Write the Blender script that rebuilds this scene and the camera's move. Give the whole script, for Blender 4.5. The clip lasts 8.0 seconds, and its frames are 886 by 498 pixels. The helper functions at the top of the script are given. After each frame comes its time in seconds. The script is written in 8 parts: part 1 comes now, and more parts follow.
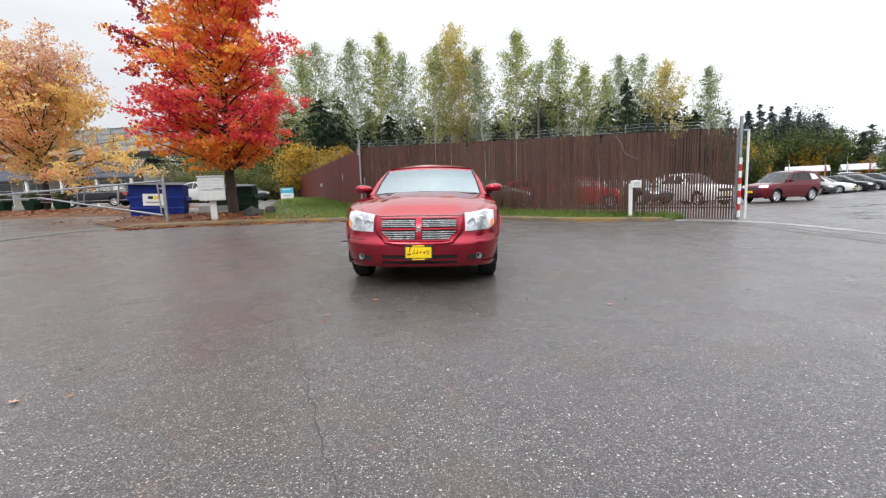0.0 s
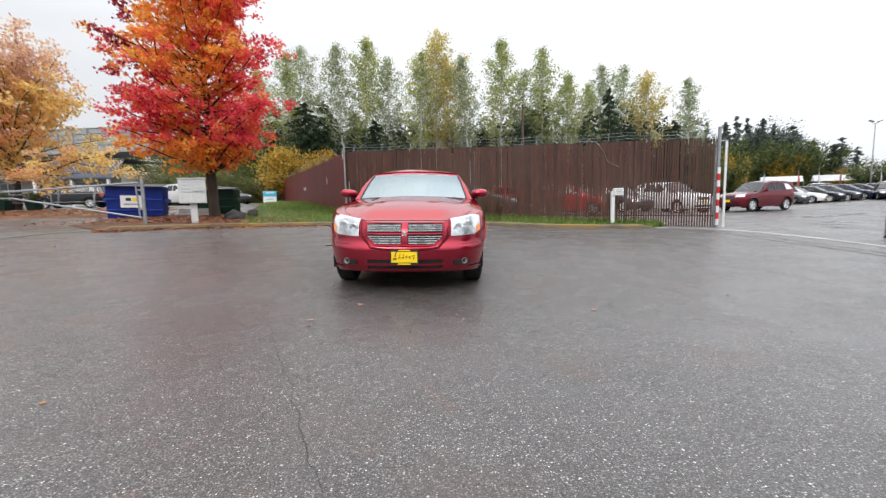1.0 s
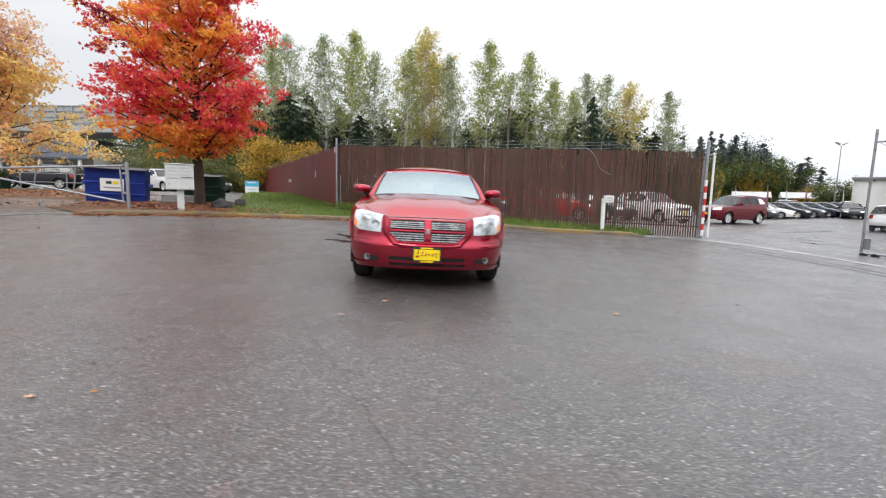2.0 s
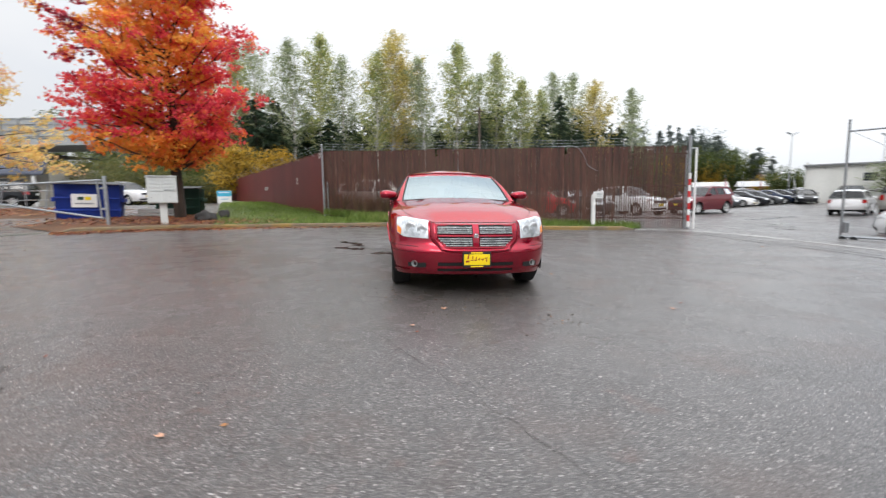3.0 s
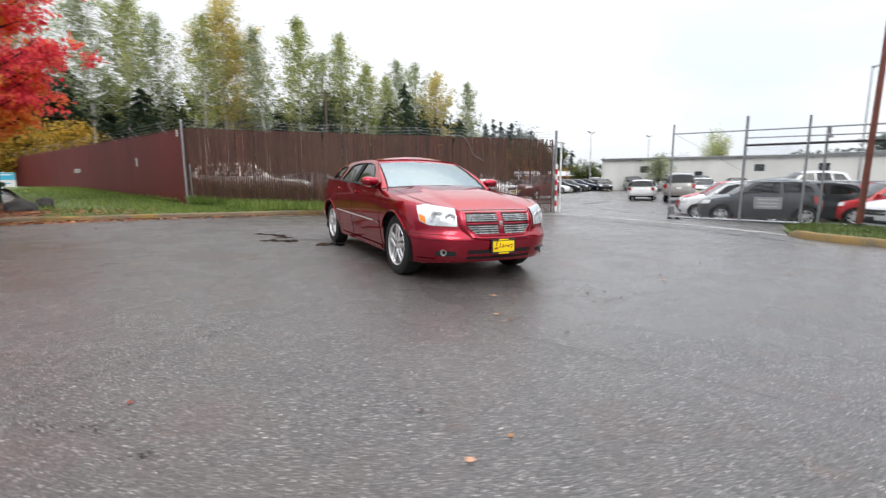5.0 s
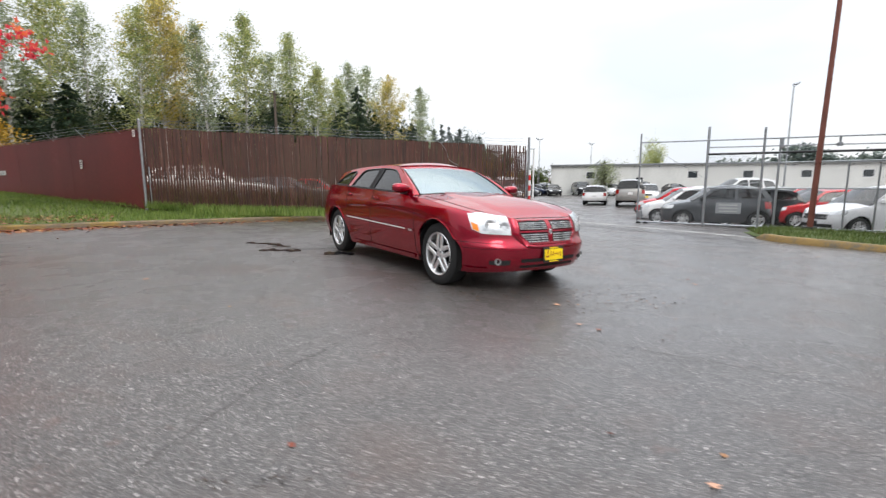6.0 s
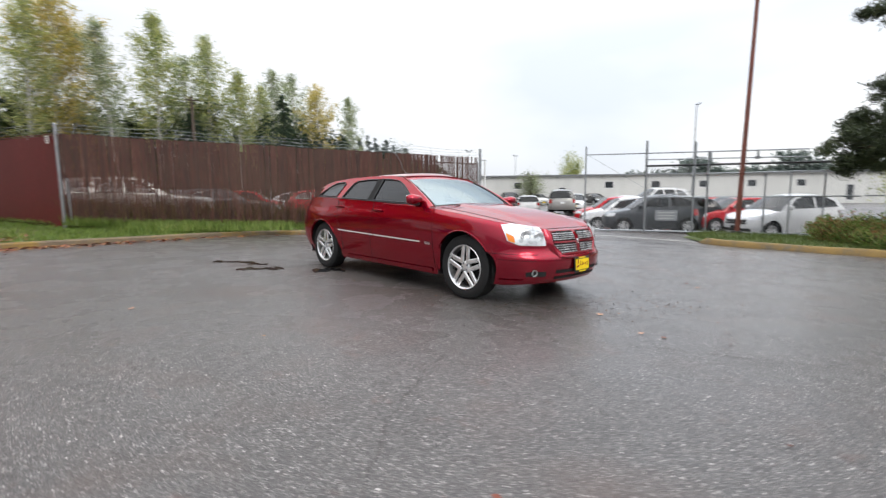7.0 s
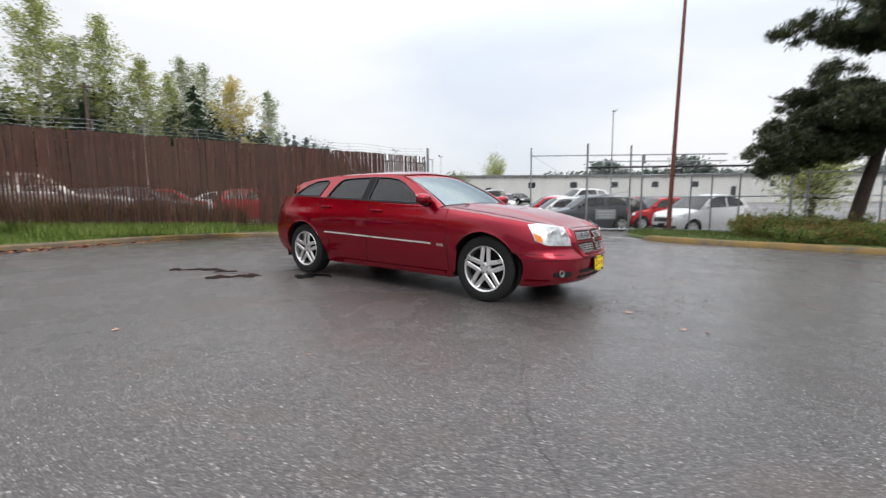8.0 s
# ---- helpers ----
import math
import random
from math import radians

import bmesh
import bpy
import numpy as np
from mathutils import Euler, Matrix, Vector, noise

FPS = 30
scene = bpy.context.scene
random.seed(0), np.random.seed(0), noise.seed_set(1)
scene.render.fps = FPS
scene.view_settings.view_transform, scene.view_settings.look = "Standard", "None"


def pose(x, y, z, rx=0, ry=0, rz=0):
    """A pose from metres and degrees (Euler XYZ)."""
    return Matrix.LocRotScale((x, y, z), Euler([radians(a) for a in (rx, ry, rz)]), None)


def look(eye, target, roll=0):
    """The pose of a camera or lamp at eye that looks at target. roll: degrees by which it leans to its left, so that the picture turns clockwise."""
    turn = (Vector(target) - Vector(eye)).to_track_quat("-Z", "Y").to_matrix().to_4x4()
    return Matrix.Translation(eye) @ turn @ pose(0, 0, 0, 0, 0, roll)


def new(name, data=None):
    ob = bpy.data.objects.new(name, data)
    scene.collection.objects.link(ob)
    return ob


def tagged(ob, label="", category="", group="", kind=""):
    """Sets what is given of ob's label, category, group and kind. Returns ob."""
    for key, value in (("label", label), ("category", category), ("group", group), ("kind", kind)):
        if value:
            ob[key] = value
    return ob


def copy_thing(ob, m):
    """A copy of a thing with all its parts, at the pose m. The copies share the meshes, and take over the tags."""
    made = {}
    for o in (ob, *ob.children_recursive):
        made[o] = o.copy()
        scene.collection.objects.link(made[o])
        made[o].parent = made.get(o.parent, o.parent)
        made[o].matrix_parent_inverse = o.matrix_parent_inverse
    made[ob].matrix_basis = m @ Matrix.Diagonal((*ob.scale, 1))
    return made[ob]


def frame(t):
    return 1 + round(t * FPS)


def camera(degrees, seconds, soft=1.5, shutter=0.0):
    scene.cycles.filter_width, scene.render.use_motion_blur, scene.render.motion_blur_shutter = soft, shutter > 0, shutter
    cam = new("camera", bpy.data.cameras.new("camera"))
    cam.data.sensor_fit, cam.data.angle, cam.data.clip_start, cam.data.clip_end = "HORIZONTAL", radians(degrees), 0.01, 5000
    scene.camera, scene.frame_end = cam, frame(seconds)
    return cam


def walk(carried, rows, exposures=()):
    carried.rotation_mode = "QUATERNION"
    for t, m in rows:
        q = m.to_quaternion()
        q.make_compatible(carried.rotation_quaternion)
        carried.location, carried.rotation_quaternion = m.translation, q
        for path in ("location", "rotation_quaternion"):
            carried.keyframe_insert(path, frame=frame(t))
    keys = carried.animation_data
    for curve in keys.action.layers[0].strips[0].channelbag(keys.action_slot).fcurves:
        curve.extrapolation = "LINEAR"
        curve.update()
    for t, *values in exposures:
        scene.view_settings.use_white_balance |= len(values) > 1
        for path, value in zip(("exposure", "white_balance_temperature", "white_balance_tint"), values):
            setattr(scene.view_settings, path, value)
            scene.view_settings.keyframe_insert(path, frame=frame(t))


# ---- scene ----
cam = camera(89.4, 8.0, soft=1.25, shutter=0.8)
PATH = [
    (0, (0.484, -5.829, 1.071), (0.401, -3.847, 0.816), -2.1),
    (0.5, (0.486, -5.827, 1.07), (0.417, -3.844, 0.822), -1.9),
    (1, (0.463, -5.823, 1.065), (0.452, -3.836, 0.832), -1.4),
    (1.5, (0.277, -5.853, 1.059), (0.34, -3.869, 0.82), 0.8),
    (3, (-0.911, -5.7, 1.096), (-0.682, -3.727, 0.865), -0.9),
    (3.5, (-1.396, -5.626, 1.103), (-0.956, -3.689, 0.864), -0.9),
    (4, (-1.88, -5.441, 1.117), (-1.314, -3.546, 0.818), 1.2),
    (4.5, (-2.376, -5.274, 1.136), (-1.631, -3.437, 0.873), 1.3),
    (5, (-2.883, -5.016, 1.133), (-1.964, -3.265, 0.834), -0.4),
    (6.5, (-4.179, -3.869, 1.182), (-2.94, -2.318, 0.938), 0.2),
    (7, (-4.525, -3.408, 1.177), (-3.14, -1.984, 0.942), -0.6),
    (7.5, (-4.771, -2.904, 1.175), (-3.266, -1.615, 0.903), -1.5),
    (8, (-5.039, -2.447, 1.181), (-3.428, -1.286, 0.942), -0.5),
]
walk(cam, [(t, look(eye, target, roll)) for t, eye, target, roll in PATH], ((0, 0.31), (6.5, 0.30), (7.4, 0.14), (8.0, 0.07)))

# ---- world and light: an overcast autumn day ----
world = bpy.data.worlds.new("overcast_sky")
scene.world = world
world.use_nodes = True
wn, wl = world.node_tree.nodes, world.node_tree.links
wn.clear()
SUN_ELEVATION, SUN_ROTATION = radians(38), radians(200)
sky = wn.new("ShaderNodeTexSky")
sky.sky_type, sky.sun_disc = "NISHITA", False
sky.sun_elevation, sky.sun_rotation = SUN_ELEVATION, SUN_ROTATION
sky.air_density, sky.dust_density = 1.0, 2.0
wcoord = wn.new("ShaderNodeTexCoord")
wmap = wn.new("ShaderNodeMapping")
wmap.inputs["Scale"].default_value = (1.0, 1.0, 2.6)
cloud = wn.new("ShaderNodeTexNoise")
cloud.inputs["Scale"].default_value, cloud.inputs["Detail"].default_value = 1.6, 5.0
cloud.inputs["Roughness"].default_value = 0.45
cramp = wn.new("ShaderNodeValToRGB")
cramp.color_ramp.elements[0].position, cramp.color_ramp.elements[0].color = 0.34, (7.0, 7.5, 8.35, 1)
cramp.color_ramp.elements[1].position, cramp.color_ramp.elements[1].color = 0.60, (8.95, 9.05, 9.25, 1)
# an overcast sky is brighter overhead than at the horizon
wsep = wn.new("ShaderNodeSeparateXYZ")
wrise = wn.new("ShaderNodeMapRange")
wrise.inputs["From Min"].default_value, wrise.inputs["From Max"].default_value = 0.30, 1.0
wrise.inputs["To Min"].default_value, wrise.inputs["To Max"].default_value = 1.0, 2.8
whaze = wn.new("ShaderNodeMapRange")
whaze.inputs["From Min"].default_value, whaze.inputs["From Max"].default_value = 0.0, 0.34
whaze.inputs["To Min"].default_value, whaze.inputs["To Max"].default_value = 0.80, 1.0
wboth = wn.new("ShaderNodeMath")
wboth.operation = "MULTIPLY"
wlift = wn.new("ShaderNodeVectorMath")
wlift.operation = "SCALE"
wmix = wn.new("ShaderNodeMix")
wmix.data_type = "RGBA"
wmix.inputs["Factor"].default_value = 0.9
wback = wn.new("ShaderNodeBackground")
wback.inputs["Strength"].default_value = 0.1
wout = wn.new("ShaderNodeOutputWorld")
wl.new(wcoord.outputs["Generated"], wmap.inputs["Vector"])
wl.new(wmap.outputs["Vector"], cloud.inputs["Vector"])
wl.new(cloud.outputs["Fac"], cramp.inputs["Fac"])
wl.new(sky.outputs["Color"], wmix.inputs["A"])
wl.new(cramp.outputs["Color"], wmix.inputs["B"])
wl.new(wcoord.outputs["Generated"], wsep.inputs["Vector"])
wl.new(wsep.outputs["Z"], wrise.inputs["Value"])
wl.new(wsep.outputs["Z"], whaze.inputs["Value"])
wl.new(wrise.outputs["Result"], wboth.inputs[0])
wl.new(whaze.outputs["Result"], wboth.inputs[1])
# the cloud is thinner towards the east
wthin = wn.new("ShaderNodeMapRange")
wthin.inputs["From Min"].default_value, wthin.inputs["From Max"].default_value = -0.6, 1.0
wthin.inputs["To Min"].default_value, wthin.inputs["To Max"].default_value = 0.90, 1.28
weast = wn.new("ShaderNodeVectorMath")
weast.operation = "SCALE"
wl.new(wsep.outputs["X"], wthin.inputs["Value"])
wl.new(wmix.outputs["Result"], weast.inputs[0])
wl.new(wthin.outputs["Result"], weast.inputs["Scale"])
wl.new(weast.outputs["Vector"], wlift.inputs[0])
wl.new(wboth.outputs["Value"], wlift.inputs["Scale"])
wl.new(wlift.outputs["Vector"], wback.inputs["Color"])
wl.new(wback.outputs["Background"], wout.inputs["Surface"])

sun_data = bpy.data.lights.new("sun", "SUN")
sun_data.energy, sun_data.angle, sun_data.color = 0.8, radians(25), (1.0, 0.97, 0.93)
sun = new("sun", sun_data)
sun.matrix_world = look((-10, -30, 28), (0, 0, 0))
scene.view_settings.exposure = 0.0


# ---- materials ----
class Nodes:
    """A small helper that strings shader nodes together."""

    def __init__(self, name):
        self.mat = bpy.data.materials.new(name)
        self.mat.use_nodes = True
        self.n, self.l = self.mat.node_tree.nodes, self.mat.node_tree.links
        self.bsdf = self.n["Principled BSDF"]
        self.out = self.n["Material Output"]
        self.geo = self.n.new("ShaderNodeNewGeometry")
        self.obj = self.n.new("ShaderNodeTexCoord")

    def put(self, socket, value):
        if isinstance(value, bpy.types.NodeSocket):
            self.l.new(value, socket)
        elif isinstance(value, (tuple, list)) and len(value) == 3 and socket.type == "RGBA":
            socket.default_value = (*value, 1)
        else:
            socket.default_value = value

    def set(self, **values):
        for key, value in values.items():
            self.put(self.bsdf.inputs[key.replace("_", " ")], value)
        return self

    def noise(self, scale, detail=3.0, rough=0.55, world=True, stretch=None, distort=0.0):
        t = self.n.new("ShaderNodeTexNoise")
        t.inputs["Scale"].default_value, t.inputs["Detail"].default_value = scale, detail
        t.inputs["Roughness"].default_value, t.inputs["Distortion"].default_value = rough, distort
        vec = self.geo.outputs["Position"] if world else self.obj.outputs["Object"]
        if stretch:
            m = self.n.new("ShaderNodeMapping")
            m.inputs["Scale"].default_value = stretch
            self.l.new(vec, m.inputs["Vector"])
            vec = m.outputs["Vector"]
        self.l.new(vec, t.inputs["Vector"])
        return t.outputs["Fac"]

    def cells(self, scale, feature="F1", out="Distance", world=True, randomness=1.0):
        t = self.n.new("ShaderNodeTexVoronoi")
        t.feature = feature
        t.inputs["Scale"].default_value, t.inputs["Randomness"].default_value = scale, randomness
        self.l.new(self.geo.outputs["Position"] if world else self.obj.outputs["Object"], t.inputs["Vector"])
        return t.outputs[out]

    def ramp(self, fac, *stops):
        r = self.n.new("ShaderNodeValToRGB")
        e = r.color_ramp.elements
        while len(e) < len(stops):
            e.new(0.5)
        for k, (p, c) in enumerate(stops):
            e[k].position = p
            e[k].color = (*c, 1) if isinstance(c, (tuple, list)) else (c, c, c, 1)
        self.l.new(fac, r.inputs["Fac"])
        return r.outputs["Color"]

    def mix(self, fac, a, b, kind="MIX"):
        m = self.n.new("ShaderNodeMix")
        m.data_type, m.blend_type = "RGBA", kind
        self.put(m.inputs["Factor"], fac)
        self.put(m.inputs["A"], a)
        self.put(m.inputs["B"], b)
        return m.outputs["Result"]

    def math(self, op, a, b=0.0):
        m = self.n.new("ShaderNodeMath")
        m.operation = op
        self.put(m.inputs[0], a)
        self.put(m.inputs[1], b)
        return m.outputs["Value"]

    def rand(self):
        return self.n.new("ShaderNodeObjectInfo").outputs["Random"]

    def island(self):
        return self.geo.outputs["Random Per Island"]

    def bump(self, height, strength=0.3, distance=0.01):
        b = self.n.new("ShaderNodeBump")
        b.inputs["Strength"].default_value, b.inputs["Distance"].default_value = strength, distance
        self.l.new(height, b.inputs["Height"])
        self.l.new(b.outputs["Normal"], self.bsdf.inputs["Normal"])
        return self


def plain(name, colour, rough=0.5, metal=0.0, vary=0.12, scale=6.0, bump=0.0, coat=0.0):
    """Paint, plastic, metal or concrete: a colour with stains at two scales."""
    m = Nodes(name)
    f = m.math("ADD", m.math("MULTIPLY", m.noise(scale), 0.6), m.math("MULTIPLY", m.noise(scale * 11), 0.4))
    lo, hi = [tuple(min(1, c * k) for c in colour) for k in (1 - vary, 1 + vary)]
    m.set(Base_Color=m.ramp(f, (0.3, lo), (0.7, hi)), Roughness=m.ramp(f, (0.3, max(0.02, rough - 0.06)), (0.7, min(1, rough + 0.06))), Metallic=metal, Coat_Weight=coat)
    m.bsdf.inputs["Coat Roughness"].default_value = 0.04
    if bump:
        m.bump(m.noise(scale * 9), bump, 0.004)
    return m.mat


def car_paint(name, colour, rough=0.30, metal=0.35, coat=1.0, ior=1.45):
    """Clear-coated paint with fine flake and a film of drizzle."""
    m = Nodes(name)
    flake = m.noise(900, 1, world=False)
    film = m.noise(5.0, 4)
    base = m.mix(m.math("MULTIPLY", flake, 0.35), colour, tuple(min(1, c * 1.5 + 0.002) for c in colour))
    m.set(Base_Color=base, Metallic=metal, Roughness=rough, Coat_Weight=coat)
    m.bsdf.inputs["Specular IOR Level"].default_value = 0.1
    m.bsdf.inputs["Coat IOR"].default_value = ior
    m.put(m.bsdf.inputs["Specular Tint"], tuple(min(1, 0.12 + c * 2.2) for c in colour))
    m.put(m.bsdf.inputs["Coat Roughness"], m.ramp(film, (0.35, 0.01), (0.75, 0.04)))
    return m.mat


def glass(name, tint, ior=1.5, rough=0.02, sheen=(1.0, 1.0, 1.0)):
    """Thin tinted glass: what is behind shows through, and the sky is mirrored in it."""
    m = Nodes(name)
    see = m.n.new("ShaderNodeBsdfTransparent")
    see.inputs["Color"].default_value = (*tint, 1)
    gloss = m.n.new("ShaderNodeBsdfGlossy")
    gloss.inputs["Roughness"].default_value = rough
    gloss.inputs["Color"].default_value = (*sheen, 1)
    fres = m.n.new("ShaderNodeFresnel")
    fres.inputs["IOR"].default_value = ior
    mix = m.n.new("ShaderNodeMixShader")
    m.l.new(fres.outputs["Fac"], mix.inputs["Fac"])
    m.l.new(see.outputs["BSDF"], mix.inputs[1])
    m.l.new(gloss.outputs["BSDF"], mix.inputs[2])
    m.l.new(mix.outputs["Shader"], m.out.inputs["Surface"])
    return m.mat


def leaf_material(name, stops, scale=0.5, trans=0.35, weight=0.55):
    """Leaves: colour by clump, then by leaf; light shines through them."""
    m = Nodes(name)
    f = m.math("ADD", m.math("MULTIPLY", m.noise(scale, 2), weight), m.math("MULTIPLY", m.island(), 1 - weight))
    colour = m.ramp(f, *stops)
    m.set(Base_Color=colour, Roughness=0.55)
    tr = m.n.new("ShaderNodeBsdfTranslucent")
    m.l.new(colour, tr.inputs["Color"])
    mix = m.n.new("ShaderNodeMixShader")
    mix.inputs["Fac"].default_value = trans
    m.l.new(m.bsdf.outputs["BSDF"], mix.inputs[1])
    m.l.new(tr.outputs["BSDF"], mix.inputs[2])
    m.l.new(mix.outputs["Shader"], m.out.inputs["Surface"])
    return m.mat


def asphalt_material():
    """Damp worn asphalt: dark binder, stone chips of many greys, wet patches that mirror the sky."""
    m = Nodes("asphalt")
    big, mid, fine = m.noise(0.20, 4), m.noise(1.5, 5, 0.6), m.noise(60, 4, 0.75)
    wet = m.ramp(m.math("ADD", m.math("MULTIPLY", big, 0.7), m.math("MULTIPLY", mid, 0.3)), (0.40, 0.0), (0.60, 1.0))
    base = m.ramp(mid, (0.25, (0.042, 0.035, 0.032)), (0.75, (0.076, 0.063, 0.057)))
    base = m.mix(m.ramp(fine, (0.38, 0.85), (0.60, 0.0)), base, (0.010, 0.0095, 0.0095))
    # stone chips: many small grey ones, fewer pale ones, a few large
    for scale, low, amount, edge, tones in (
        (150, 0.30, 0.85, 0.50, (0.055, 0.10, 0.17, 0.26)),
        (105, 0.50, 0.85, 0.46, (0.070, 0.125, 0.22, 0.38)),
        (88, 0.79, 0.90, 0.42, (0.16, 0.30, 0.48, 0.74)),
        (56, 0.94, 0.90, 0.40, (0.12, 0.28, 0.50, 0.74)),
    ):
        sep = m.n.new("ShaderNodeSeparateColor")
        m.l.new(m.cells(scale, "F1", "Color"), sep.inputs["Color"])
        pick = m.ramp(sep.outputs["Red"], (low, 0.0), (low + 0.03, 1.0))
        core = m.ramp(m.cells(scale), (edge - 0.09, 1.0), (edge, 0.0))
        stone = m.ramp(sep.outputs["Green"], *[(p, (v, v * 0.93, v * 0.875)) for p, v in zip((0.0, 0.45, 0.8, 1.0), tones)])
        base = m.mix(m.math("MULTIPLY", m.math("MULTIPLY", pick, core), amount), base, stone)
    # rusty leaf stains and old oil
    base = m.mix(m.math("MULTIPLY", m.ramp(m.noise(0.9, 3, 0.6), (0.52, 0.0), (0.72, 1.0)), 0.40), base, (0.095, 0.055, 0.040))
    base = m.mix(m.math("MULTIPLY", m.ramp(m.noise(3.4, 4, 0.65), (0.62, 0.0), (0.74, 1.0)), 0.35), base, (0.13, 0.055, 0.035))
    base = m.mix(m.math("MULTIPLY", wet, 0.45), base, m.mix(1.0, base, (0.62, 0.61, 0.60), "MULTIPLY"))
    m.set(Base_Color=base, Roughness=m.ramp(wet, (0.0, 0.52), (1.0, 0.38)), Coat_Weight=m.math("MULTIPLY", m.ramp(wet, (0.0, 0.40), (1.0, 0.80)), m.ramp(m.noise(74, 2, 0.6), (0.40, 0.12), (0.58, 1.0))))
    m.put(m.bsdf.inputs["Coat Roughness"], m.ramp(mid, (0.3, 0.34), (0.7, 0.20)))
    m.bsdf.inputs["Specular IOR Level"].default_value = 0.62
    m.bsdf.inputs["Coat IOR"].default_value = 1.33
    h = m.math("ADD", m.math("MULTIPLY", m.cells(105), -0.7), m.math("MULTIPLY", fine, 0.9))
    m.bump(m.math("ADD", h, m.math("MULTIPLY", m.noise(14, 3, 0.7), 0.25)), 0.60, 0.006)
    return m.mat


def fence_slat_material():
    """Stained rough-sawn slats: dark red-brown, bleached and streaked down their length, each its own shade."""
    m = Nodes("stained_wood_slat")
    streak = m.noise(9.0, 4, 0.6, stretch=(3.0, 3.0, 0.22))
    blot = m.noise(0.8, 3)
    f = m.math("ADD", m.math("MULTIPLY", streak, 0.80), m.math("MULTIPLY", m.rand(), 0.20))
    base = m.ramp(f, (0.24, (0.016, 0.0075, 0.005)), (0.42, (0.047, 0.017, 0.011)), (0.62, (0.088, 0.028, 0.017)), (0.80, (0.20, 0.125, 0.095)))
    base = m.mix(m.ramp(blot, (0.42, 0.0), (0.68, 0.6)), base, (0.075, 0.038, 0.024))
    m.set(Base_Color=base, Roughness=0.66)
    m.bump(streak, 0.3, 0.006)
    return m.mat


def two_tone(name, stops, scale=2.0, rough=0.7, bump=0.2, small=22, stretch=None):
    """A surface of several colours in patches."""
    m = Nodes(name)
    f = m.math("ADD", m.math("MULTIPLY", m.noise(scale, 4, 0.6, stretch=stretch), 0.65), m.math("MULTIPLY", m.noise(small, 3), 0.35))
    m.set(Base_Color=m.ramp(f, *stops), Roughness=rough)
    if bump:
        m.bump(m.noise(small * 2), bump, 0.01)
    return m.mat


def facets(name):
    """Faceted bright reflector behind clear plastic."""
    m = Nodes(name)
    c = m.cells(26, "F1", "Color", world=False)
    sep = m.n.new("ShaderNodeSeparateColor")
    m.l.new(c, sep.inputs["Color"])
    m.set(Base_Color=m.ramp(sep.outputs["Red"], (0.0, (0.48, 0.49, 0.50)), (0.45, (0.72, 0.73, 0.74)), (1.0, (0.90, 0.91, 0.92))), Metallic=0.5, Roughness=0.2)
    m.bump(sep.outputs["Green"], 0.5, 0.012)
    return m.mat


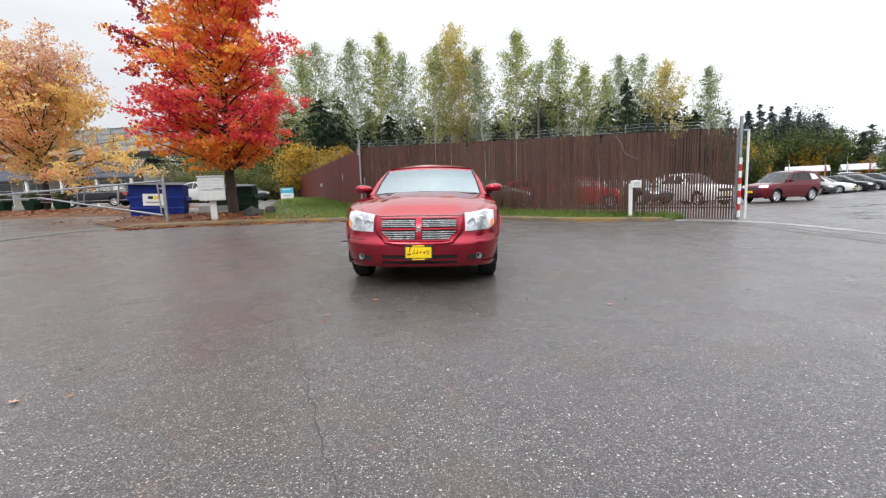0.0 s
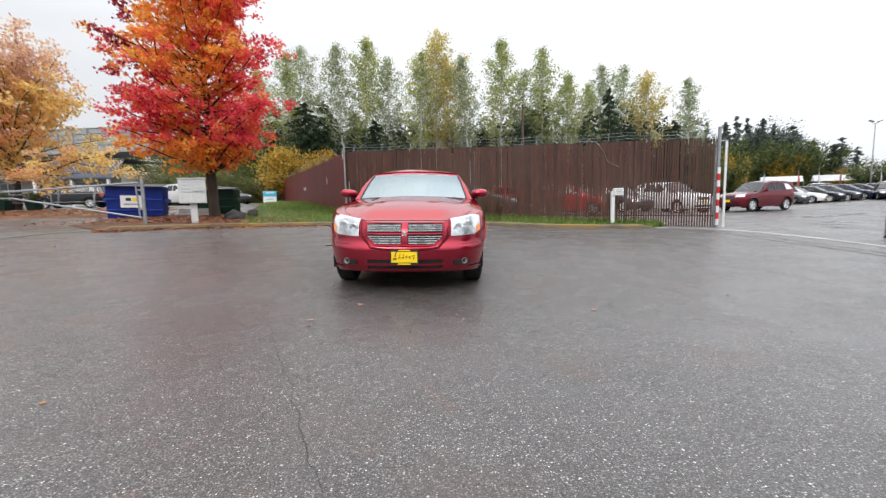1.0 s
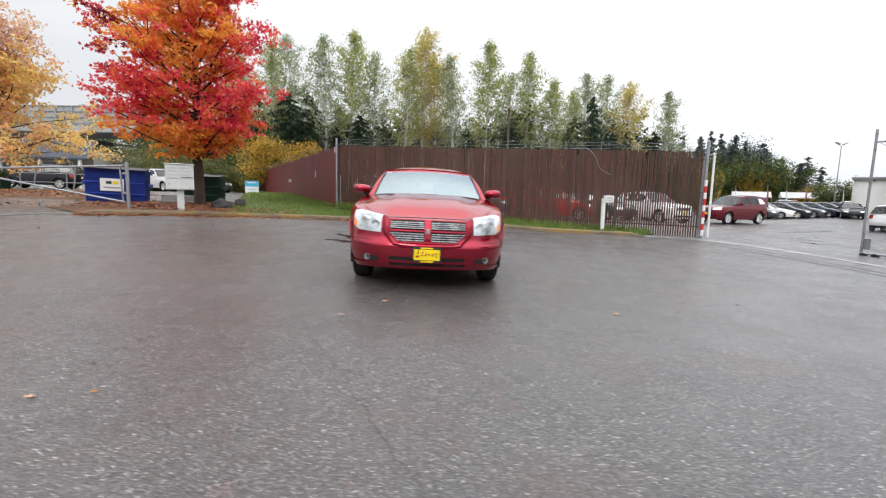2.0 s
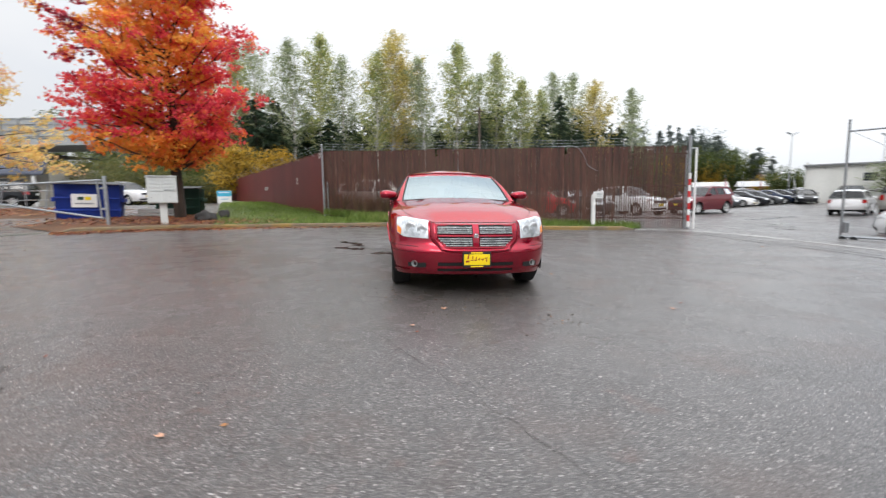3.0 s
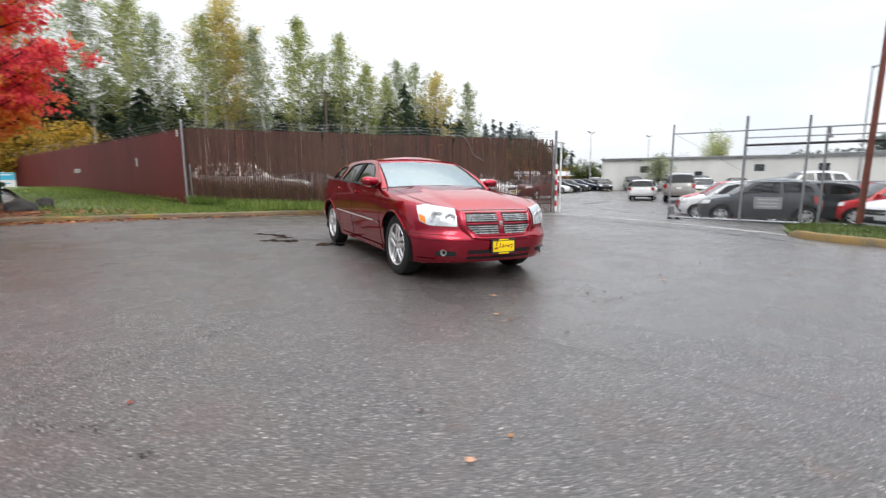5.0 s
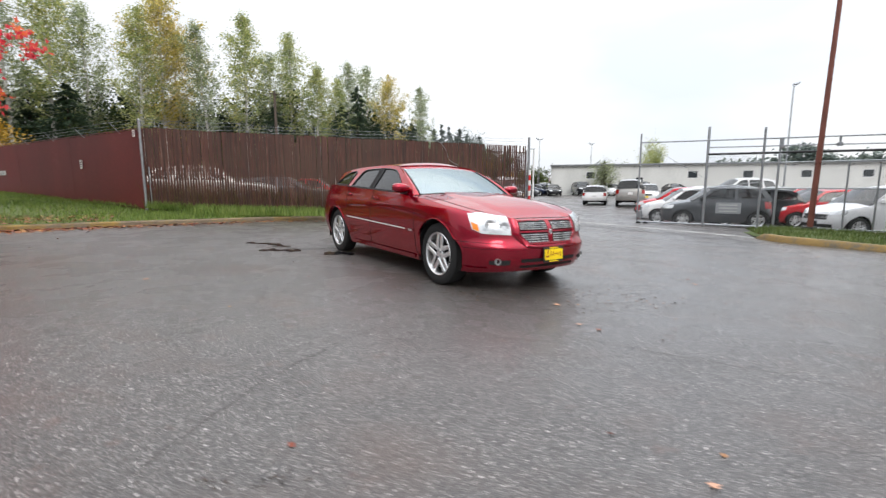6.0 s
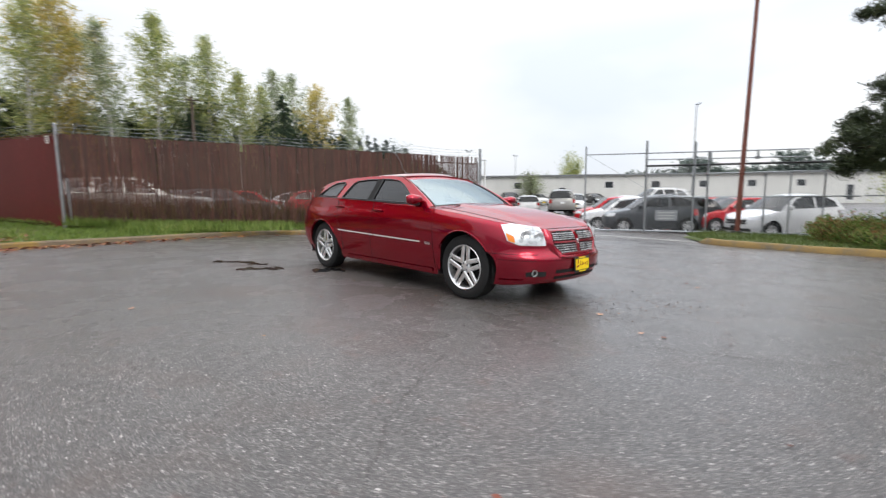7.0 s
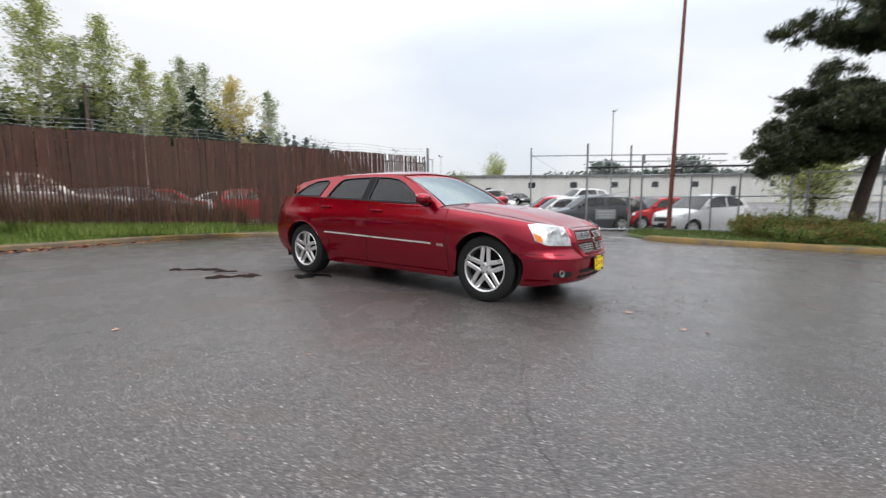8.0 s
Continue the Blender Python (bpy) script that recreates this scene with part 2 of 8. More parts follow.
MAT = {
    "asphalt": asphalt_material(),
    "black": plain("black_plastic", (0.012, 0.012, 0.013), 0.5),
    "rubber": plain("tyre_rubber", (0.010, 0.010, 0.010), 0.8, bump=0.2, scale=14),
    "liner": plain("wheel_well_liner", (0.006, 0.006, 0.006), 0.9),
    "red_paint": car_paint("dark_red_metallic_paint", (0.29, 0.002, 0.019), 0.27, 0.78, 1.0, 1.5),
    "chrome": plain("chrome", (0.78, 0.79, 0.80), 0.10, 1.0, 0.05),
    "alloy": plain("silver_alloy", (0.80, 0.80, 0.80), 0.30, 0.85, 0.06),
    "steel": plain("galvanised_steel", (0.36, 0.375, 0.39), 0.45, 0.85, 0.22, 9),
    "fog_lens": plain("fog_lamp_glass", (0.20, 0.21, 0.21), 0.2, coat=0.5),
    "bright_trim": plain("polished_trim", (0.80, 0.80, 0.79), 0.25, 0.25, 0.04),
    "lens": glass("clear_lens", (0.93, 0.95, 0.96), 1.5),
    "windscreen": glass("green_tinted_windscreen", (0.42, 0.54, 0.53), 3.7, 0.0, (0.84, 0.97, 1.0)),
    "tint": glass("dark_tinted_glass", (0.07, 0.076, 0.08), 1.45),
    "lamp_bowl": facets("headlamp_reflector"),
    "amber": plain("amber_lens", (0.80, 0.22, 0.01), 0.2, coat=0.6),
    "red_lens": plain("red_lens", (0.35, 0.01, 0.01), 0.2, coat=0.6),
    "plate_yellow": plain("yellow_plate", (0.86, 0.62, 0.005), 0.4),
    "ink_red": plain("red_ink", (0.30, 0.03, 0.01), 0.5),
    "interior": plain("grey_cabin_trim", (0.045, 0.046, 0.048), 0.8),
    "white": plain("white_paint", (0.76, 0.76, 0.75), 0.45, vary=0.06),
    "bar": plain("bright_grille_bar", (0.66, 0.68, 0.69), 0.28, 0.6, 0.05),
    "pale_leaf": plain("peach_leaf", (0.50, 0.27, 0.17), 0.5),
    "slat": fence_slat_material(),
    "maroon": two_tone("maroon_sheet_metal", ((0.3, (0.092, 0.0115, 0.012)), (0.6, (0.136, 0.017, 0.017)), (0.8, (0.175, 0.040, 0.036))), 0.7, 0.5, 0.05, 9, (1, 1, 0.4)),
    "kerb": two_tone("worn_yellow_kerb", ((0.36, (0.10, 0.075, 0.05)), (0.50, (0.17, 0.13, 0.08)), (0.62, (0.24, 0.15, 0.035)), (0.72, (0.30, 0.20, 0.04))), 1.6, 0.8),
    "edge": two_tone("old_grey_edging", ((0.3, (0.09, 0.09, 0.075)), (0.7, (0.17, 0.165, 0.14))), 1.2, 0.75),
    "kerb_bright": two_tone("yellow_kerb_paint", ((0.36, (0.13, 0.115, 0.085)), (0.5, (0.24, 0.155, 0.05)), (0.75, (0.36, 0.225, 0.055))), 1.6, 0.7),
    "concrete": two_tone("grey_concrete", ((0.3, (0.24, 0.235, 0.225)), (0.7, (0.38, 0.375, 0.36))), 1.2, 0.75),
    "lawn": two_tone("lawn_soil", ((0.32, (0.075, 0.060, 0.025)), (0.48, (0.075, 0.105, 0.022)), (0.75, (0.13, 0.17, 0.04))), 0.8, 0.9, 0.5, 14),
    "soil": two_tone("leafy_soil", ((0.3, (0.06, 0.04, 0.025)), (0.5, (0.13, 0.065, 0.03)), (0.72, (0.20, 0.085, 0.035))), 0.9, 0.9, 0.5, 16),
    "rust_pole": two_tone("rust_red_primer", ((0.3, (0.13, 0.045, 0.03)), (0.6, (0.21, 0.065, 0.045)), (0.8, (0.25, 0.10, 0.07))), 3.0, 0.6),
    "blue_metal": two_tone("blue_dumpster_paint", ((0.3, (0.008, 0.030, 0.24)), (0.6, (0.012, 0.05, 0.38)), (0.8, (0.04, 0.08, 0.42))), 1.4, 0.5, 0.1),
    "green_metal": two_tone("green_dumpster_paint", ((0.3, (0.004, 0.030, 0.018)), (0.7, (0.008, 0.055, 0.032))), 1.4, 0.5, 0.1),
    "light_grey": plain("pale_grey_enamel", (0.56, 0.57, 0.55), 0.45, vary=0.08),
    "bark": two_tone("dark_bark", ((0.3, (0.022, 0.016, 0.012)), (0.6, (0.055, 0.038, 0.028)), (0.8, (0.095, 0.070, 0.052))), 5.0, 0.95, 0.6, 30, (1, 1, 0.3)),
    "birch": two_tone("pale_birch_bark", ((0.28, (0.10, 0.09, 0.08)), (0.42, (0.50, 0.48, 0.44)), (0.8, (0.66, 0.64, 0.60))), 2.0, 0.85, 0.3, 12, (1, 1, 3)),
    "maple_red": leaf_material("scarlet_maple_leaves", ((0.28, (0.40, 0.015, 0.045)), (0.42, (0.76, 0.060, 0.095)), (0.54, (0.84, 0.11, 0.11)), (0.66, (0.84, 0.24, 0.07)), (0.80, (0.86, 0.42, 0.08))), 0.9, 0.55, 0.75),
    "maple_orange": leaf_material("orange_maple_leaves", ((0.26, (0.76, 0.10, 0.08)), (0.40, (0.80, 0.23, 0.05)), (0.55, (0.82, 0.38, 0.06)), (0.72, (0.86, 0.54, 0.09)), (0.88, (0.60, 0.52, 0.12))), 0.9, 0.55, 0.75),
    "maple_maroon": leaf_material("maroon_maple_leaves", ((0.25, (0.16, 0.012, 0.03)), (0.5, (0.32, 0.02, 0.05)), (0.8, (0.60, 0.06, 0.07))), 0.9, 0.45),
    "cherry_leaf": leaf_material("yellow_autumn_leaves", ((0.22, (0.60, 0.18, 0.12)), (0.36, (0.78, 0.42, 0.22)), (0.48, (0.82, 0.56, 0.22)), (0.62, (0.86, 0.66, 0.22)), (0.78, (0.78, 0.66, 0.28))), 0.30, 0.55, 0.7),
    "cherry_pink": leaf_material("pinkish_autumn_leaves", ((0.25, (0.58, 0.30, 0.22)), (0.5, (0.76, 0.52, 0.38)), (0.8, (0.84, 0.68, 0.40))), 0.30, 0.5, 0.5),
    "birch_leaf": leaf_material("green_birch_leaves", ((0.25, (0.17, 0.22, 0.085)), (0.48, (0.34, 0.39, 0.15)), (0.68, (0.56, 0.55, 0.20)), (0.88, (0.72, 0.60, 0.22))), 0.5, 0.5),
    "birch_grey": leaf_material("grey_green_leaves", ((0.25, (0.17, 0.21, 0.12)), (0.55, (0.33, 0.38, 0.20)), (0.85, (0.52, 0.54, 0.28))), 0.5, 0.5),
    "birch_yellow": leaf_material("yellowing_birch_leaves", ((0.25, (0.28, 0.29, 0.09)), (0.45, (0.50, 0.44, 0.14)), (0.66, (0.72, 0.55, 0.16)), (0.9, (0.80, 0.68, 0.34))), 0.5, 0.5),
    # far conifers: distance haze is put into the paler, bluer needle colour
    "conifer_hazed": leaf_material("hazed_blue_green_needles", ((0.25, (0.080, 0.108, 0.100)), (0.55, (0.135, 0.172, 0.148)), (0.85, (0.21, 0.24, 0.185))), 0.3, 0.25),
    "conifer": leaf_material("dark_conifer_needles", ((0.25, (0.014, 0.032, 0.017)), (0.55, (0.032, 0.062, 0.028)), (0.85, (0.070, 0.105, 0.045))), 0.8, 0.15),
    "pine": leaf_material("pine_needles", ((0.25, (0.016, 0.024, 0.010)), (0.55, (0.044, 0.064, 0.022)), (0.85, (0.11, 0.125, 0.045))), 1.6, 0.15),
    "shrub_leaf": leaf_material("undergrowth_leaves", ((0.25, (0.025, 0.045, 0.012)), (0.5, (0.06, 0.09, 0.02)), (0.72, (0.15, 0.17, 0.03)), (0.9, (0.30, 0.24, 0.04))), 0.5),
    "bank_leaf": leaf_material("olive_shrub_leaves", ((0.25, (0.07, 0.08, 0.025)), (0.5, (0.15, 0.15, 0.04)), (0.75, (0.28, 0.24, 0.06)), (0.92, (0.42, 0.30, 0.08))), 0.4),
    # undergrowth greens with the shade of the wood put into the colour
    "shrub_shaded": leaf_material("shaded_woodland_leaves", ((0.25, (0.012, 0.026, 0.010)), (0.5, (0.030, 0.055, 0.016)), (0.7, (0.075, 0.10, 0.022)), (0.9, (0.24, 0.19, 0.035))), 0.35),
    "bed_leaf": leaf_material("mixed_ground_cover", ((0.25, (0.07, 0.14, 0.025)), (0.45, (0.16, 0.26, 0.05)), (0.58, (0.26, 0.32, 0.08)), (0.68, (0.36, 0.13, 0.07)), (0.9, (0.52, 0.26, 0.10))), 0.9, 0.45),
    "orange_bush": leaf_material("golden_leaves", ((0.25, (0.22, 0.17, 0.03)), (0.5, (0.46, 0.28, 0.025)), (0.85, (0.60, 0.37, 0.04))), 0.5),
    "grass": leaf_material("grass_blades", ((0.25, (0.075, 0.12, 0.02)), (0.52, (0.155, 0.24, 0.04)), (0.75, (0.28, 0.34, 0.09)), (0.92, (0.38, 0.33, 0.14))), 0.7, 0.4),
    "dry_weed": leaf_material("dry_weed_stems", ((0.25, (0.06, 0.042, 0.02)), (0.5, (0.12, 0.085, 0.035)), (0.75, (0.17, 0.14, 0.05)), (0.92, (0.26, 0.19, 0.09))), 0.6, 0.3),
    "grass_dull": leaf_material("dull_grass", ((0.25, (0.06, 0.085, 0.02)), (0.55, (0.11, 0.16, 0.035)), (0.85, (0.22, 0.23, 0.08))), 0.7, 0.3),
    "lawn_dull": two_tone("patchy_lawn", ((0.3, (0.05, 0.055, 0.02)), (0.5, (0.07, 0.10, 0.022)), (0.75, (0.12, 0.13, 0.04))), 0.9, 0.9, 0.5, 14),
    "wet_litter": leaf_material("sodden_leaves", ((0.25, (0.012, 0.009, 0.007)), (0.8, (0.045, 0.028, 0.018))), 3.0, 0.05, 0.3),
    "crumbs": leaf_material("leaf_crumbs", ((0.25, (0.030, 0.018, 0.012)), (0.6, (0.10, 0.05, 0.03)), (0.9, (0.26, 0.15, 0.09))), 3.0, 0.05, 0.2),
    "litter": leaf_material("fallen_leaves", ((0.22, (0.075, 0.025, 0.015)), (0.42, (0.19, 0.042, 0.02)), (0.6, (0.28, 0.09, 0.03)), (0.82, (0.40, 0.21, 0.07))), 0.8, 0.1, 0.3),
    "shop_wall": two_tone("cream_shop_wall", ((0.3, (0.30, 0.28, 0.24)), (0.7, (0.42, 0.40, 0.35))), 0.5, 0.8, 0.05, 5),
    "white_wall": two_tone("white_painted_wall", ((0.3, (0.60, 0.60, 0.57)), (0.7, (0.76, 0.755, 0.72))), 0.5, 0.8, 0.05, 5, (1, 1, 0.3)),
    "grey_roof": plain("grey_roof_felt", (0.22, 0.23, 0.24), 0.85),
    "dark_window": plain("dark_window_glass", (0.03, 0.035, 0.04), 0.12, coat=0.5),
    "sign_blue": plain("blue_sign_paint", (0.05, 0.42, 0.62), 0.5),
    "red_band": plain("red_reflective_band", (0.55, 0.02, 0.02), 0.5),
    "rock": two_tone("dark_rock", ((0.3, (0.02, 0.02, 0.02)), (0.7, (0.06, 0.055, 0.05))), 6, 0.9),
    "crack": plain("crack_filler", (0.042, 0.035, 0.032), 0.6),
    # lot puddles: the pale base paints in the sky's reflection, under a real coat
    "sky_puddle": plain("sky_pale_puddle", (0.46, 0.46, 0.45), 0.3, coat=1.0, scale=1.5),
    "wet_patch": plain("standing_water", (0.010, 0.010, 0.011), 0.05, coat=0.4),
    "paint_white": car_paint("white_car_paint", (0.74, 0.74, 0.74), 0.35, 0.0),
    "paint_silver": car_paint("silver_car_paint", (0.36, 0.35, 0.33), 0.35, 0.6),
    "paint_black": car_paint("black_car_paint", (0.012, 0.013, 0.016), 0.3, 0.2),
    "paint_grey": car_paint("grey_car_paint", (0.07, 0.075, 0.08), 0.3, 0.4),
    "paint_blue": car_paint("dark_blue_car_paint", (0.02, 0.03, 0.06), 0.3, 0.3),
    "paint_maroon": car_paint("maroon_car_paint", (0.12, 0.005, 0.013), 0.32, 0.4),
    "paint_cherry": car_paint("bright_red_car_paint", (0.45, 0.012, 0.02), 0.35, 0.1),
    "bench_red": plain("dark_red_stain", (0.16, 0.03, 0.025), 0.6),
    "banner_red": plain("red_banner_cloth", (0.45, 0.05, 0.06), 0.8),
    "viaduct": two_tone("weathered_concrete", ((0.3, (0.26, 0.27, 0.27)), (0.7, (0.40, 0.41, 0.41))), 0.3, 0.85, 0.1, 3),
    "slate_blue": two_tone("slate_blue_shingles", ((0.3, (0.04, 0.045, 0.065)), (0.7, (0.08, 0.09, 0.12))), 2, 0.8),
    "creosote": two_tone("brown_timber_pole", ((0.3, (0.06, 0.045, 0.035)), (0.7, (0.12, 0.09, 0.07))), 3, 0.9, 0.3, 20, (1, 1, 0.2)),
}


# ---- building tools ----
def part(name, bm, material, parent=None, label="", smooth=False):
    me = bpy.data.meshes.new(name)
    bmesh.ops.recalc_face_normals(bm, faces=bm.faces)
    bm.to_mesh(me)
    bm.free()
    return dress(name, me, material, parent, label, smooth)


def dress(name, me, material, parent=None, label="", smooth=False):
    if smooth:
        me.polygons.foreach_set("use_smooth", [True] * len(me.polygons))
        me.set_sharp_from_angle(angle=radians(38))
    me.materials.append(material)
    ob = new(name, me)
    ob.parent = parent
    if label:
        ob["label"] = label
    return ob


def sheet(name, verts, faces, material, parent=None, label="", smooth=False):
    me = bpy.data.meshes.new(name)
    me.from_pydata([tuple(v) for v in verts], [], [tuple(f) for f in faces])
    me.update()
    return dress(name, me, material, parent, label, smooth)


def thing(name, label, category, group="", m=None, kind=""):
    ob = new(name)
    ob.empty_display_size = 0.2
    if m is not None:
        ob.matrix_basis = m
    return tagged(ob, label, category, group, kind)


def box(bm, c, s, bevel=0.0, m=None, seg=1):
    made = bmesh.ops.create_cube(bm, size=1.0)["verts"]
    mat = Matrix.Translation(c) @ Matrix.Diagonal((*s, 1))
    bmesh.ops.transform(bm, matrix=(m @ mat) if m is not None else mat, verts=made)
    if bevel:
        edges = {e for v in made for e in v.link_edges}
        bmesh.ops.bevel(bm, geom=list(edges), offset=bevel, segments=seg, affect="EDGES", profile=0.5)
    return bm


def tube(bm, a, b, r, seg=8, r2=None):
    a, b = Vector(a), Vector(b)
    d = b - a
    m = Matrix.Translation((a + b) / 2) @ d.to_track_quat("Z", "Y").to_matrix().to_4x4()
    bmesh.ops.create_cone(bm, cap_ends=True, segments=seg, radius1=r, radius2=r if r2 is None else r2, depth=d.length, matrix=m)
    return bm


def lathe(bm, profile, seg=32, axis="x", m=None):
    """Turns a profile of (along, radius) about an axis through the origin."""
    rings = []
    for k in range(seg):
        a = 2 * math.pi * k / seg
        c, s = math.cos(a), math.sin(a)
        ring = []
        for along, r in profile:
            co = Vector((along, r * c, r * s)) if axis == "x" else Vector((r * c, r * s, along))
            ring.append(bm.verts.new(m @ co if m is not None else co))
        rings.append(ring)
    for k in range(seg):
        p, q = rings[k], rings[(k + 1) % seg]
        for j in range(len(profile) - 1):
            bm.faces.new((p[j], q[j], q[j + 1], p[j + 1]))
    return bm


def grid_mesh(bm, rows, closed=False):
    """Quads between rows of points."""
    vs = [[bm.verts.new(p) for p in row] for row in rows]
    for a, b in zip(vs, vs[1:]):
        for k in range(len(a) - 1):
            f = (a[k], a[k + 1], b[k + 1], b[k])
            bm.faces.new(f)
    return vs


def curve(table):
    """Piecewise-smooth function through (at, value) pairs."""
    xs, ys = [p[0] for p in table], [p[1] for p in table]

    def f(x):
        return float(np.interp(x, xs, ys))

    def g(x, d=0.03):
        return (f(x - d) + 2 * f(x) + f(x + d)) / 4

    return g


def spline(pts, steps=8):
    """A smooth line through a few points."""
    p = [Vector(q) for q in pts]
    p = [2 * p[0] - p[1], *p, 2 * p[-1] - p[-2]]
    out = []
    for k in range(1, len(p) - 2):
        for j in range(steps):
            t = j / steps
            a, b, c, d = p[k - 1], p[k], p[k + 1], p[k + 2]
            out.append(0.5 * (2 * b + (c - a) * t + (2 * a - 5 * b + 4 * c - d) * t * t + (3 * b - a - 3 * c + d) * t**3))
    return [*out, p[-2]]


def ease(t):
    t = min(1.0, max(0.0, t))
    return t * t * (3 - 2 * t)


def ground_height(x, y):
    """The yard falls gently towards the gate and rises towards the maple."""
    z = -0.022 * min(max(x, -16), 11) + 0.012 * min(max(y, -12), 14)
    z -= 0.30 * ease((x - 11.5) / 5) - 0.22 * ease((x - 30) / 15)
    return z + 0.32 * ease((y - 9.5) / 14) * ease((-1 - x) / 6)


def on_ground(x, y, dz=0.0, rz=0.0):
    return pose(x, y, ground_height(x, y) + dz, 0, 0, rz)


def trunk_line(bm, pts, r0, r1, seg=8):
    """A tapered, bent stem through points."""
    n = len(pts) - 1
    rings = []
    for k, p in enumerate(pts):
        d = (pts[min(k + 1, n)] - pts[max(k - 1, 0)]).normalized()
        q = Vector((0, 0, 1)).rotation_difference(d)
        r = r0 + (r1 - r0) * k / n
        rings.append([bm.verts.new(p + q @ Vector((r * math.cos(a), r * math.sin(a), 0))) for a in (2 * math.pi * j / seg for j in range(seg))])
    for a, b in zip(rings, rings[1:]):
        for j in range(seg):
            bm.faces.new((a[j], a[(j + 1) % seg], b[(j + 1) % seg], b[j]))
    return bm


# ---- ground ----
def ground_sheet():
    a = [-1500, -700, -350, -180, -110, -80, *np.arange(-60, -16, 4.0), *np.arange(-16, 20, 1.0), *np.arange(20, 64, 4.0), 80, 110, 180, 350, 700, 1500]
    n = len(a)
    verts = [(x, y, ground_height(x, y)) for y in a for x in a]
    faces = [(j * n + i, j * n + i + 1, (j + 1) * n + i + 1, (j + 1) * n + i) for j in range(n - 1) for i in range(n - 1)]
    tagged(sheet("ground", verts, faces, MAT["asphalt"], smooth=True), "damp dark grey asphalt yard with pale stone chips", "asphalt ground", kind="structure")


ground_sheet()


# ---- cars ----
class CarShape:
    """The body of a car that faces -y, with its front axle over the origin: slices in plan at every height."""

    def __init__(self, wheelbase, front, rear, width, top, rocker=0.22, arch=0.43, hub=0.36, n=3.0, taper=(0.75, 0.6), fine=1, dip=0.0, bulge=0.014):
        self.wb, self.front, self.rear, self.width, self.top = wheelbase, curve(front), curve(rear), curve(width), curve(top)
        self.rocker, self.arch, self.hub, self.n, self.taper, self.fine = rocker, arch, hub, n, taper, fine
        self.dip, self.bulge = dip, bulge
        self.y0, self.y1 = min(v for _, v in front), max(v for _, v in rear)

    def flare(self, y):
        return self.bulge * sum(math.exp(-(((y - c) / 0.48) ** 2)) for c in (0, self.wb))

    def at(self, s, z):
        """s: 0 to 1 round the front corner, 1 to 2 along the flank, 2 to 3 round the rear corner."""
        yf, yr, w = self.front(z), self.rear(z), self.width(z)
        lf, lr = self.taper
        if s <= 1:
            a = s * math.pi / 2
            x, y = w * math.sin(a) ** (2 / self.n), yf + lf * (1 - math.cos(a) ** (2 / self.n))
        elif s <= 2:
            ya, yb = yf + lf, yr - lr
            x, y = w, ya + (yb - ya) * (s - 1)
        else:
            a = (3 - s) * math.pi / 2
            x, y = w * math.sin(a) ** (2 / self.n), yr - lr * (1 - math.cos(a) ** (2 / self.n))
        x += self.flare(y) * max(0.0, min(1.0, (x / w - 0.8) * 5)) * (1 - 0.8 * ease((z - 0.72) / 0.25))
        # the shoulder rolls over into the hood
        u = max(0.0, min(1.0, (z - self.top(y) + 0.075) / 0.075)) * ease((0.85 - y) / 0.5)
        roll = 0.05 * (1 - math.sqrt(1 - 0.98 * u * u))
        return x * (1 - roll / 0.93), y + roll * max(0.0, 1 - max(0.0, s)) ** 0.5

    def sink(self, x, y):
        """The hood lies lower between the headlights."""
        return self.dip * ease((0.52 - abs(x)) / 0.08) * ease((-0.42 - y) / 0.25)

    def front_y(self, x, z):
        w = self.width(z)
        return self.front(z) + self.taper[0] * (1 - max(0.0, 1 - min(1.0, abs(x) / w) ** self.n) ** (1 / self.n))

    def side_s(self, y, z=0.6):
        lo, hi = 0.0, 3.0
        for _ in range(30):
            mid = (lo + hi) / 2
            lo, hi = (mid, hi) if self.at(mid, z)[1] < y else (lo, mid)
        return (lo + hi) / 2

    def bottom(self, y):
        z = self.rocker + 0.03 * ease((self.y0 + 0.45 - y) / 0.4) + 0.14 * ease((y - self.y1 + 0.75) / 0.5)
        for c in (0, self.wb):
            d = abs(y - c)
            if d < self.arch:
                z = max(z, self.hub + math.sqrt(self.arch**2 - d * d))
            elif d < self.arch + 0.012:
                z = max(z, self.hub * 0.9)
        return z

    def stations(self):
        k = self.fine
        ss = [j / (14 * k) for j in range(14 * k)]
        ys = {}
        for c in (0, self.wb):
            for j in range(12 * k + 1):
                ys[round(c - self.arch * math.cos(math.pi * j / (12 * k)), 4)] = 1
            ys[round(c - self.arch - 0.013, 4)] = ys[round(c + self.arch + 0.013, 4)] = 1
        ya, yb = self.at(1.0, 0.6)[1], self.at(2.0, 0.6)[1]
        free = np.linspace(ya, yb, 14 * k)
        ss += [1.0] + [self.side_s(y) for y in sorted(ys)] + [self.side_s(y) for y in free if all(abs(abs(y - c) - 0) > self.arch + 0.03 for c in (0, self.wb))]
        ss += [2 + j / (10 * k) for j in range(10 * k + 1)]
        ss = sorted(set(round(s, 5) for s in ss))
        return [s for i, s in enumerate(ss) if i == 0 or s - ss[i - 1] > 2e-4]

    def rows(self, levels, side=1):
        out = []
        for s in self.stations():
            y6 = self.at(s, 0.6)[1]
            zb, zt = self.bottom(y6), self.top(y6) - self.sink(self.at(s, 0.6)[0], y6)
            row = []
            for j in range(levels + 1):
                z = zb + (zt - zb) * (1 - (1 - j / levels) ** 1.3)
                x, y = self.at(s, z)
                row.append((side * x, y, z))
            out.append(row)
        return out


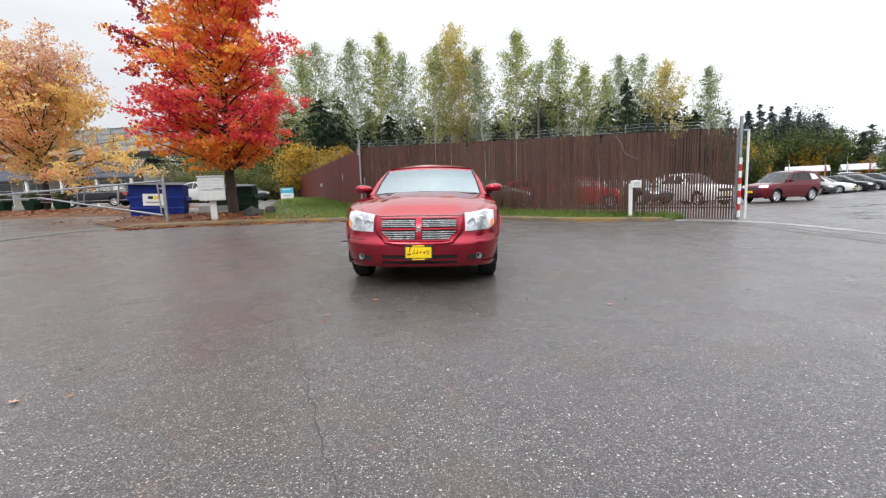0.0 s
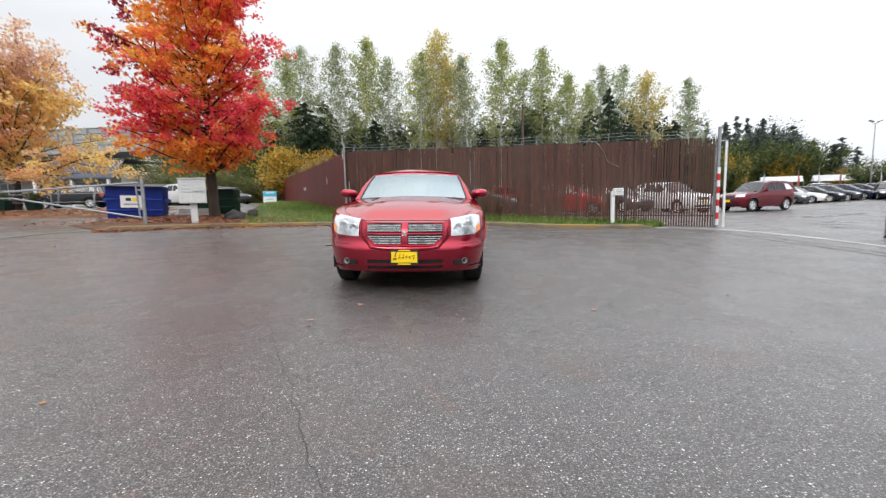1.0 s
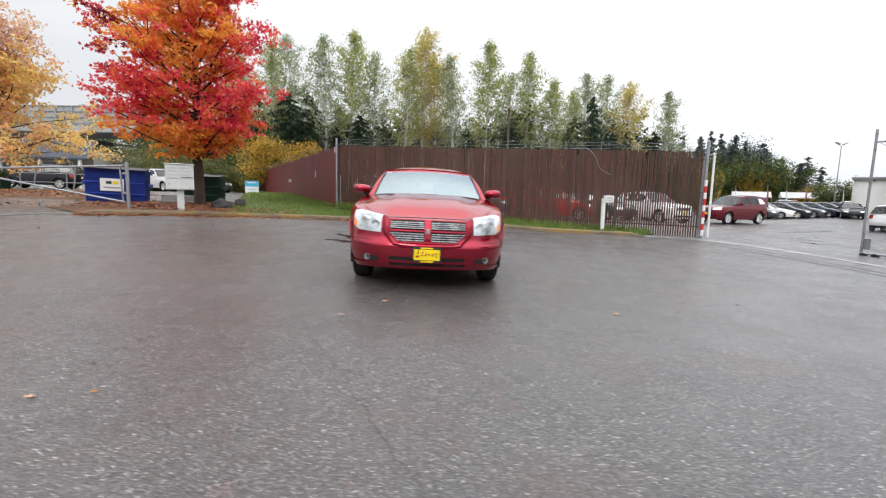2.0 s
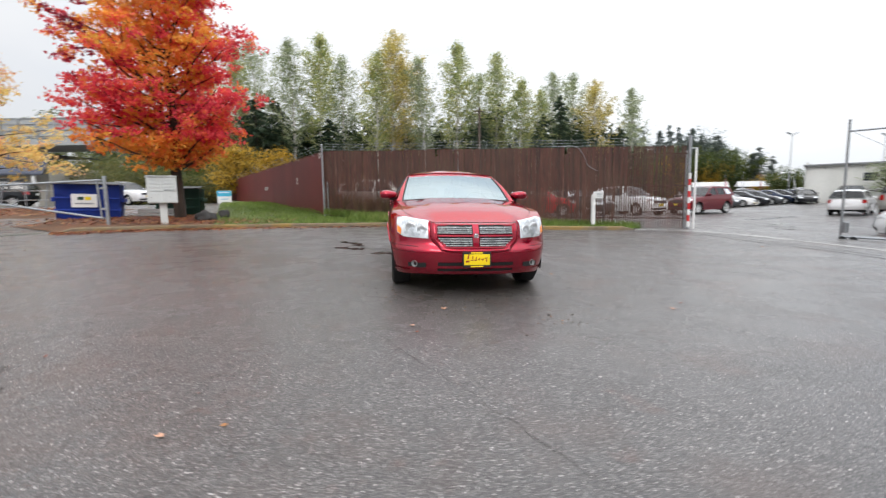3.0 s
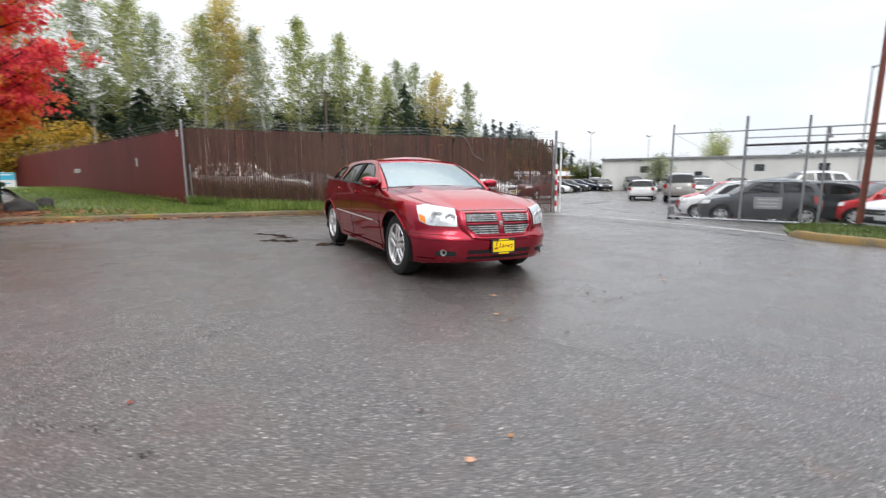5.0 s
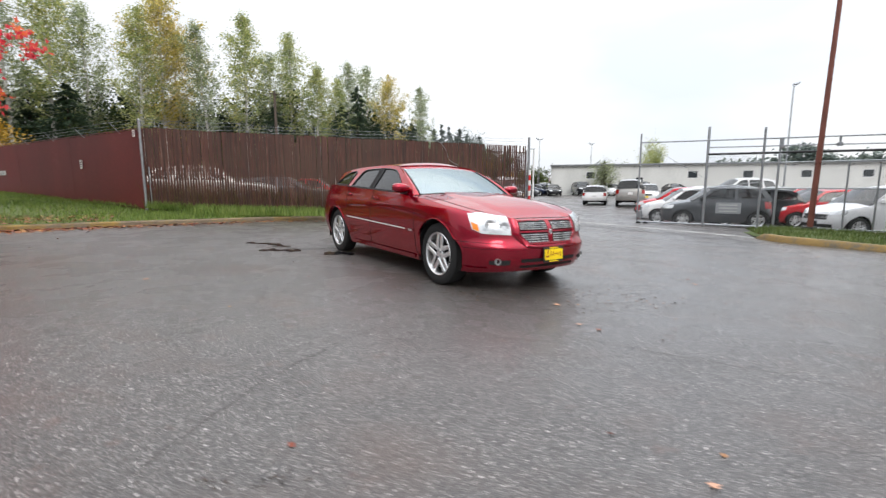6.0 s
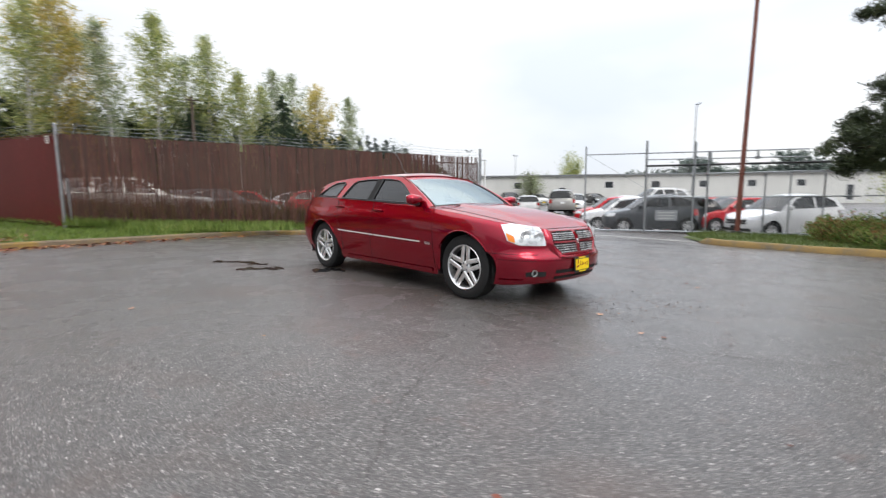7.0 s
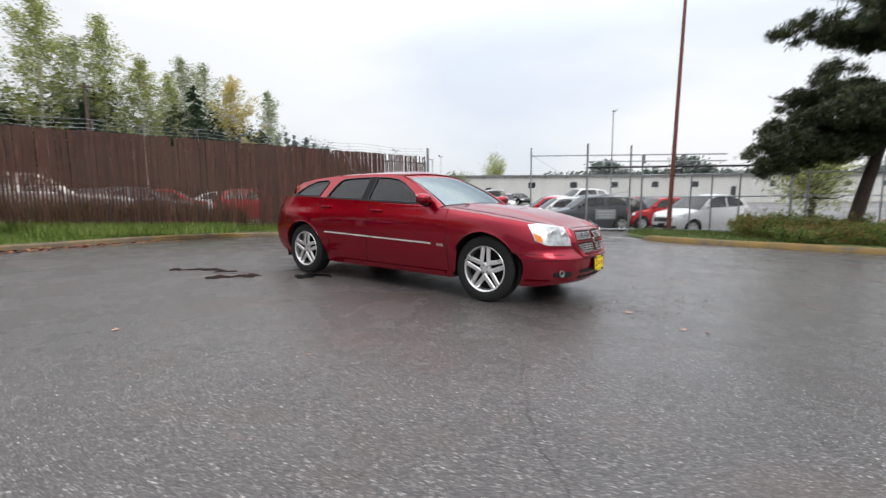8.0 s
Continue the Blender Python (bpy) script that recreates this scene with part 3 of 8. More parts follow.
def shell(shape, levels, mat, parent, cowl, crown):
    """Lower body and hood of a car."""
    bm = bmesh.new()
    for side in (1, -1):
        grid_mesh(bm, shape.rows(levels, side))
    bmesh.ops.remove_doubles(bm, verts=bm.verts, dist=0.0006)
    part("body", bm, mat, parent, smooth=True)
    bm = bmesh.new()
    rows, k = [], 8 * shape.fine
    for row in shape.rows(2):
        x, y, z = row[-1]
        if y > cowl + 0.1:
            break
        c = crown * ease((y - shape.y0) / 0.9)
        rows.append([(x * (j / k), y - 0.05 * (1 - (j / k) ** 2) * ease((y - shape.y0 - 0.5) / 0.8), z + 0.002 + c * (1 - abs(j / k) ** 2.6) + 0.016 * ease((0.52 - abs(x * j / k)) / 0.10) * ease((y - shape.y0 - 0.05) / 0.3) - shape.sink(x * j / k, y) + shape.sink(x, y)) for j in range(-k, k + 1)])
    grid_mesh(bm, rows)
    bmesh.ops.remove_doubles(bm, verts=bm.verts, dist=0.0006)
    return part("hood", bm, mat, parent, smooth=True), rows


def flat_fill(outer, holes, place):
    """A sheet with holes, drawn in (y, z) and laid into space by place()."""
    bm = bmesh.new()
    edges = []
    for loop in (outer, *holes):
        vs = [bm.verts.new((0, p[0], p[1])) for p in loop]
        edges += [bm.edges.new((vs[i], vs[(i + 1) % len(vs)])) for i in range(len(vs))]
    bmesh.ops.triangle_fill(bm, use_beauty=True, use_dissolve=False, edges=edges)
    for v in bm.verts:
        v.co = place(v.co.y, v.co.z)
    return bm


def cabin(parent, mat, side_line, windows, flank, roof, screen, hatch, glass_front, glass_side, trim):
    """Pillars, roof and glazing. flank(y, z) gives the half width."""
    for side in (1, -1):
        bm = flat_fill(side_line, windows, lambda y, z: (side * flank(y, z), y, z))
        part("pillar_frame", bm, mat, parent)
        for w in windows:
            bm = bmesh.new()
            pane = bm.faces.new([bm.verts.new((side * (flank(y, z) - 0.008), y, z)) for y, z in w])
            pane.normal_update()
            if pane.normal.x * side < 0:
                pane.normal_flip()
            ob = part("side_window", bm, glass_side, parent)
            ob.visible_shadow = False
            bm = bmesh.new()
            loop = [Vector((side * (flank(y, z) + 0.003), y, z)) for y, z in w]
            for a, b in zip(loop, loop[1:] + loop[:1]):
                tube(bm, a, b, 0.009, 5)
            part("window_trim", bm, trim, parent)
    for name, rows, m in (("roof", roof, mat), ("windscreen", screen, glass_front), ("rear_window", hatch, glass_side)):
        bm = bmesh.new()
        grid_mesh(bm, rows)
        ob = part(name, bm, m, parent, smooth=True)
        if name != "roof":
            ob.visible_shadow = False


def span(y, z, x, n=8, bow_y=0.0, bow_z=0.0):
    """A row across the car, bowed towards its middle."""
    return [(x * k / n, y + bow_y * (1 - (k / n) ** 2), z + bow_z * (1 - (k / n) ** 2)) for k in range(-n, n + 1)]


def make_wheel(parent, c, r, rim_r, width, side, spokes=5, seg=40, rim_mat=None, steer=0.0):
    """One wheel at c; its outer face looks towards side * x."""
    hold = new("wheel")
    hold.parent = parent
    hold.matrix_basis = Matrix.Translation(c) @ Matrix.Rotation(steer, 4, "Z") @ (Matrix.Identity(4) if side > 0 else Matrix.Rotation(math.pi, 4, "Z"))
    h = width / 2
    bm = lathe(bmesh.new(), [(-h, rim_r), (-h, r * 0.90), (-h * 0.8, r * 0.985), (-h * 0.3, r), (h * 0.3, r), (h * 0.8, r * 0.985), (h * 0.98, r * 0.90), (h * 1.02, r * 0.80), (h * 0.9, rim_r)], seg)
    part("tyre", bm, MAT["rubber"], hold, smooth=True)
    bm = lathe(bmesh.new(), [(h * 0.9, rim_r * 1.005), (h * 0.95, rim_r * 0.985), (h * 0.86, rim_r * 0.93), (h * 0.2, rim_r * 0.90), (-h * 0.8, rim_r * 0.88)], seg)
    lathe(bm, [(h * 0.74, 0.0), (h * 0.74, rim_r * 0.16), (h * 0.62, rim_r * 0.27), (h * 0.4, rim_r * 0.28)], 20)
    for k in range(spokes):
        for off in ((-0.17, 0.17) if spokes <= 6 else (0,)):
            a = 2 * math.pi * k / spokes
            turn = Matrix.Rotation(a, 4, "X")
            m = turn @ Matrix.Translation((h * 0.66, off * rim_r * 0.9, rim_r * 0.57)) @ Matrix.Rotation(radians(-4), 4, "Y") @ Matrix.Rotation(off * 0.35, 4, "X")
            box(bm, (0, 0, 0), (h * 0.26, rim_r * 0.20, rim_r * 0.82), rim_r * 0.035, m)
    part("rim", bm, rim_mat or MAT["alloy"], hold, smooth=False)
    if seg > 30:
        for k in range(5):
            a = 2 * math.pi * (k + 0.5) / 5
            y, z = rim_r * 0.17 * math.cos(a), rim_r * 0.17 * math.sin(a)
            part("lug_nut", tube(bmesh.new(), (h * 0.60, y, z), (h * 0.80, y, z), 0.011, 6), MAT["steel"], hold)
    bm = lathe(bmesh.new(), [(h * 0.1, 0.0), (h * 0.1, rim_r * 0.9)], 24)
    part("brake_disc", bm, MAT["liner"], hold)
    return hold


def wheel_wells(parent, shape, x_in, x_out):
    for c in (0, shape.wb):
        for side in (1, -1):
            rows = []
            for k in range(17):
                a = math.pi * (k / 16 * 1.2 - 0.1)
                y, z = c - (shape.arch + 0.01) * math.cos(a), shape.hub + (shape.arch + 0.01) * math.sin(a)
                rows.append([(side * x_in, y, z), (side * x_out, y, z)])
            bm = bmesh.new()
            grid_mesh(bm, rows)
            hub = bm.verts.new((side * x_in, c, shape.hub))
            ring = [bm.verts.new(r[0]) for r in rows]
            for a, b in zip(ring, ring[1:]):
                bm.faces.new((hub, a, b))
            part("wheel_well", bm, MAT["liner"], parent)


def seat(parent, x, y, z, w=0.5):
    bm = bmesh.new()
    box(bm, (x, y, z), (w, 0.5, 0.16), 0.05)
    box(bm, (x, y + 0.3, z + 0.33), (w, 0.14, 0.62), 0.05, Matrix.Translation((x, y + 0.3, z + 0.33)) @ Matrix.Rotation(radians(-14), 4, "X") @ Matrix.Translation((-x, -y - 0.3, -z - 0.33)))
    box(bm, (x, y + 0.41, z + 0.72), (w * 0.5, 0.1, 0.18), 0.04)
    return part("seat", bm, MAT["interior"], parent)


def strip_on(shape, name, s0, s1, z0, z1, mat, parent, off=0.004, side=1, n=8, zt0=None, zt1=None, levels=3, label=""):
    """A patch on the body between two places round it; its height may change along it."""
    rows = []
    for k in range(n + 1):
        s = s0 + (s1 - s0) * k / n
        lo, hi = z0 + (z1 - z0) * k / n, None
        hi = (zt0 if zt0 is not None else z0) + ((zt1 if zt1 is not None else z1) - (zt0 if zt0 is not None else z0)) * k / n
        row = []
        for j in range(levels + 1):
            z = lo + (hi - lo) * j / levels
            x, y = shape.at(s, z)
            x2, y2 = shape.at(min(3, s + 0.01), z)
            x1, y1 = shape.at(max(0, s - 0.01), z)
            t = Vector((x2 - x1, y2 - y1)).normalized()
            row.append((side * (x + t.y * off), y - t.x * off, z))
        rows.append(row)
    bm = bmesh.new()
    grid_mesh(bm, rows)
    return part(name, bm, mat, parent, label, smooth=True)


def underside(parent, shape):
    bm = bmesh.new()
    w = shape.width(0.5) * 0.62
    box(bm, (0, (shape.y0 + shape.y1) / 2, shape.rocker + 0.07), (2 * w, shape.y1 - shape.y0 - 0.5, 0.1))
    box(bm, (0, shape.wb / 2, shape.rocker + 0.075), (shape.width(0.5) * 1.9, shape.wb - 2 * shape.arch - 0.06, 0.1))
    part("underbody", bm, MAT["liner"], parent)


def hero_car():
    red = MAT["red_paint"]
    car = thing("station_wagon", "dark red metallic station wagon parked on wet asphalt", "car")
    sh = CarShape(
        3.05,
        [(0.2, -0.83), (0.3, -0.90), (0.42, -0.93), (0.51, -0.932), (0.535, -0.928), (0.556, -0.888), (0.60, -0.872), (0.66, -0.862), (0.74, -0.838), (0.82, -0.79), (0.9, -0.74)],
        [(0.3, 3.94), (0.45, 4.05), (0.68, 4.07), (0.75, 4.02), (1.0, 3.96), (1.15, 3.90)],
        [(0.18, 0.855), (0.28, 0.885), (0.4, 0.908), (0.5, 0.924), (0.62, 0.936), (0.75, 0.938), (0.85, 0.937), (0.905, 0.930), (0.935, 0.916), (1.0, 0.896), (1.08, 0.876), (1.15, 0.86)],
        [(-0.95, 0.812), (-0.8, 0.832), (-0.65, 0.868), (-0.45, 0.908), (-0.1, 0.952), (0.3, 0.99), (0.65, 1.02), (0.9, 1.045), (1.7, 1.07), (2.6, 1.10), (3.4, 1.13), (3.75, 1.12), (4.1, 1.08)],
        fine=2,
        n=2.7,
        taper=(0.72, 0.6),
        arch=0.412,
        dip=0.036,
        bulge=0.026,
    )
    hood, hood_rows = shell(sh, 28, red, car, 0.55, 0.05)
    k0 = len(hood_rows[0]) // 2
    for side in (1, -1):  # shut lines along the hood
        line = [Vector(r[k0 + side * round(k0 * 0.86)]) + Vector((0, 0, 0.0012)) for r in hood_rows if -0.55 < r[0][1] < 0.52]
        part("hood_gap", trunk_line(bmesh.new(), line, 0.0024, 0.0024, 4), MAT["liner"], hood)
    row = min(hood_rows, key=lambda r: abs(r[0][1] + 0.72))
    line = [Vector(p) + Vector((0, 0, 0.0012)) for p in row if abs(p[0]) < 0.50]
    part("hood_gap", trunk_line(bmesh.new(), line, 0.0024, 0.0024, 4), MAT["liner"], hood)
    roof_z = curve([(1.2, 1.405), (1.45, 1.425), (1.9, 1.437), (2.6, 1.425), (3.1, 1.385), (3.6, 1.305), (3.8, 1.25)])

    def flank(y, z):
        plan = sh.at(sh.side_s(max(y, 2.0), 1.1), 1.1)[0] if y > 3.1 else 1.0
        return min(0.892, plan) - (z - 1.04) * 0.68 - 0.05 * ease((y - 2.8) / 1.2) - 0.10 * ease((1.0 - y) / 0.6) * ease((z - 1.0) / 0.2 + 0.5)

    line = [(0.60, 1.0), (0.80, 1.14), (1.10, 1.29), (1.38, 1.405), (1.6, roof_z(1.6)), (1.9, roof_z(1.9)), (2.3, roof_z(2.3)), (2.7, roof_z(2.7)), (3.1, roof_z(3.1)), (3.4, roof_z(3.4)), (3.62, roof_z(3.62)), (3.80, 1.18), (3.88, 1.08), (3.4, 1.115), (2.6, 1.085), (1.7, 1.055), (0.9, 1.03)]
    wins = [
        [(0.90, 1.062), (1.10, 1.20), (1.28, 1.30), (1.42, 1.355), (1.60, 1.378), (1.80, 1.385), (1.80, 1.092)],
        [(1.93, 1.097), (1.93, 1.386), (2.2, 1.383), (2.42, 1.368), (2.50, 1.34), (2.58, 1.22), (2.62, 1.118)],
        [(2.80, 1.135), (2.73, 1.33), (2.78, 1.36), (3.0, 1.345), (3.2, 1.29), (3.36, 1.20), (3.42, 1.15)],
    ]
    rails = [1.38 + (3.62 - 1.38) * k / 16 for k in range(17)]
    roof = [span(y, roof_z(y), flank(y, roof_z(y)), 10, 0.0, 0.03 + 0.03 * ease((y - 1.38) / 0.16)) for y in rails]
    roof = [[(x, y - 0.10 * (1 - k / 16) * (1 - (x / 0.65) ** 2), z) for x, y, z in row] for k, row in enumerate(roof)]
    screen = []
    for k in range(9):
        t = k / 8
        y, z = 0.62 + 0.76 * t, 1.02 + 0.385 * t + 0.03 * math.sin(math.pi * t)
        screen.append(span(y, z, 0.765 - 0.125 * t, 10, -0.14 + 0.04 * t, 0.035 - 0.005 * t))
    cowl = [[(x, y - 0.05, z - 0.012) for x, y, z in screen[0]], [(x, y + 0.004, z + 0.012) for x, y, z in screen[0]], [(x, y + 0.018, z + 0.020) for x, y, z in screen[0]]]
    bm = bmesh.new()
    grid_mesh(bm, cowl)
    part("cowl", bm, MAT["black"], car)
    roof = [screen[7], screen[8]] + roof
    screen = screen[:8]
    hatch = [span(3.62 + 0.26 * t, roof_z(3.62) - 0.22 * t, flank(3.62 + 0.26 * t, roof_z(3.62) - 0.22 * t), 8, 0.06 * t, 0.055 * (1 - t)) for t in (0, 0.25, 0.5, 0.75, 1)]
    cabin(car, red, line, wins, flank, roof, screen, hatch, MAT["windscreen"], MAT["tint"], MAT["black"])
    for side in (1, -1):
        bm = bmesh.new()
        rows = []
        for k in range(9):
            t = k / 8
            y, z = 0.62 + 0.76 * t, 1.02 + 0.385 * t + 0.03 * math.sin(math.pi * t)
            zs = float(np.interp(y, [0.60, 0.80, 1.10, 1.38], [1.0, 1.14, 1.29, 1.405]))
            a = Vector((side * (0.765 - 0.125 * t), y, z))
            b = Vector((side * flank(y, zs), y + 0.01, zs))
            rows.append([a, a.lerp(b, 0.3) + Vector((side * 0.004, -0.008, 0.012)), a.lerp(b, 0.7) + Vector((side * 0.006, -0.008, 0.012)), b])
        grid_mesh(bm, rows)
        seal = [r[0] + Vector((-side * 0.004, -0.004, 0.004)) for r in rows[:8]]
        part("windscreen_seal", trunk_line(bmesh.new(), seal, 0.009, 0.009, 5), MAT["black"], car)
        part("front_pillar", bm, red, car, smooth=True)
        # dark post between the doors
        bm = bmesh.new()
        bm.faces.new([bm.verts.new((side * (flank(y, z) + 0.004), y, z)) for y, z in ((1.81, 1.07), (1.92, 1.075), (1.92, 1.395), (1.81, 1.395))])
        part("door_post_trim", bm, MAT["liner"], car)
        bm = bmesh.new()
        pts = [(side * (flank(y, z) + 0.006), y, z) for y, z in ((0.84, 1.046), (1.3, 1.062), (1.8, 1.08), (2.3, 1.093), (2.66, 1.108), (3.1, 1.124), (3.42, 1.134))]
        trunk_line(bm, [Vector(p) for p in pts], 0.009, 0.009, 6)
        part("belt_moulding", bm, MAT["black"], car)
        # bright strip along the doors
        strip_on(sh, "side_moulding", sh.side_s(0.70), sh.side_s(1.66), 0.592, 0.611, MAT["bright_trim"], car, 0.012, side, 10, 0.609, 0.628)
        strip_on(sh, "side_moulding", sh.side_s(1.68), sh.side_s(2.56), 0.612, 0.632, MAT["bright_trim"], car, 0.012, side, 10, 0.629, 0.649)
        strip_on(sh, "fender_badge", sh.side_s(0.52), sh.side_s(0.62), 0.575, 0.577, MAT["chrome"], car, 0.008, side, 3, 0.605, 0.607)
        strip_on(sh, "sill_highlight", sh.side_s(0.54), sh.side_s(2.52), 0.232, 0.232, red, car, 0.016, side, 14, 0.285, 0.285)
        # door gaps
        for y0, y1 in ((0.50, 0.46), (1.73, 1.78), (2.66, 2.55)):
            bm = bmesh.new()
            pts = []
            for k in range(13):
                z = 0.30 + (sh.top(y1) - 0.30) * k / 12
                y = y0 + (y1 - y0) * (1 - k / 12)
                if y > 2.3:
                    y = min(y, 2.5 + 0.16 * ease((z - 0.55) / 0.4))
                x, _ = sh.at(sh.side_s(y), z)
                pts.append((side * (x + 0.0005), y, z))
            trunk_line(bm, [Vector(p) for p in pts], 0.0035, 0.0035, 4)
            part("door_gap", bm, MAT["liner"], car)
        for y, z in ((1.60, 0.955), (2.58, 0.985)):
            x, _ = sh.at(sh.side_s(y), z)
            bm = bmesh.new()
            box(bm, (side * (x + 0.014), y, z), (0.026, 0.19, 0.032), 0.010, seg=2)
            part("door_handle", bm, red, car, smooth=True)
        # mirrors
        bm = bmesh.new()
        bmesh.ops.create_uvsphere(bm, u_segments=20, v_segments=12, radius=1.0)
        for v in bm.verts:
            x, y, z = v.co
            v.co = (side * (0.955 + 0.122 * math.copysign(abs(x) ** 0.85, x)), 0.80 + 0.085 * y * (0.55 if y > 0 else 1), 1.112 + (0.060 + 0.010 * x) * math.copysign(abs(z) ** 0.75, z))
        mirror = part("mirror", bm, red, car, smooth=True)
        bm = bmesh.new()
        box(bm, (side * 0.87, 0.83, 1.052), (0.13, 0.075, 0.04), 0.012)
        part("mirror_foot", bm, MAT["black"], mirror)
        bm = bmesh.new()
        box(bm, (side * 0.955, 0.846, 1.112), (0.18, 0.008, 0.088), 0.003)
        part("mirror_glass", bm, MAT["chrome"], mirror)
        # headlights
        s_in = next(s / 400 for s in range(400) if sh.at(s / 400, 0.72)[0] > 0.515)
        s_out = sh.side_s(-0.53, 0.76)
        s_mid = s_in + (s_out - s_in) * 0.72
        lamp = strip_on(sh, "headlight", s_in, s_mid, 0.645, 0.655, MAT["lamp_bowl"], car, 0.010, side, 14, 0.836, 0.876, 8, "clear headlight with bright reflectors")
        strip_on(sh, "lamp_end", s_mid, s_out, 0.655, 0.700, MAT["lamp_bowl"], lamp, 0.010, side, 8, 0.876, 0.862, 6)
        strip_on(sh, "turn_signal", s_in + (s_out - s_in) * 0.80, s_in + (s_out - s_in) * 0.97, 0.676, 0.702, MAT["amber"], lamp, 0.014, side, 5, 0.748, 0.778, 3, "amber turn signal")
        strip_on(sh, "lens", s_in, s_mid, 0.643, 0.653, MAT["lens"], lamp, 0.022, side, 14, 0.838, 0.878, 8).visible_shadow = False
        for x, z, r in ((0.588, 0.735, 0.060), (0.706, 0.752, 0.068)):
            y = sh.front_y(x, z)
            m = Matrix.Translation((side * x, y - 0.014, z)) @ Matrix.Rotation(radians(-90), 4, "X") @ Matrix.Rotation(side * radians(-24), 4, "Y")
            bm = lathe(bmesh.new(), [(0.004, r), (0.000, r * 0.86), (-0.004, r * 0.80), (-0.002, r * 0.45), (0.004, r * 0.28), (0.006, 0.0)], 22, "z", m)
            part("reflector", bm, MAT["lamp_bowl"], lamp, smooth=True)
            bm = lathe(bmesh.new(), [(0.0, r * 1.02), (0.003, r * 0.98), (0.003, r * 0.90), (0.0, r * 0.88)], 22, "z", m)
            part("bezel", bm, MAT["bright_trim"], lamp)
        for c in (0, sh.wb):
            lip = []
            for k in range(25):
                a = math.pi * (0.17 + 0.68 * k / 24)
                y, z = c - (sh.arch + 0.004) * math.cos(a), sh.hub + (sh.arch + 0.004) * math.sin(a)
                lip.append(Vector((side * (sh.at(sh.side_s(y), z)[0] + 0.003), y, z)))
            part("arch_lip", trunk_line(bmesh.new(), lip, 0.007, 0.007, 6), red, car, smooth=True)
        # fog lamps in the bumper
        for x0, x1 in ((0.545, 0.735),):
            rows = [[(side * (x0 + (x1 - x0) * a / 6), sh.front_y(x0 + (x1 - x0) * a / 6, 0.36) - 0.006, 0.362 + (0.042 - 0.010 * a / 6) * (b / 3 - 0.5) * 2 * (0.75 + 0.25 * min(1, a / 2))) for b in range(4)] for a in range(7)]
            bm = bmesh.new()
            grid_mesh(bm, rows)
            fog = part("fog_lamp_recess", bm, MAT["liner"], car)
        y = sh.front_y(0.672, 0.36)
        m = Matrix.Translation((side * 0.668, y - 0.012, 0.364)) @ Matrix.Rotation(radians(-90), 4, "X") @ Matrix.Rotation(side * radians(-20), 4, "Y")
        bm = lathe(bmesh.new(), [(0.0, 0.036), (-0.012, 0.035), (-0.010, 0.028), (0.004, 0.020), (0.006, 0.0)], 18, "z", m)
        part("fog_lamp", bm, MAT["fog_lens"], fog, smooth=True)
        # lower bumper crease
        strip_on(sh, "bumper_edge", 0.55, 0.80, 0.262, 0.262, red, car, 0.022, side, 8, 0.280, 0.280)
        strip_on(sh, "bumper_crease", 0.40, 0.93, 0.553, 0.560, MAT["liner"], car, 0.002, side, 12, 0.559, 0.566, 1)
        strip_on(sh, "bumper_step", 0.44, 0.84, 0.492, 0.498, MAT["liner"], car, 0.002, side, 12, 0.496, 0.502, 1)
        make_wheel(car, (side * 0.80, 0, 0.362), 0.364, 0.252, 0.225, side)
        make_wheel(car, (side * 0.80, 3.05, 0.362), 0.364, 0.252, 0.225, side)
        strip_on(sh, "tail_light", 2.35, 2.72, 0.72, 0.72, MAT["red_lens"], car, 0.006, side, 6, 1.0, 1.0)
    wheel_wells(car, sh, 0.55, 0.91)
    underside(car, sh)

    # the four-part grille
    def face(x, z, off):
        return (x, sh.front_y(x, z) - off, z)

    grille = new("grille")
    grille.parent = car
    zlo, zmid, zhi = 0.550, 0.678, 0.800

    def reach(z):
        return 0.335 + 0.095 * ease((z - zlo) / 0.11)

    rows = [[face(reach(z) * k / 12, z, 0.004) for k in range(-12, 13)] for z in np.linspace(zlo, zhi - 0.008, 9)]
    bm = bmesh.new()
    grid_mesh(bm, rows)
    part("grille_backing", bm, MAT["liner"], grille)
    for lo, hi in ((zlo + 0.012, zmid - 0.020), (zmid + 0.020, zhi - 0.022)):
        for k in range(4):
            z = lo + (hi - lo) * (k + 0.5) / 4
            for side in (1, -1):
                bm = bmesh.new()
                x0, x1 = 0.042, reach(z) - 0.012
                pts = [face(side * (x0 + (x1 - x0) * j / 8), z, 0.022) for j in range(9)]
                rws = [[(x, y + 0.008, z - 0.0056), (x, y - 0.006, z - 0.0048), (x, y - 0.005, z + 0.003), (x, y + 0.008, z + 0.0054)] for x, y, z in pts]
                grid_mesh(bm, rws)
                part("grille_bar", bm, MAT["bar"], grille, smooth=False)
    for z0, z1, x0, x1 in ((zmid - 0.016, zmid + 0.016, -0.42, 0.42), (zlo, zhi, -0.034, 0.034)):
        bm = bmesh.new()
        n = 16 if x1 > 0.1 else 3
        grid_mesh(bm, [[face(x0 + (x1 - x0) * k / n, z, 0.026 if 0.1 < j / 4 < 0.9 else 0.004) for k in range(n + 1)] for j, z in enumerate(np.linspace(z0, z1, 5))])
        part("grille_cross", bm, red, grille, smooth=True)
    # raised bezel that sweeps round the sides and foot of the grille
    path = [(reach(z), z) for z in np.linspace(zhi + 0.004, zlo + 0.004, 12)] + [(reach(zlo) * (1 - k / 6), zlo - 0.004) for k in range(1, 7)]
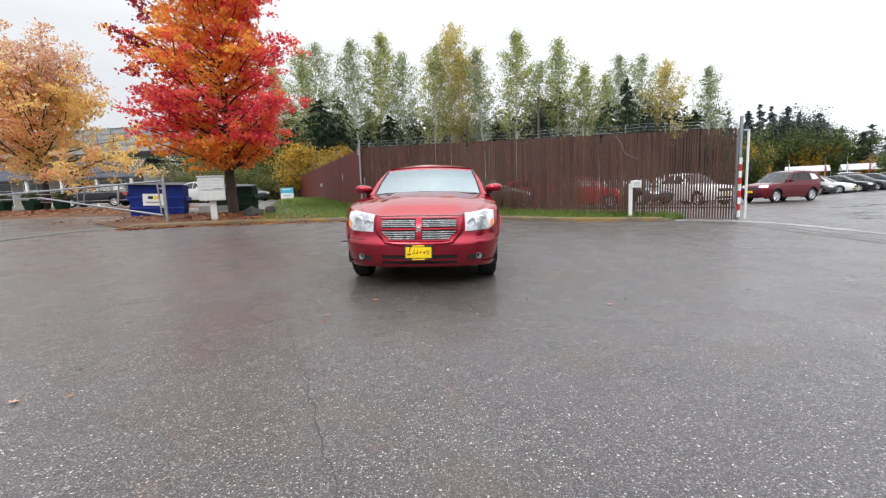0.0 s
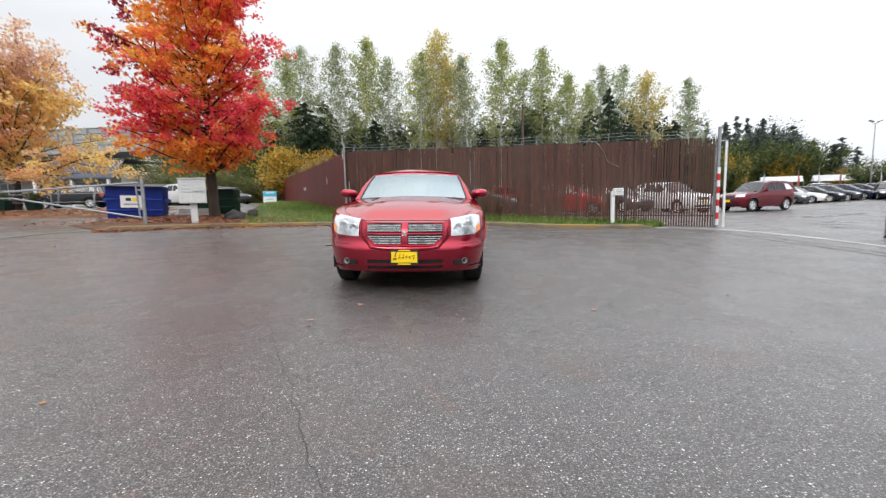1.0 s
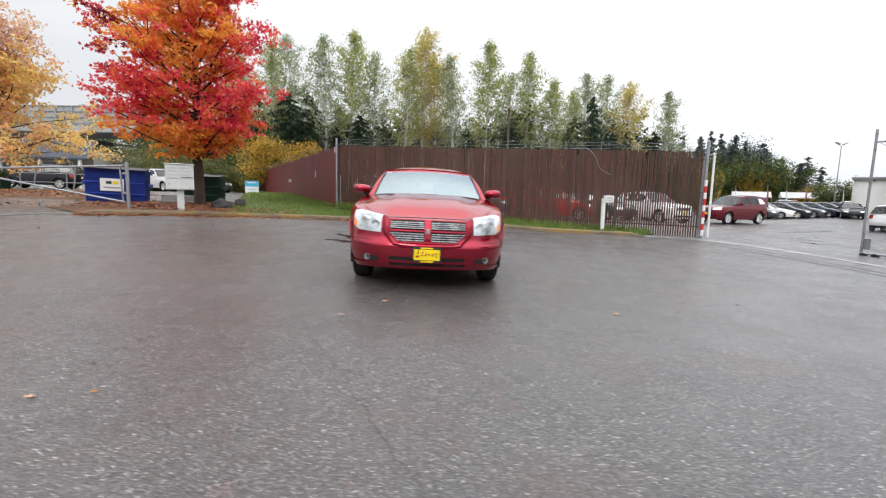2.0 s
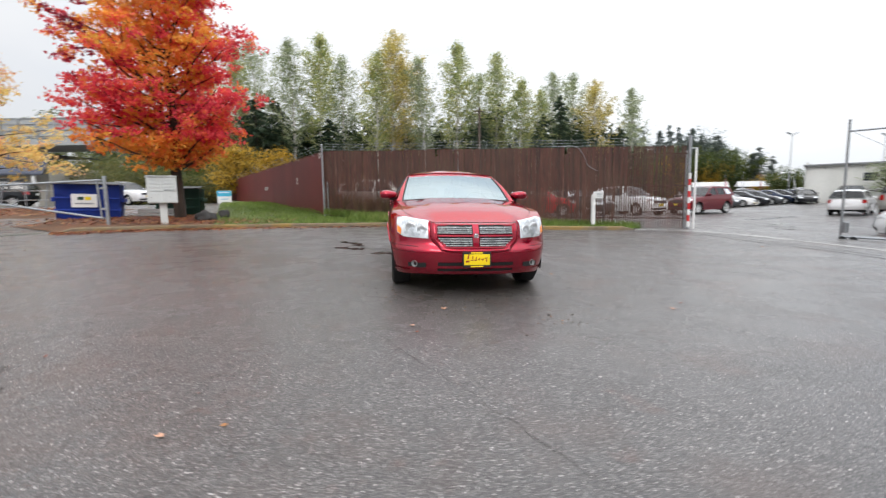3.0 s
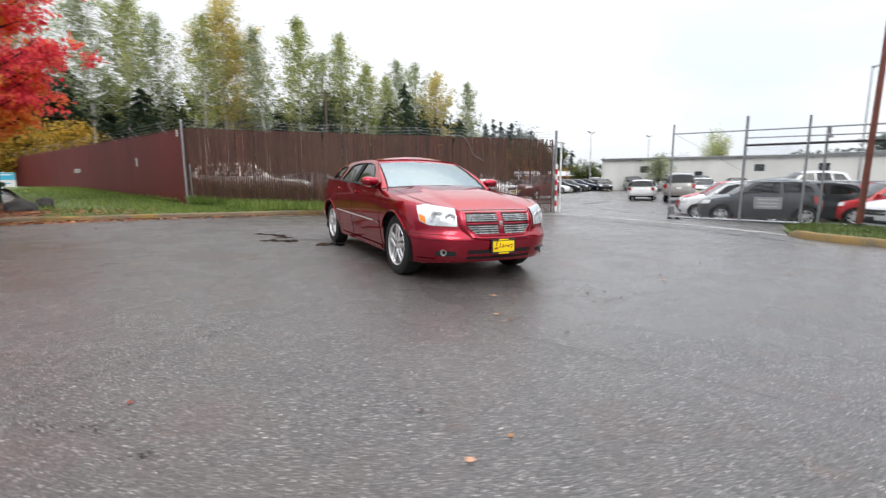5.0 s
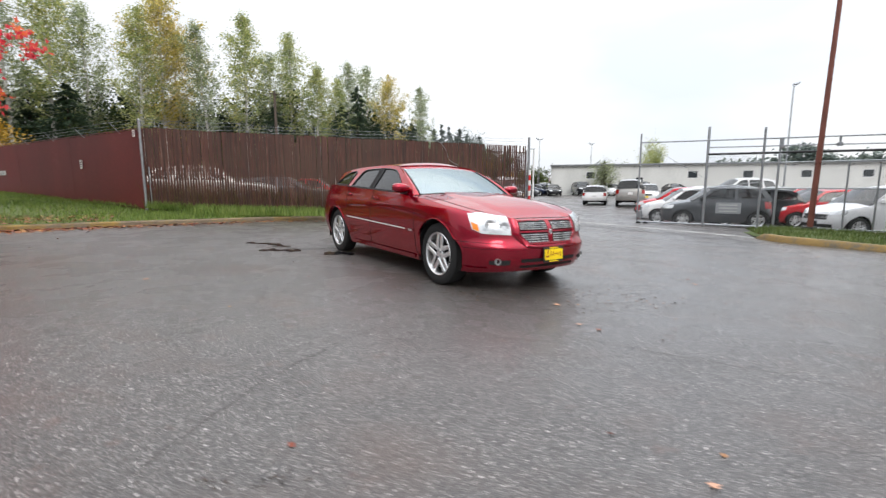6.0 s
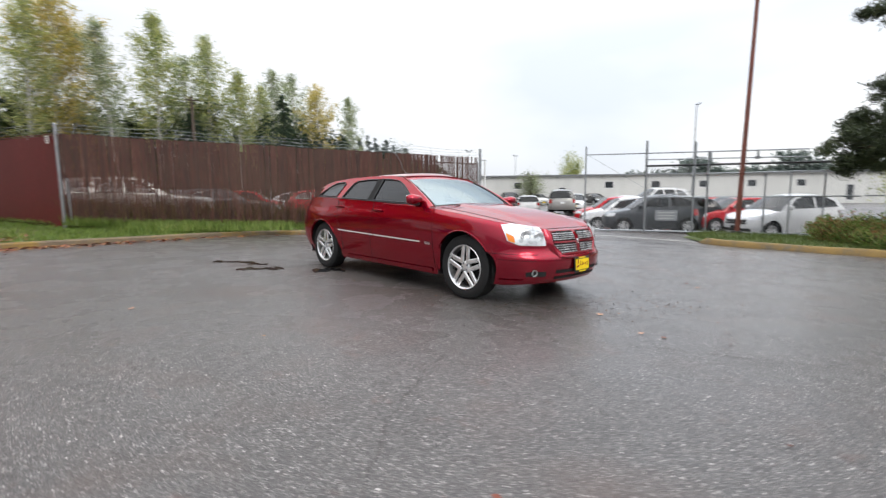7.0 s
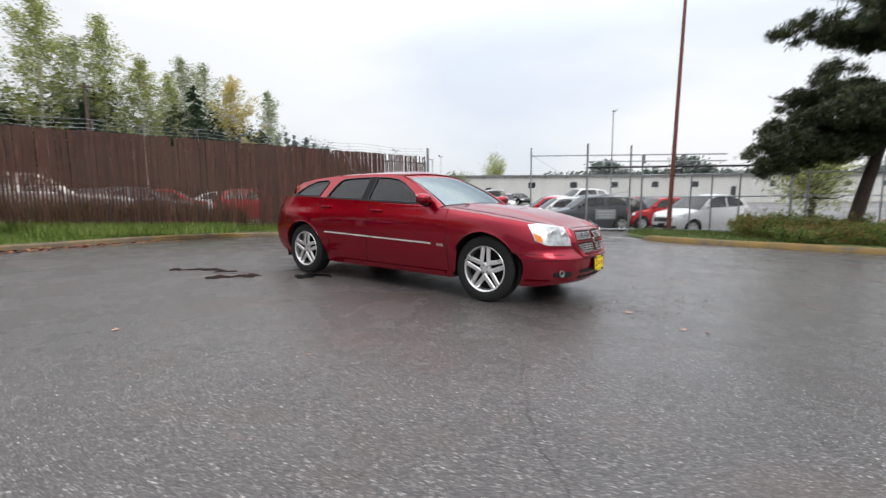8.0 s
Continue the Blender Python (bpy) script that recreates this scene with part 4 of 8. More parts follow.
    path = path + [(-x, z) for x, z in reversed(path[:-1])]
    rows = []
    for x, z in path:
        out = Vector((x * 0.55, z - 0.72)).normalized() if abs(x) > 0.02 else Vector((0, -1))
        rows.append([face(x + out.x * g, z + out.y * g * 0.8, off) for g, off in ((0.004, 0.006), (0.014, 0.026), (0.034, 0.027), (0.062, 0.012), (0.074, -0.004))])
    bm = bmesh.new()
    grid_mesh(bm, rows)
    part("grille_bezel", bm, red, grille, smooth=True)
    bm = bmesh.new()
    loop = [face(s * reach(z), z, 0.010) for s, zs in ((-1, np.linspace(zlo, zhi - 0.012, 8)), (1, np.linspace(zhi - 0.012, zlo, 8))) for z in zs]
    loop += [face(reach(zlo) * k / 6, zlo, 0.010) for k in range(5, -6, -1)]
    for a, b in zip(loop, loop[1:] + loop[:1]):
        tube(bm, a, b, 0.014, 7)
    part("grille_surround", bm, red, grille, smooth=True)
    bm = bmesh.new()
    x, y, z = face(0, zmid, 0.03)
    box(bm, (x, y, z), (0.05, 0.012, 0.055), 0.010)
    part("emblem", bm, MAT["chrome"], grille, "plain chrome emblem")
    # lower intake and plate
    for z0, z1 in ((0.288, 0.316), (0.350, 0.388)):
        rows = [[face(0.42 * k / 10, z, 0.004) for k in range(-10, 11)] for z in (z0, z1)]
        bm = bmesh.new()
        grid_mesh(bm, rows)
        part("air_intake", bm, MAT["liner"], car)
    plate = new("front_plate")
    plate.parent = car
    plate.matrix_basis = pose(0, -0.955, 0.425, -4, 0, 0)
    bm = bmesh.new()
    box(bm, (0, 0.006, 0), (0.315, 0.012, 0.17), 0.004)
    part("plate_frame", bm, MAT["black"], plate)
    bm = bmesh.new()
    box(bm, (0, -0.002, 0), (0.285, 0.006, 0.118), 0.002)
    part("plate_face", bm, MAT["plate_yellow"], plate, "yellow dealer plate")
    bm = bmesh.new()
    for k, (x, w, h) in enumerate(((-0.105, 0.05, 0.055), (-0.055, 0.035, 0.03), (-0.015, 0.032, 0.036), (0.022, 0.03, 0.03), (0.06, 0.034, 0.028), (0.10, 0.045, 0.026))):
        box(bm, (x, -0.0065, 0.006 * (k % 2) - 0.004), (w * 0.8, 0.002, h * 0.36), 0, Matrix.Rotation(radians(-8), 4, "Y"))
        box(bm, (x + w * 0.1, -0.0065, 0.012), (w * 0.25, 0.002, h), 0, Matrix.Rotation(radians(12), 4, "Y"))
    part("plate_bars", bm, MAT["ink_red"], plate)
    bm = bmesh.new()
    box(bm, (0, -0.002, 0.074), (0.13, 0.004, 0.014))
    part("frame_bar", bm, MAT["plate_yellow"], plate)
    bm = box(bmesh.new(), (0, -0.002, -0.074), (0.14, 0.004, 0.014))
    part("frame_bar", bm, MAT["plate_yellow"], plate)
    # cabin
    for x in (-0.37, 0.37):
        seat(car, x, 1.55, 0.62)
        seat(car, x * 0.95, 2.45, 0.64)
    bm = bmesh.new()
    box(bm, (0, 0.83, 0.93), (1.42, 0.42, 0.16), 0.05)
    part("dashboard", bm, MAT["interior"], car)
    bm = bmesh.new()
    m = Matrix.Translation((0.37, 1.10, 0.99)) @ Matrix.Rotation(radians(68), 4, "X")
    lathe(bm, [(0.185 and 0.012, 0.185), (0.0, 0.197), (-0.012, 0.185), (0.0, 0.173), (0.012, 0.185)], 24, "z", m)
    box(bm, (0, 0, 0), (0.34, 0.05, 0.02), 0, m)
    part("steering_wheel", bm, MAT["black"], car)
    bm = bmesh.new()
    for x0, x1 in ((0.10, 0.70), (-0.58, 0.04)):
        tube(bm, (x0, 0.47, 1.052), (x1, 0.53, 1.036), 0.007, 5)
    part("wiper", bm, MAT["black"], car)
    slope = Matrix.Rotation(math.atan(0.022), 4, "Y") @ Matrix.Rotation(math.atan(0.012), 4, "X")
    car.matrix_basis = slope
    return car


hero_car()


# ---- kerbs, verges and paving ----
KERB = spline([(-9.7, 7.25, 0), (-8.6, 7.95, 0), (-7.0, 8.55, 0), (-5.0, 9.0, 0), (-2.5, 9.45, 0), (0.2, 9.65, 0), (2.0, 9.05, 0), (3.6, 8.2, 0), (5.2, 7.85, 0), (6.9, 7.8, 0)], 8)
FENCE_A, FENCE_B = Vector((-3.41, 12.17, 0)), Vector((9.0, 8.45, 0))
FENCE_L = Vector((-15.6, 38.4, 0))
GATE_A, GATE_DIR = Vector((11.1, 4.98, 0)), Vector((0.33, -0.944, 0))


def bank_height(p):
    """Height of the verge along the foot of the fence."""
    return float(np.interp(p.x, [-20, -3.4, -2.2, 0.9, 4.1, 7.5], [0.35, 0.30, 0.22, 0.15, 0.05, 0.0]))


def normals_of(line):
    out = []
    for k in range(len(line)):
        d = line[min(k + 1, len(line) - 1)] - line[max(k - 1, 0)]
        out.append(Vector((-d.y, d.x, 0)).normalized())
    return out


def kerb(line, mat, label, h=0.12, w=0.16, flip=1):
    """A rounded kerbstone swept along a line; it ends in a ramp."""
    rows = []
    for k, (p, n) in enumerate(zip(line, normals_of(line))):
        z = ground_height(p.x, p.y)
        end = min(k, len(line) - 1 - k)
        hh = h * ease((end + 0.6) / 3) * (1 + 0.10 * noise.noise(p * 0.8))
        sec = [(0, -0.02), (0.012, hh * 0.75), (0.045, hh), (w, hh), (w + 0.01, -0.02)]
        rows.append([p + n * (a * flip) + Vector((0, 0, z + b)) for a, b in sec])
    bm = bmesh.new()
    grid_mesh(bm, rows)
    tagged(part("kerb", bm, mat, smooth=True), label, "kerb", kind="structure")


kerb(KERB, MAT["kerb"], "worn yellow-painted concrete kerb strewn with leaves")
KERB_EAST = spline([(9.25, 0.55, 0), (8.85, -0.1, 0), (8.75, -1.2, 0), (8.8, -3.0, 0), (8.9, -5.0, 0), (9.1, -9.0, 0), (9.3, -16.0, 0)], 6)
kerb(KERB_EAST, MAT["kerb_bright"], "ochre yellow painted concrete kerb by the shrub bed", 0.15, 0.17)
EDGE_WEST = spline([(-9.7, 7.2, 0), (-10.3, 6.4, 0), (-10.35, 5.0, 0), (-10.3, 2.0, 0), (-10.2, -3.0, 0), (-10.2, -9.0, 0)], 6)
kerb(EDGE_WEST, MAT["edge"], "low mossy concrete edge of the drive", 0.03, 0.35, -1)


def ruled(name, inner, outer, mat, label, rise):
    """Ground between a kerb and a far line, raised a little over the asphalt."""
    rows = []
    m = len(inner) - 1
    ns = normals_of(inner)
    for k, p in enumerate(inner):
        q = outer[round(k / m * (len(outer) - 1))]
        a = p + ns[k] * 0.15
        row = []
        for j in range(15):
            c = a.lerp(q, (j / 14) ** 1.6)
            row.append((c.x, c.y, ground_height(c.x, c.y) + rise(p, q, (c - a).length) + 0.02 * noise.noise(c * 1.3)))
        rows.append(row)
    bm = bmesh.new()
    grid_mesh(bm, rows)
    tagged(part(name, bm, mat, smooth=True), label, "ground", kind="structure")
    return rows


def lawn_rise(p, q, far):
    up = 0.105 + (bank_height(q) - 0.105) * ease(far / 2.6) if q.y < 16 else 0.105 + 0.12 * ease(far / 4)
    return up * (0.45 if p.x > 5.4 else 1.0)


def verge():
    """Lawn between the kerb and the fences, running on beside the maroon fence; leafy soil under the maple."""
    split = next(k for k, p in enumerate(KERB) if p.x > -6.4)
    far = spline([(-12.4, 9.4, 0), (-11.6, 11.2, 0), (-9.8, 13.4, 0), (-7.9, 14.0, 0)], 8)
    ruled("tree_bed", KERB[: split + 1], far, MAT["soil"], "bare leaf-strewn soil under the maple", lambda p, q, d: (0.105 + 0.05 * ease(d / 3)) * ease((p.x + 9.9) / 1.0))
    far = spline([(-15.6, 36.5, 0), (-15.9, 37.6, 0), (-15.2, 37.4, 0), (-11.0, 28.0, 0), (-5.2, 15.6, 0), (-3.3, 12.3, 0), (-0.6, 11.45, 0), (3.0, 10.4, 0), (5.6, 9.55, 0), (7.6, 8.95, 0)], 8)
    return ruled("verge", KERB[split:], far, MAT["lawn"], "mown green grass verge along the fences", lawn_rise)


VERGE = verge()


def blades(name, spots, mat, label, h=(0.05, 0.14), w=0.012, category="grass"):
    """Grass blades: one bent triangle pair each."""
    verts, faces = [], []
    for x, y, z in spots:
        a, hh = random.uniform(0, 6.283), random.uniform(*h)
        dx, dy = math.cos(a) * w, math.sin(a) * w
        lean = random.uniform(0.1, 0.6) * hh
        b = random.uniform(0, 6.283)
        i = len(verts)
        verts += [(x - dx, y - dy, z - 0.01), (x + dx, y + dy, z - 0.01), (x + lean * math.cos(b), y + lean * math.sin(b), z + hh)]
        faces.append((i, i + 1, i + 2))
    ob = sheet(name, verts, faces, mat)
    return tagged(ob, label, category, kind="stuff")


def verge_spots(count, pick):
    out = []
    while len(out) < count:
        i, j = random.randrange(len(VERGE) - 1), random.randrange(14)
        a, b, c = Vector(VERGE[i][j]), Vector(VERGE[i + 1][j]), Vector(VERGE[i][j + 1])
        area = (b - a).cross(c - a).length
        p = a + (b - a) * random.random() + (c - a) * random.random()
        if random.random() < min(1.0, area * 4) and pick(p):
            out.append(p)
    return out


blades("grass", verge_spots(26000, lambda p: p.y < 24 and p.x > -10 and random.random() < 0.25 + 0.75 * ease((p.x + 5.6) / 2 + (p.y - 10) / 4)), MAT["grass"], "bright green wet grass blades on the verge")
foot = []
for k in range(5200):
    t = random.random()
    p = FENCE_A.lerp(FENCE_B, t * 0.88) + Vector((random.uniform(-0.1, 0.1), -abs(random.gauss(0, 0.16)) - 0.03, 0))
    foot.append((p.x, p.y, ground_height(p.x, p.y) + bank_height(p)))
for k in range(1500):
    u, off = random.random(), random.gauss(0, 0.28)
    x, y = -2.2 + 3.6 * u + off * 0.4, 10.85 - 1.9 * u + off * 0.9
    foot.append((x, y, ground_height(x, y) + 0.20))
weeds = []
for k in range(5200):
    p = FENCE_A.lerp(FENCE_B, 0.01 + 0.47 * random.random())
    p = p + Vector((0.28, 0.96, 0)) * (0.10 + abs(random.gauss(0, 0.25)))
    weeds.append((p.x, p.y, ground_height(p.x, p.y) + bank_height(p)))
blades("dry_weeds", weeds, MAT["dry_weed"], "dry olive and brown weeds behind the slat fence", (0.35, 0.95), 0.016, "weeds")
blades("tall_grass", foot, MAT["grass"], "longer unmown grass at the foot of the slat fence", (0.10, 0.30), 0.014)


def scatter_leaves(name, spots, size, label, lift=0.006, mat="litter"):
    verts, faces = [], []
    for x, y, z in spots:
        a, s = random.uniform(0, 6.283), random.uniform(*size)
        ux, uy = math.cos(a) * s, math.sin(a) * s
        t1, t2 = random.uniform(0, 0.5) * s, random.uniform(0, 0.5) * s
        i = len(verts)
        verts += [(x - ux, y - uy, z + lift), (x + uy * 0.7, y - ux * 0.7, z + lift + t1), (x + ux, y + uy, z + lift + t2), (x - uy * 0.7, y + ux * 0.7, z + lift)]
        faces.append((i, i + 1, i + 2, i + 3))
    return tagged(sheet(name, verts, faces, MAT[mat]), label, "fallen leaves", kind="stuff")


spots = []
for k in range(3600):  # in the gutter along the kerb, thickest under the maple
    i = min(len(KERB) - 1, int(abs(random.gauss(0.0, 0.24)) * len(KERB)))
    p, n = KERB[i], normals_of(KERB)[i]
    q = p - n * (abs(random.gauss(0, 0.30)) - 0.02) + Vector((random.uniform(-0.15, 0.15), 0, 0))
    spots.append((q.x, q.y, ground_height(q.x, q.y)))
for k in range(7000):  # under the maple
    a, r = random.uniform(0, 6.283), abs(random.gauss(0, 2.4))
    x, y = -8.4 + r * math.cos(a) * 1.3, 10.9 + r * math.sin(a) * 0.9
    if y > 8.9 + 0.25 * (x + 5) and -12.5 < x < -4.2:
        spots.append((x, y, ground_height(x, y) + 0.15))
for k in range(9000):  # the leaf bed across the drive
    x, y = random.uniform(-34, -14), random.uniform(13.0, 19.0)
    spots.append((x, y, ground_height(x, y) + 0.10))
scatter_leaves("leaf_litter", spots, (0.03, 0.07), "red and brown fallen leaves along the kerb")
spots = []
for k in range(90):
    x, y = random.gauss(-2, 5), random.gauss(3, 4)
    spots.append((x, y, ground_height(x, y)))
clumps = []
for cx, cy in ((-3.62, -2.50), (-3.20, -2.95), (-3.42, -2.62)):
    for k in range(16):
        x, y = random.gauss(cx, 0.045), random.gauss(cy, 0.025)
        clumps.append((x, y, ground_height(x, y)))
bits = []
for k in range(420):
    u = random.random()
    x, y = -1.5 + 2.3 * u + random.gauss(0, 0.22), 0.3 - 2.0 * u ** 0.6 + random.gauss(0, 0.30)
    bits.append((x, y, ground_height(x, y)))
scatter_leaves("leaf_crumbs", bits, (0.006, 0.018), "brown leaf crumbs on the wet asphalt before the car", 0.003, "crumbs")
scatter_leaves("wet_debris", clumps, (0.005, 0.012), "small dark clumps of sodden leaf debris", 0.003, "wet_litter")
scatter_leaves("stray_leaves", spots, (0.012, 0.032), "a few wet leaves scattered over the asphalt")
for x, y, s in ((-2.01, -3.58, 0.028), (-0.41, -1.39, 0.045), (-0.75, -1.93, 0.030), (1.88, -1.6, 0.035), (-3.72, 1.82, 0.04)):
    bm = bmesh.new()
    pts = [(s * r * math.cos(a), s * r * math.sin(a), 0.004 + 0.01 * r * abs(math.sin(2 * a))) for k in range(10) for a, r in [(k * 0.628, 1.0 if k % 2 == 0 else 0.5)]]
    hub = bm.verts.new((0, 0, 0.006))
    ring = [bm.verts.new(p) for p in pts]
    for a, b in zip(ring, ring[1:] + ring[:1]):
        bm.faces.new((hub, a, b))
    leaf = part("leaf", bm, MAT["pale_leaf"])
    leaf.matrix_basis = on_ground(x, y, 0.002, random.uniform(0, 360))
    tagged(leaf, "fallen maple leaf lying on wet asphalt", "leaf", "fallen leaves")

# leafy soil under the maple and across the drive
def soil_patch(name, x0, x1, y0, y1, up, label):
    rows = []
    for j in range(9):
        row = []
        for i in range(25):
            x, y = x0 + (x1 - x0) * i / 24, y0 + (y1 - y0) * j / 8
            d = min(i, 24 - i, j * 2, (8 - j) * 2) / 3
            row.append((x, y, ground_height(x, y) + up * ease(d) - 0.01 + 0.015 * noise.noise(Vector((x, y, 0)))))
        rows.append(row)
    bm = bmesh.new()
    grid_mesh(bm, rows)
    tagged(part(name, bm, MAT["soil"], smooth=True), label, "soil", kind="structure")


soil_patch("leaf_bed", -36, -13.5, 12.6, 19.6, 0.10, "bed of dead red-brown leaves across the drive")


def ribbon(name, pts, width, mat, label, lift=0.004, jitter=0.03, steps=14, category="crack"):
    """A thin irregular strip on the asphalt."""
    line = spline([(x, y, 0) for x, y in pts], steps)
    rows = []
    for k, (p, n) in enumerate(zip(line, normals_of(line))):
        c = p + n * (jitter * (noise.noise(p * 5) + 0.5 * noise.noise(p * 14)))
        w = width * (0.45 + abs(noise.noise(p * 7)) * 1.4) * min(1, (k + 0.3) / 3, (len(line) - k - 0.7) / 3)
        rows.append([(q.x, q.y, ground_height(q.x, q.y) + lift) for q in (c - n * w, c + n * w)])
    bm = bmesh.new()
    grid_mesh(bm, rows)
    tagged(part(name, bm, mat), label, category, kind="structure")


ribbon("crack", [(-1.35, -1.6), (-1.03, -2.15), (-0.74, -2.77), (-0.45, -3.35), (-0.17, -3.94), (0.05, -4.4)], 0.0022, MAT["crack"], "narrow crack in the asphalt")
ribbon("crack", [(-2.2, -1.1), (-2.68, -1.34), (-3.17, -1.63), (-3.34, -1.78), (-3.55, -1.95), (-3.9, -2.3)], 0.0032, MAT["crack"], "narrow crack in the asphalt")
ribbon("crack", [(-2.05, 4.12), (-1.6, 3.75), (-1.2, 3.5), (-0.7, 3.25)], 0.018, MAT["crack"], "tar-filled crack leading under the car")
ribbon("puddle", [(-1.98, 4.85), (-1.8, 4.5), (-1.62, 4.2), (-1.56, 3.85)], 0.10, MAT["wet_patch"], "dark puddle in a hollow of the asphalt", 0.005, 0.12, category="puddle")
ribbon("puddle", [(-2.05, 3.72), (-1.85, 3.58), (-1.64, 3.42), (-1.45, 3.40)], 0.15, MAT["wet_patch"], "dark puddle in a hollow of the asphalt", 0.005, 0.10, category="puddle")
ribbon("crack", [(-1.6, 3.8), (-1.45, 3.5), (-1.2, 3.36), (-0.9, 3.3)], 0.012, MAT["crack"], "tar-filled crack leading under the car")
ribbon("puddle", [(-1.25, 2.85), (-1.0, 2.7), (-0.8, 2.62)], 0.16, MAT["wet_patch"], "dark puddle beside the rear wheel", 0.005, 0.10, category="puddle")
ribbon("joint", [(6.2, 7.7), (7.5, 7.0), (8.0, 6.2), (7.98, 4.4), (8.08, 3.2), (8.1, 1.6), (7.9, -0.6)], 0.030, MAT["crack"], "dark joint along the old gutter", 0.004, 0.02, category="joint")
ribbon("joint", [(7.4, 7.5), (8.1, 6.9), (8.4, 6.0), (8.42, 4.4), (8.5, 3.0), (8.45, 1.2)], 0.022, MAT["crack"], "dark joint along the old gutter", 0.004, 0.02, category="joint")
ribbon("gutter", [(6.7, 8.1), (8.3, 7.6), (9.05, 6.6), (9.35, 5.0), (9.45, 3.0), (9.45, 1.2), (9.2, 0.3)], 0.22, MAT["concrete"], "pale concrete gutter across the gateway", 0.006, 0.02, category="gutter")
for x, y, r in ((15.0, 11.0, 0.55), (16.6, 12.8, 0.4), (19.2, 16.4, 0.7), (21.8, 17.6, 0.5), (12.6, 8.0, 0.3)):
    ribbon("puddle", [(x - r * 2, y - r * 0.4), (x, y), (x + r * 2, y + r * 0.9)], r * 0.5, MAT["sky_puddle"], "shallow puddle in the car lot, the mirrored sky put into its colour", 0.006, 0.3, category="puddle")


# ---- fences and gates ----
def slat_fence():
    """Chain-link panels filled with upright stained slats, narrow gaps between them."""
    f = thing("slat_fence", "tall weathered red-brown wooden slat fence topped with wire", "fence")
    d = (FENCE_B - FENCE_A)
    length = d.length
    d.normalize()
    n = Vector((-d.y, d.x, 0))
    meshes = {}
    pitch = 0.0755
    count = int(length / pitch)
    for k in range(count):
        t = (k + 0.5) * pitch
        p = FENCE_A + d * t
        z0 = ground_height(p.x, p.y) + bank_height(p) - 0.04
        top = 2.90 - 0.235 * t / length + 0.02 * noise.noise(Vector((t * 0.7, 0, 0)))
        u = t / length
        solid = 0.515 < u < 0.63 or (0.63 < u < 0.78 and random.random() < 0.45) or random.random() < 0.06
        kind = 5 if t > length - 1.9 and random.random() < 0.85 else 3 if solid else 6 if u > 0.78 else random.choice((0, 1, 2, 4, 0, 1))
        if kind not in meshes:
            bm = bmesh.new()
            # close-set above, worn narrower towards the ground
            wl_, wu = ((0.056, 0.0700), (0.054, 0.0715), (0.058, 0.0690), (0.0725, 0.0745), (0.051, 0.0700), (0.048, 0.0540), (0.047, 0.0715))[kind]
            rings = [[bm.verts.new((sx * w / 2, sy * 0.004, z)) for sx, sy in ((-1, -1), (1, -1), (1, 1), (-1, 1))] for w, z in ((wl_, 0.0), (wl_ * 1.02, 0.42), (wu, 0.52), (wu * 0.985, 0.99), (wu * 0.9, 1.0))]
            for lo_, hi_ in zip(rings, rings[1:]):
                for i in range(4):
                    bm.faces.new((lo_[i], lo_[(i + 1) % 4], hi_[(i + 1) % 4], hi_[i]))
            bm.faces.new(rings[-1])
            me = bpy.data.meshes.new("slat")
            bm.to_mesh(me)
            bm.free()
            me.materials.append(MAT["slat"])
            meshes[kind] = me
        ob = new("slat", meshes[kind])
        ob.parent = f
        h = top - z0 + random.uniform(-0.015, 0.02) - (0.25 if random.random() < 0.03 else 0)
        ob.matrix_basis = Matrix.Translation((p.x, p.y, z0)) @ Matrix.Rotation(math.atan2(d.y, d.x) + random.uniform(-0.05, 0.05), 4, "Z") @ Matrix.Rotation(random.gauss(0, 0.0022), 4, "Y") @ Matrix.Diagonal((1, 1, h, 1))
    for k in range(6):  # posts behind the slats
        p = FENCE_A + d * (length * k / 5) + n * 0.06
        bm = tube(bmesh.new(), (p.x, p.y, ground_height(p.x, p.y)), (p.x, p.y, 2.72 - 0.2 * k / 5), 0.03, 10)
        part("post", bm, MAT["steel"], f)
    for z in (0.45, 1.55, 2.62):
        a, b = FENCE_A + n * 0.035 + Vector((0, 0, z)), FENCE_B + n * 0.035 + Vector((0, 0, z - 0.2))
        bm = tube(bmesh.new(), a, b, 0.021, 8)
        part("rail", bm, MAT["slat"], f)
    for k, z in enumerate((2.98, 3.09, 3.20)):  # slack strands along the top
        bm = bmesh.new()
        last = None
        for j in range(61):
            t = j / 60
            p = FENCE_A + d * (length * t) + n * (0.05 + 0.07 * k)
            q = (p.x, p.y, z - 0.22 * t - 0.05 * math.sin(math.pi * ((t * 5) % 1)) + 0.02 * noise.noise(Vector((t * 9, k, 0))))
            if last:
                tube(bm, last, q, 0.0042, 4)
            last = q
        part("wire", bm, MAT["steel"], f)
    for k in range(11):
        p = FENCE_A + d * (length * (k + 0.3) / 11)
        bm = tube(bmesh.new(), (p.x, p.y, 2.80 - 0.22 * k / 11), (p.x + n.x * 0.22, p.y + n.y * 0.22, 3.20 - 0.22 * k / 11), 0.006, 5)
        part("wire_arm", bm, MAT["steel"], f)
    # the loose cable that hangs over the slats
    bm = bmesh.new()
    pts = spline([FENCE_A + d * 8.7 + Vector((0, -0.04, 2.78)), FENCE_A + d * 9.3 + Vector((0, -0.05, 2.76)), FENCE_A + d * 9.6 + Vector((0, -0.05, 2.45)), FENCE_A + d * 9.75 + Vector((0, -0.05, 2.1)), FENCE_A + d * 10.1 + Vector((0, -0.05, 1.9))], 6)
